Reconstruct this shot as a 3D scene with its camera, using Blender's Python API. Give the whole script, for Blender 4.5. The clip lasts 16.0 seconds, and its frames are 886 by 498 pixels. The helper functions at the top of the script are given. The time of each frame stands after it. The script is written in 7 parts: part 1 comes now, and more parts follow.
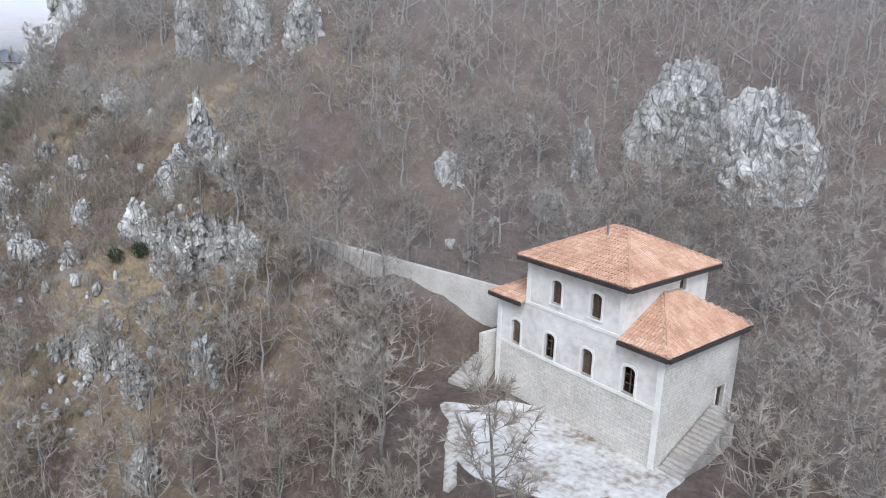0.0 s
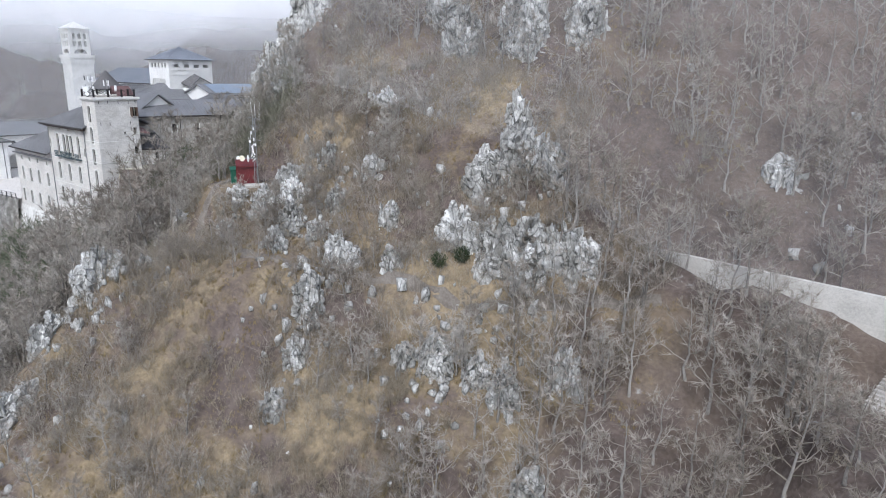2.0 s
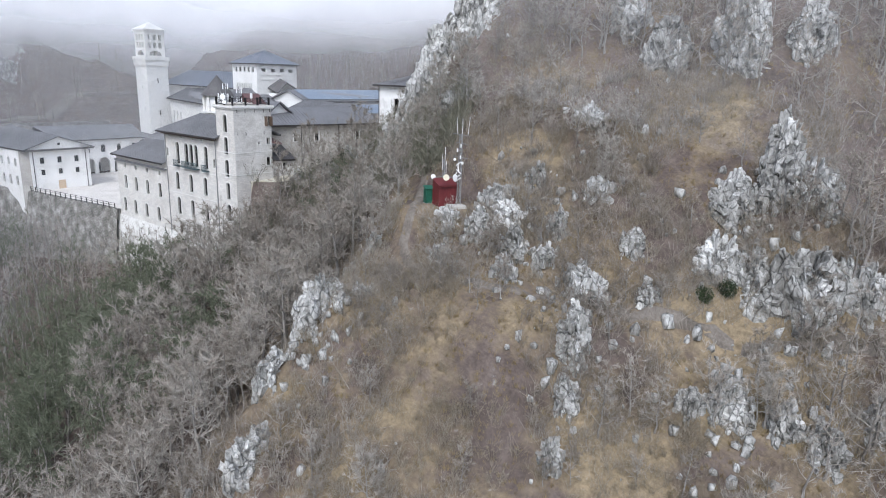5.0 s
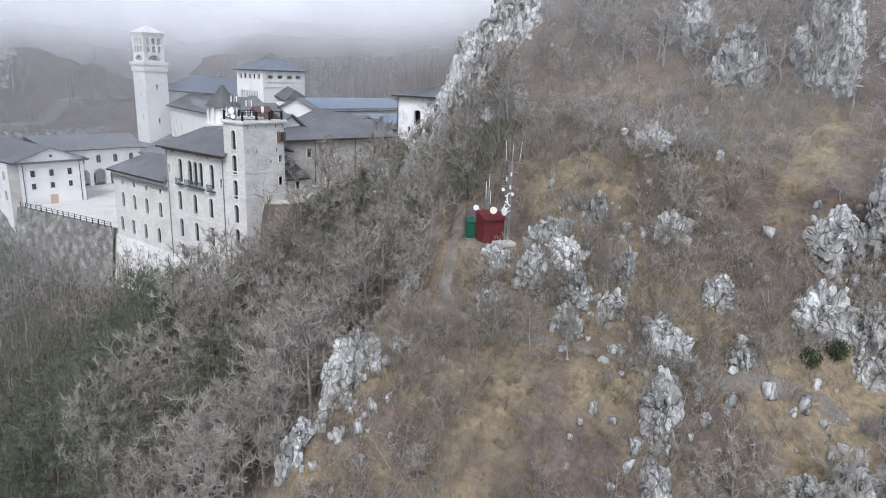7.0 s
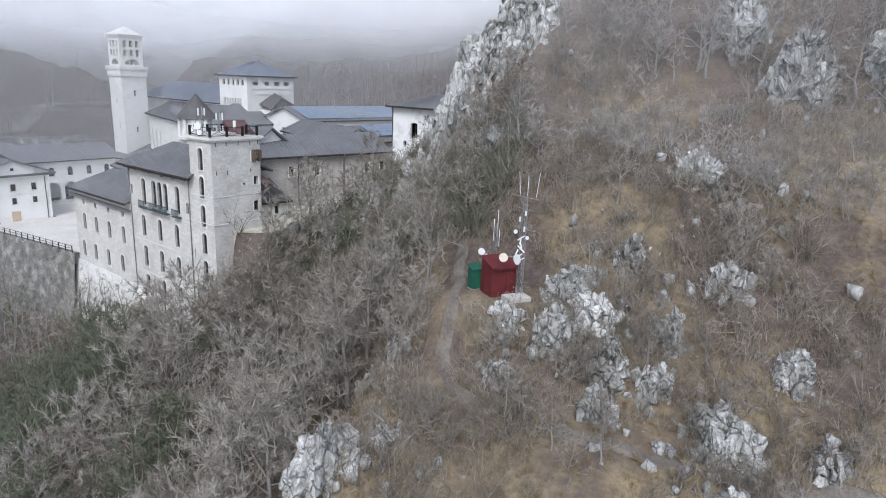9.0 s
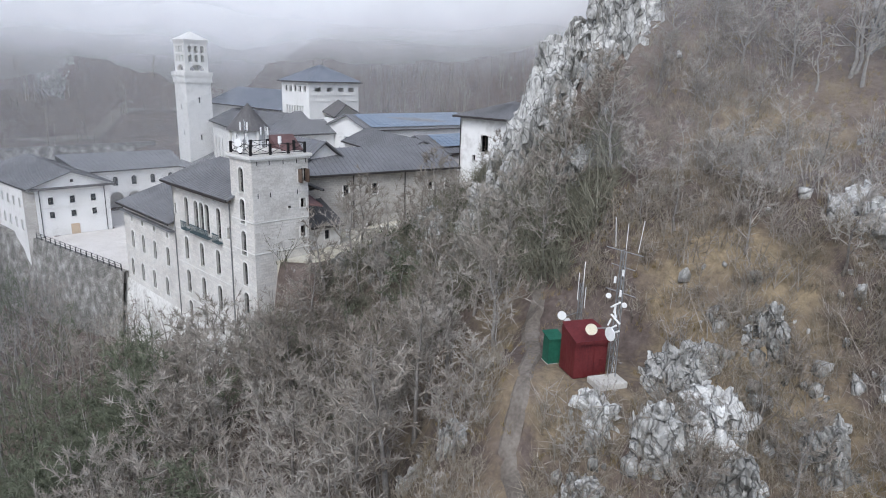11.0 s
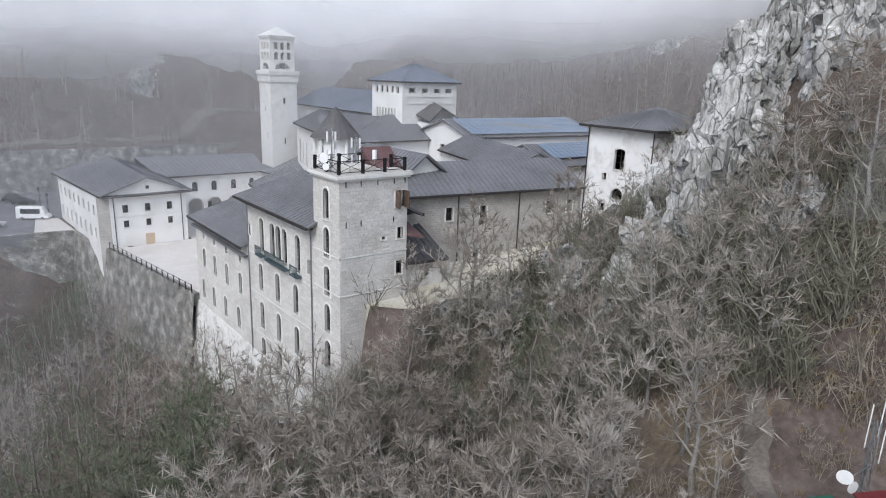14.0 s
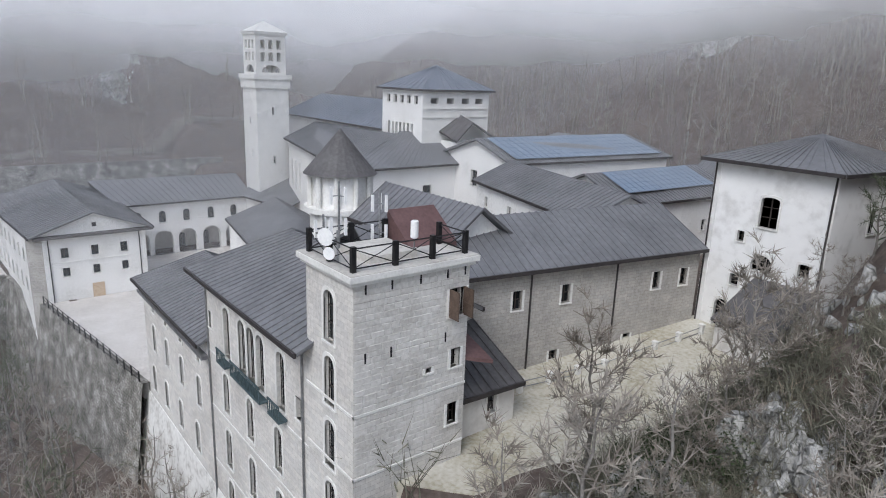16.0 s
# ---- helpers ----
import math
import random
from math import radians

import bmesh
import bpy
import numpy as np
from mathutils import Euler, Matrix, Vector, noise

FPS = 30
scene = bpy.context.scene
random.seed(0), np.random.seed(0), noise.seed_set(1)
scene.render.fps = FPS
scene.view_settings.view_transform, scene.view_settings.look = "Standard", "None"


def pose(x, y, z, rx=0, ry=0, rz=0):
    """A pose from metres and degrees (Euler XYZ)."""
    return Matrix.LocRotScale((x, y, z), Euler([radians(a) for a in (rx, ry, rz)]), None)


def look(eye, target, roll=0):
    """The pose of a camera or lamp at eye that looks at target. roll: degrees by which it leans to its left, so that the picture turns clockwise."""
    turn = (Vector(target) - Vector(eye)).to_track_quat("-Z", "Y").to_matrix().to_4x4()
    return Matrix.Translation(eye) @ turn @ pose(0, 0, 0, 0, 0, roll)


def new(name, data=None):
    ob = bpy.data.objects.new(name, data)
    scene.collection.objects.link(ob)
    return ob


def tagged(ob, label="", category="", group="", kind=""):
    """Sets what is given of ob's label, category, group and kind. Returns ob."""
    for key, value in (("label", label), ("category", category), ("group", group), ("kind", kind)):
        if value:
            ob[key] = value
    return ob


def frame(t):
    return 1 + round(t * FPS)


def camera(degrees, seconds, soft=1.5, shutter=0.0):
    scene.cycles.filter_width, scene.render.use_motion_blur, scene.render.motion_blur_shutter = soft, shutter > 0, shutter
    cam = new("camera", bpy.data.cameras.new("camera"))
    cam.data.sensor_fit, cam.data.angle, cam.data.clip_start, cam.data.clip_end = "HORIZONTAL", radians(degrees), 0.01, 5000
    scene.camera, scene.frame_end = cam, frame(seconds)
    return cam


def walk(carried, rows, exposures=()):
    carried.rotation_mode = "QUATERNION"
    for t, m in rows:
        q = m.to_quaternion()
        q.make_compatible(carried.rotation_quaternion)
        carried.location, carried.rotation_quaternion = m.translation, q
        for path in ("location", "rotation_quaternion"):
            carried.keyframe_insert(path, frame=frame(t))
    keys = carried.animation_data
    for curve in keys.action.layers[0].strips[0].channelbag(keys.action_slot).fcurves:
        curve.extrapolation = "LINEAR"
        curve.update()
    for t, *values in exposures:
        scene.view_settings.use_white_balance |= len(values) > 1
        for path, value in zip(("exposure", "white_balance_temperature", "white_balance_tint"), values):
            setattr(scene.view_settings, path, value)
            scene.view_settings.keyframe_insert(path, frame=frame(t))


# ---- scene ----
cam = camera(68.7, 16.0, 1.0)
METRES, EYE, TILT, LEAN, TURN = 148.0, 60.0, 0.0, 0.0, 33.3
PATH = [
    (0, (-7.293, -0.115, 60.675), (-8.387, 1.482, 60.173), 1.4),
    (0.5, (-12.403, -3.361, 60.619), (-13.546, -1.798, 60.118), 1.6),
    (1, (-18.205, -6.76, 60.571), (-19.38, -5.223, 60.065), 1.5),
    (1.5, (-24.508, -10.359, 60.532), (-25.711, -8.846, 60.016), 1.2),
    (2, (-30.723, -13.578, 60.485), (-31.945, -12.084, 59.962), 1.1),
    (2.5, (-35.894, -16.247, 60.481), (-37.141, -14.776, 59.952), 0.9),
    (3, (-39.691, -18.629, 60.577), (-40.892, -17.122, 60.045), 1.6),
    (3.5, (-43.227, -20.664, 60.672), (-44.409, -19.142, 60.14), 1.9),
    (4, (-46.978, -22.609, 60.808), (-48.172, -21.092, 60.284), 1.7),
    (4.5, (-50.589, -24.46, 60.932), (-51.785, -22.942, 60.417), 1.9),
    (4.6, (-51.227, -24.687, 60.943), (-52.42, -23.169, 60.423), 1.8),
    (4.7, (-51.783, -24.728, 60.96), (-52.983, -23.213, 60.444), 1.9),
    (6.8, (-62.159, -20.773, 62.293), (-63.351, -19.253, 61.778), 2.1),
    (7.5, (-65.342, -18.117, 62.719), (-66.529, -16.588, 62.213), 2.2),
    (8.1, (-67.288, -15.422, 62.882), (-68.476, -13.895, 62.376), 2.3),
    (10.3, (-75.826, -3.031, 64.078), (-77.088, -1.568, 63.562), 2.0),
    (10.5, (-76.478, -2.228, 64.118), (-77.77, -0.793, 63.599), 1.9),
    (11, (-77.845, -0.989, 64.234), (-79.208, 0.381, 63.718), 1.8),
    (11.5, (-79.12, -0.333, 64.302), (-80.552, 0.964, 63.788), 1.8),
    (12, (-80.365, 0.083, 64.309), (-81.874, 1.292, 63.796), 1.8),
    (12.5, (-82.047, 0.636, 64.202), (-83.567, 1.829, 63.687), 1.7),
    (13, (-85.066, 1.85, 64.116), (-86.585, 3.045, 63.599), 1.8),
    (13.5, (-87.416, 3.397, 64.025), (-88.935, 4.589, 63.503), 1.8),
    (14, (-91.956, 6.204, 63.984), (-93.473, 7.399, 63.461), 2.0),
    (14.5, (-97.562, 9.874, 63.992), (-99.074, 11.074, 63.47), 2.0),
    (15, (-103.315, 13.366, 64.1), (-104.821, 14.577, 63.586), 2.1),
    (15.5, (-108.937, 15.849, 64.251), (-110.438, 17.068, 63.74), 2.4),
    (16, (-113.893, 17.408, 64.301), (-115.403, 18.614, 63.784), 2.2),
]
walk(cam, [(t, look(eye, target, roll)) for t, eye, target, roll in PATH], [(0, 0.98, 6050, 10), (3, 1.06, 6050, 10), (8, 0.90, 6050, 10), (12.5, 0.80, 6120, 10), (14.5, 0.76, 6200, 10), (16, 0.62, 6200, 10)])

# ---- light ----
world = bpy.data.worlds.new("overcast_sky")
scene.world = world
world.use_nodes = True
wn, wl = world.node_tree.nodes, world.node_tree.links
sky = wn.new("ShaderNodeTexSky")
sky.sky_type, sky.sun_disc = "NISHITA", False
sky.sun_elevation, sky.sun_rotation = radians(48), radians(150)
sky.altitude, sky.air_density, sky.dust_density = 1200, 1.0, 4.0
grey = wn.new("ShaderNodeHueSaturation")
grey.inputs["Saturation"].default_value = 0.55
wl.new(sky.outputs[0], grey.inputs["Color"])
wl.new(grey.outputs[0], wn["Background"].inputs["Color"])
wn["Background"].inputs["Strength"].default_value = 0.15
sun = new("sun", bpy.data.lights.new("sun", "SUN"))
sun.data.energy, sun.data.angle, sun.data.color = 1.0, radians(25), (1.0, 0.985, 0.96)
sun.matrix_world = look((60, -110, 140), (0, 0, 0))


# ---- materials ----
def nodes_of(m):
    return m.node_tree.nodes, m.node_tree.links


def material(name, stops, rough=0.85, scale=1.0, fine=9.0, bump=0.3, metal=0.0, stretch=(1, 1, 1), spec=0.3, vary=0.0):
    """Three colours laid over a surface by two noises at different sizes, with relief."""
    m = bpy.data.materials.new(name)
    m.use_nodes = True
    n, l = nodes_of(m)
    b = n["Principled BSDF"]
    b.inputs["Roughness"].default_value, b.inputs["Metallic"].default_value = rough, metal
    b.inputs["Specular IOR Level"].default_value = spec
    geo, mp = n.new("ShaderNodeNewGeometry"), n.new("ShaderNodeMapping")
    mp.inputs["Scale"].default_value = stretch
    l.new(geo.outputs["Position"], mp.inputs["Vector"])
    big, small = n.new("ShaderNodeTexNoise"), n.new("ShaderNodeTexNoise")
    big.inputs["Scale"].default_value, small.inputs["Scale"].default_value = scale, fine
    big.inputs["Detail"].default_value, small.inputs["Detail"].default_value = 6, 5
    add = n.new("ShaderNodeMath")
    add.operation = "MULTIPLY_ADD"
    add.inputs[1].default_value = 0.45
    half = n.new("ShaderNodeMath")
    half.operation = "MULTIPLY"
    half.inputs[1].default_value = 0.55
    for t in (big, small):
        l.new(mp.outputs[0], t.inputs["Vector"])
    l.new(big.outputs[0], half.inputs[0])
    l.new(small.outputs[0], add.inputs[0])
    l.new(half.outputs[0], add.inputs[2])
    last = add.outputs[0]
    if vary:
        ri, ro = n.new("ShaderNodeNewGeometry"), n.new("ShaderNodeObjectInfo")
        s2 = n.new("ShaderNodeMath")
        s2.operation = "ADD"
        l.new(ri.outputs["Random Per Island"], s2.inputs[0])
        l.new(ro.outputs["Random"], s2.inputs[1])
        s3 = n.new("ShaderNodeMath")
        s3.operation = "MULTIPLY_ADD"
        s3.inputs[1].default_value = vary
        l.new(s2.outputs[0], s3.inputs[0])
        sh = n.new("ShaderNodeMath")
        sh.operation = "SUBTRACT"
        sh.inputs[1].default_value = vary
        l.new(last, sh.inputs[0])
        l.new(sh.outputs[0], s3.inputs[2])
        last = s3.outputs[0]
    ramp = n.new("ShaderNodeValToRGB")
    e = ramp.color_ramp.elements
    e[0].position, e[1].position = 0.34, 0.66
    e[0].color, e[1].color = (*stops[0], 1), (*stops[2], 1)
    mid = e.new(0.5)
    mid.color = (*stops[1], 1)
    l.new(last, ramp.inputs[0])
    l.new(ramp.outputs[0], b.inputs["Base Color"])
    if bump:
        bp = n.new("ShaderNodeBump")
        bp.inputs["Strength"].default_value, bp.inputs["Distance"].default_value = bump, 0.6 / fine
        l.new(small.outputs[0], bp.inputs["Height"])
        l.new(bp.outputs[0], b.inputs["Normal"])
    return m


def masonry(name, stops, width, height, joint, scale=0.5, rough=0.9, bump=0.5):
    """Coursed stone: joints by a brick pattern laid along the wall, colours by noise."""
    m = material(name, stops, rough, scale, 5.0, 0.25)
    n, l = nodes_of(m)
    b = n["Principled BSDF"]
    geo, sep, com, sm = n.new("ShaderNodeNewGeometry"), n.new("ShaderNodeSeparateXYZ"), n.new("ShaderNodeCombineXYZ"), n.new("ShaderNodeMath")
    sm.operation = "ADD"
    l.new(geo.outputs["Position"], sep.inputs[0])
    l.new(sep.outputs[0], sm.inputs[0])
    l.new(sep.outputs[1], sm.inputs[1])
    l.new(sm.outputs[0], com.inputs[0])
    l.new(sep.outputs[2], com.inputs[1])
    br = n.new("ShaderNodeTexBrick")
    br.inputs["Scale"].default_value = 1.0
    br.inputs["Brick Width"].default_value, br.inputs["Row Height"].default_value = width, height
    br.inputs["Mortar Size"].default_value, br.inputs["Mortar Smooth"].default_value = joint, 0.6
    br.inputs["Color1"].default_value, br.inputs["Color2"].default_value = (0.86, 0.86, 0.86, 1), (1.0, 0.99, 0.97, 1)
    br.inputs["Mortar"].default_value = (0.66, 0.65, 0.63, 1)
    l.new(com.outputs[0], br.inputs["Vector"])
    mix = n.new("ShaderNodeMix")
    mix.data_type, mix.blend_type = "RGBA", "MULTIPLY"
    mix.inputs["Factor"].default_value = 1.0
    ramp = [x for x in n if x.bl_idname == "ShaderNodeValToRGB"][0]
    l.new(ramp.outputs[0], mix.inputs["A"])
    l.new(br.outputs["Color"], mix.inputs["B"])
    l.new(mix.outputs["Result"], b.inputs["Base Color"])
    bp = [x for x in n if x.bl_idname == "ShaderNodeBump"][0]
    b2 = n.new("ShaderNodeBump")
    b2.invert = True
    b2.inputs["Strength"].default_value, b2.inputs["Distance"].default_value = bump, 0.03
    l.new(br.outputs["Fac"], b2.inputs["Height"])
    l.new(bp.outputs[0], b2.inputs["Normal"])
    l.new(b2.outputs[0], b.inputs["Normal"])
    return m


PLASTER = material("white_plaster", ((0.62, 0.61, 0.58), (0.76, 0.75, 0.73), (0.80, 0.79, 0.77)), 0.9, 0.35, 4.0, 0.12)
OLD_PLASTER = material("weathered_plaster", ((0.42, 0.40, 0.37), (0.70, 0.69, 0.66), (0.79, 0.78, 0.75)), 0.9, 0.55, 2.5, 0.2)
PEELING = material("white_plaster_with_peeled_patches", ((0.63, 0.62, 0.60), (0.79, 0.785, 0.77), (0.82, 0.815, 0.80)), 0.9, 0.45, 1.6, 0.1)
ASHLAR = masonry("pale_ashlar", ((0.50, 0.48, 0.45), (0.62, 0.60, 0.57), (0.70, 0.69, 0.66)), 0.55, 0.27, 0.012)
ASHLAR_BLOCK = material("pale_ashlar_block", ((0.47, 0.45, 0.42), (0.60, 0.58, 0.55), (0.70, 0.68, 0.65)), 0.9, 0.5, 5.0, 0.3, vary=0.11)
WING_STONE = masonry("grey_coursed_stone", ((0.36, 0.34, 0.32), (0.45, 0.43, 0.40), (0.54, 0.52, 0.49)), 0.5, 0.24, 0.014)
FACADE_STONE = masonry("facade_stone", ((0.52, 0.50, 0.47), (0.66, 0.64, 0.61), (0.74, 0.73, 0.70)), 0.6, 0.3, 0.01, 0.3, bump=0.3)
RUBBLE = masonry("retaining_rubble", ((0.09, 0.09, 0.08), (0.24, 0.23, 0.21), (0.56, 0.55, 0.52)), 0.5, 0.3, 0.045, 0.6, bump=1.0)
HOUSE_STONE = masonry("house_rubble_stone", ((0.46, 0.44, 0.40), (0.60, 0.58, 0.54), (0.70, 0.68, 0.64)), 0.42, 0.22, 0.016, 0.4)
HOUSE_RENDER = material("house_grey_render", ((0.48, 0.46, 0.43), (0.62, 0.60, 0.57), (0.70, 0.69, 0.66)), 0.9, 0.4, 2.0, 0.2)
TRIM = material("pale_stone_trim", ((0.60, 0.59, 0.56), (0.70, 0.69, 0.66), (0.76, 0.75, 0.72)), 0.85, 1.0, 8.0, 0.2)
SEAM_ROOF = material("grey_seamed_metal", ((0.15, 0.15, 0.157), (0.19, 0.19, 0.197), (0.23, 0.23, 0.24)), 0.5, 0.3, 3.0, 0.06, 0.25, spec=0.4)
BLUE_ROOF = material("pale_blue_metal_roof", ((0.15, 0.17, 0.20), (0.19, 0.21, 0.25), (0.23, 0.25, 0.29)), 0.45, 0.3, 3.0, 0.05, 0.3)
DARK_ROOF = material("dark_sheet_roof", ((0.075, 0.07, 0.07), (0.10, 0.095, 0.095), (0.13, 0.125, 0.125)), 0.6, 0.5, 4.0, 0.1)
RED_ROOF = material("oxide_red_roof", ((0.10, 0.058, 0.056), (0.13, 0.076, 0.073), (0.16, 0.095, 0.09)), 0.7, 0.8, 5.0, 0.1)
TILE = material("clay_tile", ((0.40, 0.235, 0.16), (0.53, 0.325, 0.225), (0.62, 0.44, 0.335)), 0.85, 0.6, 8.0, 0.25, vary=0.16)
GUTTER = material("dark_gutter_paint", ((0.03, 0.026, 0.026), (0.045, 0.04, 0.04), (0.06, 0.055, 0.055)), 0.5, 2.0, 9.0, 0.05)
IRON = material("black_iron", ((0.018, 0.018, 0.02), (0.03, 0.03, 0.032), (0.05, 0.045, 0.042)), 0.55, 3.0, 20.0, 0.1, 0.6)
STEEL = material("galvanised_steel", ((0.20, 0.205, 0.21), (0.29, 0.295, 0.30), (0.38, 0.385, 0.39)), 0.45, 4.0, 20.0, 0.1, 0.7)
WHITE_PAINT = material("white_plastic", ((0.72, 0.72, 0.72), (0.80, 0.80, 0.79), (0.84, 0.84, 0.83)), 0.4, 3.0, 12.0, 0.03, spec=0.5)
CREAM = material("cream_plastic", ((0.66, 0.60, 0.46), (0.74, 0.68, 0.54), (0.78, 0.73, 0.60)), 0.45, 3.0, 12.0, 0.03)
WOOD_DARK = material("dark_window_wood", ((0.028, 0.024, 0.022), (0.045, 0.038, 0.034), (0.06, 0.05, 0.045)), 0.6, 4.0, 20.0, 0.1)
WOOD_BROWN = material("brown_shutter_wood", ((0.08, 0.055, 0.042), (0.11, 0.078, 0.06), (0.15, 0.105, 0.08)), 0.7, 3.0, 14.0, 0.15)
DOOR_WOOD = material("pale_door_wood", ((0.42, 0.32, 0.22), (0.52, 0.40, 0.28), (0.60, 0.48, 0.35)), 0.7, 3.0, 14.0, 0.15)
TEAL = material("blue_green_balcony_paint", ((0.045, 0.065, 0.07), (0.065, 0.095, 0.105), (0.09, 0.125, 0.135)), 0.5, 2.0, 9.0, 0.08)
HUT_RED = material("dark_red_sheet_metal", ((0.085, 0.014, 0.016), (0.125, 0.02, 0.022), (0.15, 0.03, 0.03)), 0.5, 0.9, 7.0, 0.06, 0.1, spec=0.4)
HUT_GREEN = material("green_sheet_metal", ((0.012, 0.07, 0.045), (0.018, 0.10, 0.065), (0.03, 0.13, 0.085)), 0.5, 0.9, 7.0, 0.06)
CONCRETE = material("pale_concrete", ((0.38, 0.36, 0.33), (0.50, 0.48, 0.44), (0.60, 0.58, 0.54)), 0.9, 0.5, 6.0, 0.2)
PAVING = material("courtyard_paving", ((0.48, 0.45, 0.42), (0.58, 0.55, 0.51), (0.66, 0.63, 0.60)), 0.9, 0.3, 3.0, 0.12)
YARD = material("yard_gravel", ((0.30, 0.27, 0.19), (0.47, 0.44, 0.36), (0.58, 0.56, 0.50)), 0.95, 0.28, 4.0, 0.25)
ASPHALT = material("asphalt", ((0.10, 0.10, 0.105), (0.15, 0.15, 0.155), (0.20, 0.20, 0.205)), 0.9, 0.3, 8.0, 0.15)
TRACK = material("path_gravel", ((0.10, 0.085, 0.07), (0.155, 0.135, 0.115), (0.22, 0.195, 0.17)), 0.95, 0.5, 5.0, 0.3)
HOUSE_GRAVEL = material("house_yard_gravel", ((0.20, 0.155, 0.11), (0.50, 0.49, 0.47), (0.68, 0.68, 0.67)), 0.95, 0.35, 2.2, 0.35)
BARK = material("grey_bark", ((0.11, 0.10, 0.088), (0.19, 0.175, 0.158), (0.29, 0.275, 0.255)), 0.95, 0.9, 8.0, 0.3, vary=0.22)
TWIG = material("bare_twigs", ((0.18, 0.155, 0.128), (0.275, 0.245, 0.21), (0.38, 0.352, 0.315)), 0.95, 0.06, 0.5, 0.0, vary=0.16)
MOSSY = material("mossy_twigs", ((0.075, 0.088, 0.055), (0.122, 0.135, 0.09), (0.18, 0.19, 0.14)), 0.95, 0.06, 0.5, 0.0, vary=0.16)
IVY = material("ivied_twigs", ((0.135, 0.132, 0.10), (0.205, 0.198, 0.15), (0.275, 0.262, 0.21)), 0.95, 0.06, 0.5, 0.0, vary=0.16)
SHRUB = material("dry_scrub", ((0.155, 0.128, 0.092), (0.24, 0.205, 0.155), (0.33, 0.292, 0.235)), 0.95, 0.08, 0.6, 0.0, vary=0.18)
GRASS = material("dry_grass", ((0.17, 0.125, 0.06), (0.27, 0.205, 0.105), (0.34, 0.285, 0.16)), 0.95, 0.1, 0.8, 0.0, vary=0.2)
EVERGREEN = material("evergreen_leaves", ((0.018, 0.03, 0.012), (0.035, 0.052, 0.02), (0.06, 0.08, 0.035)), 0.7, 0.6, 6.0, 0.0, vary=0.2)
LIMESTONE = material("limestone", ((0.19, 0.185, 0.17), (0.39, 0.385, 0.365), (0.67, 0.665, 0.645)), 0.95, 0.35, 2.6, 0.8, stretch=(1, 1, 0.5), vary=0.10)


def joint_rock(m):
    """Dark open joints and lichen between the pale faces of the rock."""
    n, l = nodes_of(m)
    b = n["Principled BSDF"]
    ramp = [x for x in n if x.bl_idname == "ShaderNodeValToRGB"][0]
    old = [x for x in n if x.bl_idname == "ShaderNodeBump"][0]
    geo, warp, mul, add, mp = (n.new("ShaderNode" + k) for k in ("NewGeometry", "TexNoise", "VectorMath", "VectorMath", "Mapping"))
    warp.inputs["Scale"].default_value, warp.inputs["Detail"].default_value = 0.9, 4
    mul.operation, add.operation = "SCALE", "ADD"
    mul.inputs["Scale"].default_value = 0.9
    mp.inputs["Rotation"].default_value, mp.inputs["Scale"].default_value = (0.25, 0.2, 0.5), (1.25, 1.25, 0.55)
    l.new(geo.outputs["Position"], warp.inputs["Vector"])
    l.new(warp.outputs["Color"], mul.inputs[0])
    l.new(geo.outputs["Position"], add.inputs[0])
    l.new(mul.outputs[0], add.inputs[1])
    l.new(add.outputs[0], mp.inputs["Vector"])
    last, heights = ramp.outputs[0], []
    for scale, width, dark in ((0.85, 0.028, 0.45), (2.4, 0.03, 0.66)):
        vo, mr, mx = n.new("ShaderNodeTexVoronoi"), n.new("ShaderNodeMapRange"), n.new("ShaderNodeMix")
        vo.feature = "DISTANCE_TO_EDGE"
        vo.inputs["Scale"].default_value = scale
        l.new(mp.outputs[0], vo.inputs["Vector"])
        for key, v in (("From Min", 0.0), ("From Max", width * 2), ("To Min", dark), ("To Max", 1.0)):
            mr.inputs[key].default_value = v
        l.new(vo.outputs["Distance"], mr.inputs["Value"])
        mx.data_type, mx.blend_type = "RGBA", "MULTIPLY"
        mx.inputs["Factor"].default_value = 1.0
        l.new(last, mx.inputs["A"])
        l.new(mr.outputs[0], mx.inputs["B"])
        last = mx.outputs["Result"]
        heights.append(mr.outputs[0])
    l.new(last, b.inputs["Base Color"])
    bp = n.new("ShaderNodeBump")
    bp.inputs["Strength"].default_value, bp.inputs["Distance"].default_value = 0.8, 0.15
    l.new(heights[0], bp.inputs["Height"])
    l.new(old.outputs[0], bp.inputs["Normal"])
    l.new(bp.outputs[0], b.inputs["Normal"])


joint_rock(LIMESTONE)


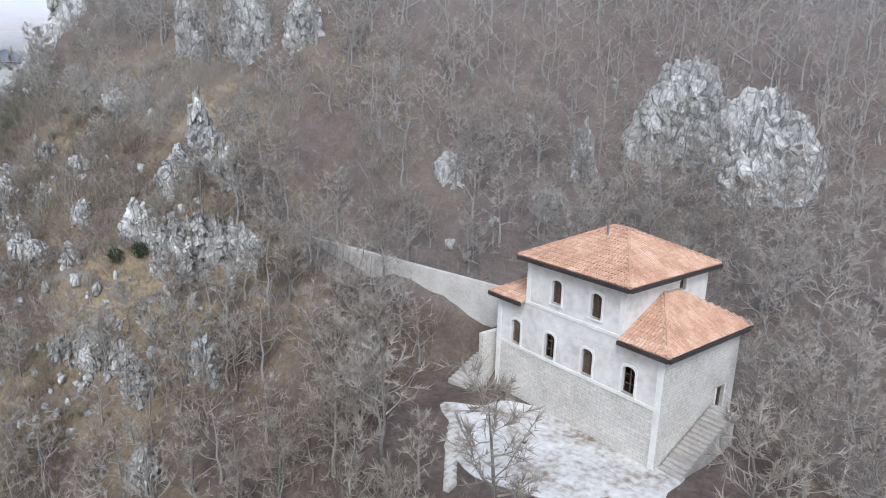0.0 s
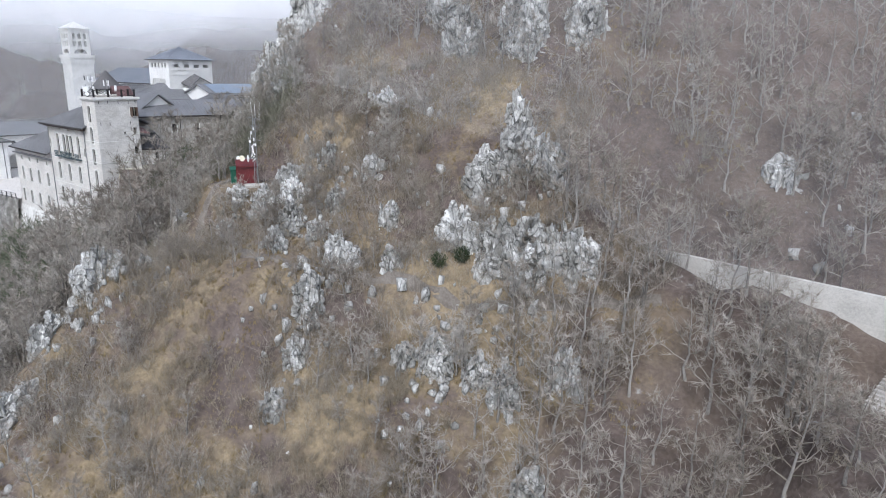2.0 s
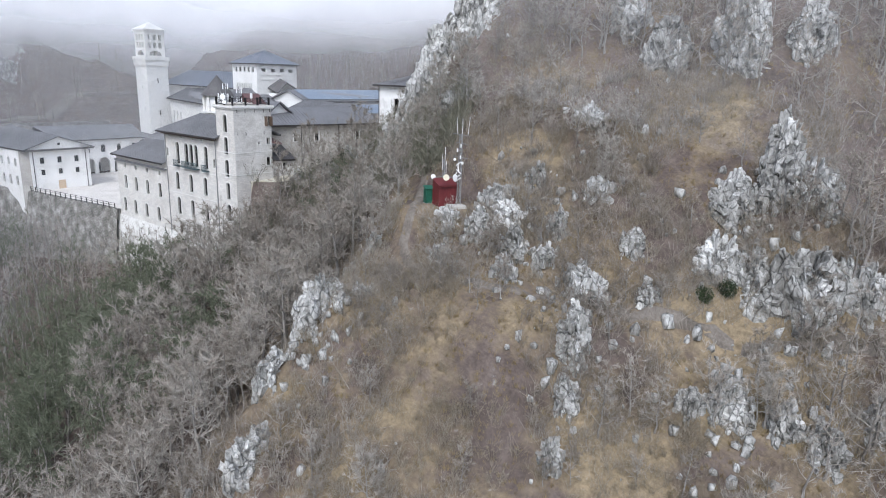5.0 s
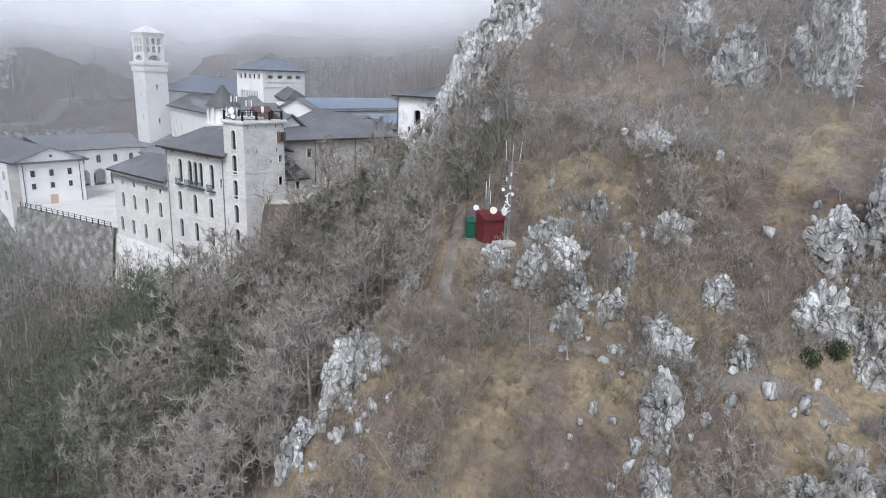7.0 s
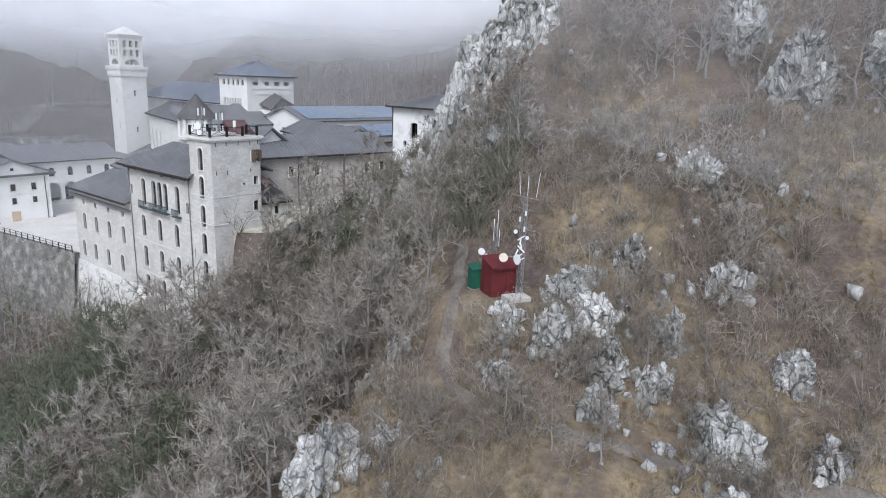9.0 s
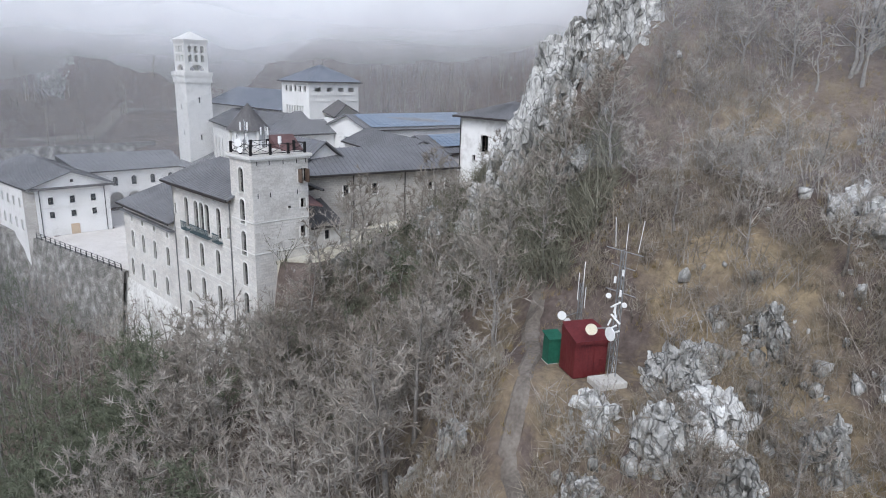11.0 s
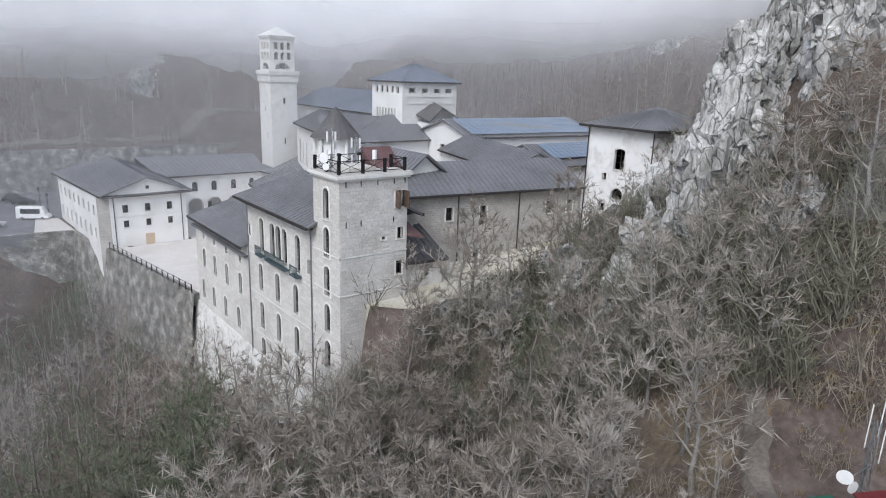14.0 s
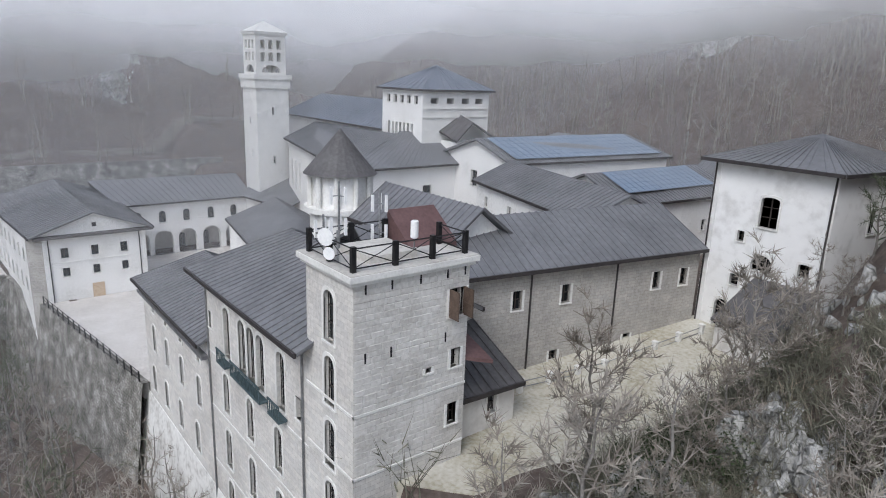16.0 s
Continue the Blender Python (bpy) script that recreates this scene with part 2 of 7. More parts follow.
def earth_material():
    """Leaf litter, dry grass and bare grey rock on the steepest ground."""
    m = material("hill_ground", ((0.065, 0.05, 0.043), (0.105, 0.082, 0.071), (0.155, 0.125, 0.108)), 0.97, 0.5, 3.0, 0.8)
    n, l = nodes_of(m)
    b = n["Principled BSDF"]
    litter = [x for x in n if x.bl_idname == "ShaderNodeValToRGB"][0]
    geo = n.new("ShaderNodeNewGeometry")
    patch, speck = n.new("ShaderNodeTexNoise"), n.new("ShaderNodeTexNoise")
    patch.inputs["Scale"].default_value, patch.inputs["Detail"].default_value = 0.085, 7
    patch.inputs["Roughness"].default_value = 0.68
    speck.inputs["Scale"].default_value, speck.inputs["Detail"].default_value = 1.9, 10
    speck.inputs["Roughness"].default_value = 0.72
    for t in (patch, speck):
        l.new(geo.outputs["Position"], t.inputs["Vector"])
    grass = n.new("ShaderNodeValToRGB")
    g = grass.color_ramp.elements
    g[0].position, g[1].position = 0.3, 0.72
    g[0].color, g[1].color = (0.115, 0.09, 0.058, 1), (0.34, 0.268, 0.172, 1)
    l.new(speck.outputs[0], grass.inputs[0])
    where = n.new("ShaderNodeValToRGB")
    w = where.color_ramp.elements
    w[0].position, w[1].position = 0.44, 0.58
    l.new(patch.outputs[0], where.inputs[0])
    spur, dist, open_ground, both = n.new("ShaderNodeMapping"), n.new("ShaderNodeVectorMath"), n.new("ShaderNodeMapRange"), n.new("ShaderNodeMath")
    spur.inputs["Location"].default_value = (80 / 34, -26 / 34, 0)
    spur.inputs["Scale"].default_value = (1 / 34, 1 / 34, 0)
    dist.operation, both.operation = "LENGTH", "MULTIPLY"
    l.new(geo.outputs["Position"], spur.inputs["Vector"])
    l.new(spur.outputs[0], dist.inputs[0])
    for key, v in (("From Min", 0.75), ("From Max", 1.1), ("To Min", 1.0), ("To Max", 0.12)):
        open_ground.inputs[key].default_value = v
    l.new(dist.outputs["Value"], open_ground.inputs["Value"])
    l.new(where.outputs[0], both.inputs[0])
    l.new(open_ground.outputs[0], both.inputs[1])
    mx = n.new("ShaderNodeMix")
    mx.data_type = "RGBA"
    l.new(both.outputs[0], mx.inputs["Factor"])
    l.new(litter.outputs[0], mx.inputs["A"])
    l.new(grass.outputs[0], mx.inputs["B"])
    rock = n.new("ShaderNodeValToRGB")
    r = rock.color_ramp.elements
    r[0].position, r[1].position = 0.35, 0.7
    r[0].color, r[1].color = (0.13, 0.125, 0.115, 1), (0.50, 0.495, 0.48, 1)
    l.new(speck.outputs[0], rock.inputs[0])
    stones = n.new("ShaderNodeTexNoise")
    stones.inputs["Scale"].default_value, stones.inputs["Detail"].default_value = 0.32, 9
    stones.inputs["Roughness"].default_value = 0.72
    l.new(geo.outputs["Position"], stones.inputs["Vector"])
    sr = n.new("ShaderNodeValToRGB")
    s = sr.color_ramp.elements
    s[0].position, s[1].position = 0.63, 0.70
    l.new(stones.outputs[0], sr.inputs[0])
    mr = n.new("ShaderNodeMix")
    mr.data_type = "RGBA"
    l.new(sr.outputs[0], mr.inputs["Factor"])
    l.new(mx.outputs["Result"], mr.inputs["A"])
    l.new(rock.outputs[0], mr.inputs["B"])
    l.new(mr.outputs["Result"], b.inputs["Base Color"])
    return m


EARTH = earth_material()


def glass_material():
    m = bpy.data.materials.new("window_glass")
    m.use_nodes = True
    b = m.node_tree.nodes["Principled BSDF"]
    b.inputs["Base Color"].default_value = (0.02, 0.024, 0.028, 1)
    b.inputs["Roughness"].default_value = 0.08
    return m


GLASS = glass_material()


def panel_material():
    """Solar cells: blue glass squares with pale lines between them."""
    m = bpy.data.materials.new("solar_cells")
    m.use_nodes = True
    n, l = nodes_of(m)
    b = n["Principled BSDF"]
    b.inputs["Roughness"].default_value = 0.3
    tx, nz, rp = n.new("ShaderNodeNewGeometry"), n.new("ShaderNodeTexNoise"), n.new("ShaderNodeValToRGB")
    nz.inputs["Scale"].default_value = 0.4
    l.new(tx.outputs["Position"], nz.inputs["Vector"])
    rp.color_ramp.elements[0].color, rp.color_ramp.elements[1].color = (0.13, 0.18, 0.25, 1), (0.19, 0.25, 0.33, 1)
    l.new(nz.outputs[0], rp.inputs[0])
    l.new(rp.outputs[0], b.inputs["Base Color"])
    return m


SOLAR = panel_material()


def mist_material(name, low, high, most, least=0.0):
    """Thin cloud: clear below, dense above, torn by noise; it scatters the sky's light."""
    m = bpy.data.materials.new(name)
    m.use_nodes = True
    n, l = nodes_of(m)
    n.remove(n["Principled BSDF"])
    geo, sep = n.new("ShaderNodeNewGeometry"), n.new("ShaderNodeSeparateXYZ")
    nz = n.new("ShaderNodeTexNoise")
    nz.inputs["Scale"].default_value, nz.inputs["Detail"].default_value = 0.022, 4
    l.new(geo.outputs["Position"], sep.inputs[0])
    l.new(geo.outputs["Position"], nz.inputs["Vector"])
    wob = n.new("ShaderNodeMath")
    wob.operation = "MULTIPLY_ADD"
    wob.inputs[1].default_value = (high - low) * 0.8
    l.new(nz.outputs[0], wob.inputs[0])
    # the cloud lies higher towards the north
    rise, lifted = n.new("ShaderNodeMapRange"), n.new("ShaderNodeMath")
    for key, v in (("From Min", 125), ("From Max", 235), ("To Min", 0), ("To Max", -26)):
        rise.inputs[key].default_value = v
    lifted.operation = "ADD"
    l.new(sep.outputs[1], rise.inputs["Value"])
    l.new(rise.outputs[0], lifted.inputs[0])
    l.new(sep.outputs[2], lifted.inputs[1])
    l.new(lifted.outputs[0], wob.inputs[2])
    mr = n.new("ShaderNodeMapRange")
    mr.interpolation_type = "SMOOTHERSTEP"
    shift = (high - low) * 0.4
    for key, v in (("From Min", low + shift), ("From Max", high + shift), ("To Min", least), ("To Max", most)):
        mr.inputs[key].default_value = v
    l.new(wob.outputs[0], mr.inputs["Value"])
    df, tl, sc, tr, mix = (n.new("ShaderNode" + k) for k in ("BsdfDiffuse", "BsdfTranslucent", "MixShader", "BsdfTransparent", "MixShader"))
    df.inputs["Color"].default_value = tl.inputs["Color"].default_value = (0.97, 0.98, 1.0, 1)
    l.new(df.outputs[0], sc.inputs[1])
    l.new(tl.outputs[0], sc.inputs[2])
    l.new(mr.outputs["Result"], mix.inputs["Fac"])
    l.new(tr.outputs[0], mix.inputs[1])
    l.new(sc.outputs[0], mix.inputs[2])
    l.new(mix.outputs[0], n["Material Output"].inputs["Surface"])
    return m


# ---- building helpers ----
def mesh_of(name, bm, mat):
    me = bpy.data.meshes.new(name)
    bm.to_mesh(me)
    bm.free()
    for mm in (mat if isinstance(mat, (list, tuple)) else [mat]):
        me.materials.append(mm)
    return me


def part(name, bm, mat, parent=None, label="", m=None):
    """One bmesh (or a finished mesh) as one object under a thing or a part."""
    me = bm if isinstance(bm, bpy.types.Mesh) else mesh_of(name, bm, mat)
    ob = new(name, me)
    if parent:
        ob.parent = parent
    if m is not None:
        ob.matrix_local = m
    return tagged(ob, label)


def thing(name, label, category, group="", kind="", m=None):
    ob = new(name)
    ob.empty_display_size = 0.5
    if m is not None:
        ob.matrix_world = m
    return tagged(ob, label, category, group, kind)


def solid(bm, pts, z0, z1):
    """A prism over a plan polygon; z1 may be a list of heights for its corners."""
    top = z1 if isinstance(z1, (list, tuple)) else [z1] * len(pts)
    a = [bm.verts.new((x, y, z0)) for x, y in pts]
    b = [bm.verts.new((x, y, z)) for (x, y), z in zip(pts, top)]
    bm.faces.new(b)
    bm.faces.new(a[::-1])
    for i in range(len(pts)):
        j = (i + 1) % len(pts)
        bm.faces.new((a[i], a[j], b[j], b[i]))


def box(bm, x0, x1, y0, y1, z0, z1):
    solid(bm, [(x0, y0), (x1, y0), (x1, y1), (x0, y1)], z0, z1)


def bar(bm, p, q, r, sides=6, r2=None):
    """A round bar from p to q."""
    p, q = Vector(p), Vector(q)
    turn = (q - p).to_track_quat("Z", "Y").to_matrix()
    r2 = r if r2 is None else r2
    rings = []
    for c, rad in ((p, r), (q, r2)):
        rings.append([bm.verts.new(c + turn @ Vector((rad * math.cos(6.28318 * i / sides), rad * math.sin(6.28318 * i / sides), 0))) for i in range(sides)])
    for i in range(sides):
        j = (i + 1) % sides
        bm.faces.new((rings[0][i], rings[0][j], rings[1][j], rings[1][i]))
    bm.faces.new(rings[0][::-1])
    bm.faces.new(rings[1])


def slab(bm, pts, thick):
    """A plate with the given upper corners and a thickness straight down."""
    up = [bm.verts.new(p) for p in pts]
    dn = [bm.verts.new((p[0], p[1], p[2] - thick)) for p in pts]
    bm.faces.new(up)
    bm.faces.new(dn[::-1])
    for i in range(len(pts)):
        j = (i + 1) % len(pts)
        bm.faces.new((up[j], up[i], dn[i], dn[j]))


def lerp(a, b, t):
    return tuple(x + (y - x) * t for x, y in zip(a, b))


def seamed_roof(parent, e0, e1, r1, r0, mat=SEAM_ROOF, step=0.6, name="roof_slope"):
    """A sheet roof slope from the eave e0-e1 up to the ridge r0-r1, with standing seams and a gutter."""
    bm = bmesh.new()
    slab(bm, [e0, e1, r1, r0], 0.16)
    bmesh.ops.recalc_face_normals(bm, faces=bm.faces)
    ob = part(name, bm, mat, parent, "grey standing-seam metal roofing" if mat is SEAM_ROOF else "")
    n = max(2, int((Vector(e1) - Vector(e0)).length / step))
    for i in range(n + 1):
        a, b = Vector(lerp(e0, e1, i / n)), Vector(lerp(r0, r1, i / n))
        if (b - a).length < 0.2:
            continue
        side = (Vector(e1) - Vector(e0)).normalized() * 0.03
        lift = Vector((0, 0, 0.07))
        q = [a - side, a + side, b + side, b - side]
        sm = bmesh.new()
        v = [sm.verts.new(p) for p in q] + [sm.verts.new(p + lift) for p in q]
        for f in ((4, 5, 6, 7), (0, 1, 5, 4), (1, 2, 6, 5), (2, 3, 7, 6), (3, 0, 4, 7)):
            sm.faces.new([v[k] for k in f])
        part("seam", sm, mat, ob)
    gm = bmesh.new()
    out = Vector(e0) - Vector(r0)
    out.z = 0
    out = out.normalized() * 0.14
    g0, g1 = Vector(e0) + out * 0.3, Vector(e1) + out * 0.3
    solid_strip(gm, g0, g1, out, -0.24, 0.02)
    part("gutter", gm, GUTTER, parent, "dark eaves gutter")
    return ob


def solid_strip(bm, a, b, out, z0, z1):
    """A long bar of rectangular section beside the line a-b."""
    q = [a, b, b + out, a + out]
    lo = [bm.verts.new(p + Vector((0, 0, z0))) for p in q]
    hi = [bm.verts.new(p + Vector((0, 0, z1))) for p in q]
    bm.faces.new(hi)
    bm.faces.new(lo[::-1])
    for i in range(4):
        j = (i + 1) % 4
        bm.faces.new((lo[i], lo[j], hi[j], hi[i]))
    bmesh.ops.recalc_face_normals(bm, faces=bm.faces)


ARCH = 8


def arch_pts(uc, spring, w, rise):
    return [(uc - w / 2 * math.cos(math.pi * i / ARCH), spring + rise * math.sin(math.pi * i / ARCH)) for i in range(ARCH + 1)]


def window_meshes(w, h, rise, style, cache={}):
    """Surround, frame and pane of one kind of window, about the middle of its sill; x along the wall, y into it."""
    key = (round(w, 2), round(h, 2), round(rise, 2), style)
    if key in cache:
        return cache[key]
    sp = h - rise
    line = [(-w / 2, 0)] + (arch_pts(0, sp, w, rise) if rise else [(-w / 2, h), (w / 2, h)]) + [(w / 2, 0)]
    trim = 0.16 if style != "plain" else 0.07

    def ring(bm, pts, grow, y0, y1):
        """A flat band round an open outline."""
        c = (0, h * 0.45)
        outer = []
        for x, z in pts:
            k = Vector((x - c[0], z - c[1]))
            k = k + Vector((math.copysign(grow, k.x) if abs(k.x) > 0.02 else 0, grow if z > sp else 0))
            outer.append((c[0] + k.x, c[1] + k.y))
        for i in range(len(pts) - 1):
            a, b, d, e = pts[i], pts[i + 1], outer[i + 1], outer[i]
            v = [bm.verts.new((p[0], y, p[1])) for y in (y0, y1) for p in (a, b, d, e)]
            for f in ((0, 1, 2, 3), (7, 6, 5, 4), (1, 0, 4, 5), (3, 2, 6, 7)):
                bm.faces.new([v[k] for k in f])
        bmesh.ops.recalc_face_normals(bm, faces=bm.faces)

    sm = bmesh.new()
    ring(sm, line, trim, -0.05, 0.06)
    fm = bmesh.new()
    ring(fm, [(x * 0.999, z) for x, z in line], -0.07, 0.22, 0.29)
    box(fm, -0.035, 0.035, 0.21, 0.28, 0.02, h - 0.05)
    for f in ((0.5,) if h < 1.5 else (0.33, 0.66)):
        box(fm, -w / 2, w / 2, 0.22, 0.28, h * f - 0.025, h * f + 0.025)
    pm = bmesh.new()
    a = [pm.verts.new((x, 0.31, z)) for x, z in line]
    pm.faces.new(a)
    bmesh.ops.solidify(pm, geom=list(pm.faces), thickness=0.02)
    lm = bmesh.new()
    box(lm, -w / 2 - trim, w / 2 + trim, -0.1, 0.2, -0.1, 0.0)
    out = (mesh_of("surround", sm, TRIM), mesh_of("window_frame", fm, WOOD_BROWN if style == "shutter" else WOOD_DARK),
           mesh_of("pane", pm, WOOD_BROWN if style == "shutter" else GLASS), mesh_of("sill", lm, TRIM))
    cache[key] = out
    return out


def walling(parent, p0, p1, z0, z1, openings=(), mat=PLASTER, thick=0.5, name="wall", label="", style="stone"):
    """A wall from p0 to p1 (seen from outside: left to right) with openings through it.
    openings: (distance of the middle from p0, sill height, width, height, rise of its arch)."""
    a, b = Vector((*p0, 0)), Vector((*p1, 0))
    length = (b - a).length
    u = (b - a) / length
    into = Vector((-u.y, u.x, 0))
    us = sorted({0.0, length, *[round(o[0] + s * o[2] / 2, 4) for o in openings for s in (-1, 1)]})
    zs = sorted({z0, z1, *[round(v, 4) for o in openings for v in (o[1], o[1] + o[3])]})
    bm = bmesh.new()

    def V(uu, z, d):
        return bm.verts.new(a + u * uu + into * d + Vector((0, 0, z)))

    def inside(um, zm):
        return any(abs(um - o[0]) < o[2] / 2 and o[1] < zm < o[1] + o[3] for o in openings)

    for d, flip in ((0, False), (thick, True)):
        for j in range(len(zs) - 1):
            run = None
            for i in range(len(us) - 1):
                hole = inside((us[i] + us[i + 1]) / 2, (zs[j] + zs[j + 1]) / 2)
                if not hole and run is None:
                    run = us[i]
                last = i == len(us) - 2
                if run is not None and (hole or last):
                    end = us[i] if hole else us[i + 1]
                    q = [V(run, zs[j], d), V(end, zs[j], d), V(end, zs[j + 1], d), V(run, zs[j + 1], d)]
                    bm.faces.new(q[::-1] if flip else q)
                    run = None
    for z, s in ((z0, 1), (z1, -1)):
        q = [V(0, z, 0), V(0, z, thick), V(length, z, thick), V(length, z, 0)]
        bm.faces.new(q if s > 0 else q[::-1])
    for c, s0, w, h, rise in openings:
        l, r, sp = c - w / 2, c + w / 2, s0 + h - rise
        line = [(l, s0)] + (arch_pts(c, sp, w, rise) if rise else [(l, s0 + h), (r, s0 + h)]) + [(r, s0)]
        ring = line + [line[0]]
        for (ua, za), (ub, zb) in zip(ring, ring[1:]):
            bm.faces.new([V(ua, za, 0), V(ub, zb, 0), V(ub, zb, thick), V(ua, za, thick)])
        if rise:
            arc = arch_pts(c, sp, w, rise)
            for d, flip in ((0, False), (thick, True)):
                for half in (arc[:ARCH // 2 + 1], arc[ARCH // 2:][::-1]):
                    corner = (half[0][0], s0 + h)
                    for p, q in zip(half, half[1:]):
                        f = [V(*corner, d), V(*p, d), V(*q, d)]
                        try:
                            bm.faces.new(f)
                        except ValueError:
                            pass
    ob = part(name, bm, mat, parent, label)
    if style:
        rot = Matrix((( u.x, into.x, 0, 0), (u.y, into.y, 0, 0), (0, 0, 1, 0), (0, 0, 0, 1)))
        for c, s0, w, h, rise in openings:
            at = a + u * c
            sur, fra, pan, sil = window_meshes(w, h, rise, style)
            win = part("window", sur, None, parent, "", Matrix.Translation((at.x, at.y, s0)) @ rot)
            part("window_frame", fra, None, win)
            part("pane", pan, None, win)
            part("sill", sil, None, win)
    return ob


# ---- ground ----
CREST_X = [-700, -262, -152, -145, -138, -130, -120, -110, -103, -97, -90, -68, -45, -20, 10, 80, 700]
CREST_Y = [44, 44, 42, 38, 32, 28, 29, 25, 15, 12, 14, 26, 36, 43, 47, 52, 60]
RISE_X = [-700, -140, -110, -97, -82, -68, -50, -30, 0, 700]
RISE_S = [0.6, 0.6, 0.75, 0.62, 0.75, 0.92, 0.78, 0.62, 0.66, 0.6]


def step(a, b, v):
    t = np.clip((v - a) / (b - a), 0, 1)
    return t * t * (3 - 2 * t)


def soft(xs, ys, x, w=4.0):
    return sum(np.interp(x + d * w, xs, ys) for d in (-1, -0.5, 0, 0.5, 1)) / 5


def ground_z(x, y):
    """Height of the open ground, without its small relief."""
    x, y = np.asarray(x, float), np.asarray(y, float)
    d = y - soft(CREST_X, CREST_Y, x)
    up = soft(RISE_X, RISE_S, x)
    z = 36 + np.where(d > 0, up * d, 0.74 * d)
    z = np.where(d < -30, 36 - 22.2 + (d + 30) * 0.55, z)
    z = z + 13 * np.exp(-((x + 109) / 9) ** 2 - ((y - 56) / 12) ** 2)
    # the rounded brow of the spur, the dip behind it, its western rib and the grassy ledge under the pinnacle
    brow = 17 + (x + 90) * 0.42
    z = z + 2.2 * np.exp(-((y - brow) / 4.5) ** 2) * step(-100, -95, x) * step(-70, -76, x)
    z = z - 1.1 * np.exp(-((y - brow - 8.5) / 3.0) ** 2) * step(-97, -92, x) * step(-70, -78, x)
    z = z + 2.2 * np.exp(-((x + 97.6 + 0.1 * (13 - y)) / 2.4) ** 2) * step(-6, 4, y) * step(19, 14, y)
    z = z + 2.8 * np.exp(-((x + 62.5) / 5) ** 2 - ((y - 40.2) / 3.4) ** 2)
    z = z + 5 * np.exp(-((x + 90) / 16) ** 2 - ((y - 66) / 12) ** 2)
    # the monastery's terraces
    west = step(-124, -134, x)
    z = z * (1 - west) + west * np.where(y > 33.6, 44.6, np.minimum(z, 44.6))
    low = step(-150, -176, x)
    z = np.where(y > np.clip(28.5 + (x + 203) * 0.16, 26.5, 33.6), z * (1 - low) + low * (35.0 + 8.0 * step(58, 66, y)), z - 0.25 * low * np.clip(z - 20, 0, 20))
    park = step(-216, -221, x) * step(2, 5, y)
    z = z * (1 - park) + park * np.where(y > 60, z, 35.0)
    z = z + 2.5 * np.exp(-((x + 122) / 4.6) ** 2 - ((y - 45) / 7) ** 2) + 3.0 * np.exp(-((x + 127.5) / 3.6) ** 2 - ((y - 39) / 4) ** 2)
    # the wooded mountain behind
    far = np.clip(-262 - x, 0, None)
    z = np.where(far > 0, np.maximum(z, 35.0) + 9 * step(0, 5, far) + np.clip(far - 26, 0, None) * 0.62, z)
    north = np.clip(y - 118 - 0.12 * (x + 180), 0, None) * step(-118, -132, x)
    z = z + north * 0.6
    # the terrace of the lone house and the road behind it
    t = step(17, 12.5, np.hypot((x + 23.0) * 0.95, (y - 36.0) * 1.2))
    z = z * (1 - t) + t * 37.2
    t = step(5.5, 3.0, np.abs(y - (47.5 - 0.10 * (x + 36)))) * step(-64, -56, x) * step(-26, -32, x)
    z = z * (1 - t) + t * 42.6
    # the shelf of the transmitter hut and the footpath
    t = step(7.5, 4.0, np.hypot(x + 97.5, y - 31.5))
    z = z * (1 - t) + t * 47.3
    return z


def relief(x, y):
    """Small unevenness of the open hillside."""
    v = Vector((x * 0.11, y * 0.11, 3.1))
    w = Vector((x * 0.45, y * 0.45, 7.7))
    return 1.5 * noise.fractal(v, 0.9, 2.1, 4) + 0.45 * noise.fractal(w, 0.8, 2.0, 3)


def calm(x, y):
    """1 on built-up flat ground, 0 on open hillside."""
    return float(np.clip(step(-126, -133, x) * step(24, 31, y) * step(125, 110, y) * step(-270, -262, x)
                         + step(14, 9, np.hypot((x + 23.0) * 0.95, (y - 36.0) * 1.2)) + step(5, 3.5, np.hypot(x + 97.5, y - 31.5))
                         + step(-214, -221, x) * step(0, 6, y) * step(-270, -262, x) * step(125, 110, y), 0, 1))


def land(x, y):
    return float(ground_z(x, y)) + relief(x, y) * (1 - calm(x, y))


def spread(lo, hi, fine, far_lo, far_hi):
    mid = list(np.arange(lo, hi + 0.01, fine))
    left = [lo - (lo - far_lo) * (i / 14) ** 2.0 for i in range(14, 0, -1)]
    right = [hi + (far_hi - hi) * (i / 14) ** 2.0 for i in range(1, 15)]
    return np.array(left + mid + right)


def build_ground():
    gx, gy = spread(-275, 45, 1.25, -1500, 1200), spread(-45, 125, 1.25, -1200, 1300)
    gx = np.concatenate([gx[gx < -455], np.arange(-450, -275, 5.0), gx[gx >= -275]])
    gy = np.concatenate([gy[gy <= 125], np.arange(130, 330, 5.0), gy[gy > 335]])
    X, Y = np.meshgrid(gx, gy)
    Z = ground_z(X, Y)
    for j in range(len(gy)):
        for i in range(len(gx)):
            Z[j, i] += relief(gx[i], gy[j]) * (1 - calm(gx[i], gy[j]))
    nx, ny = len(gx), len(gy)
    verts = np.stack([X, Y, Z], -1).reshape(-1, 3)
    idx = np.arange(nx * ny).reshape(ny, nx)
    quads = np.stack([idx[:-1, :-1], idx[:-1, 1:], idx[1:, 1:], idx[1:, :-1]], -1).reshape(-1, 4)
    me = bpy.data.meshes.new("ground")
    me.from_pydata(verts.tolist(), [], quads.tolist())
    me.shade_smooth()
    me.materials.append(EARTH)
    tagged(new("ground", me), "steep brown hillside of leaf litter and dry grass", "ground", kind="structure")


build_ground()


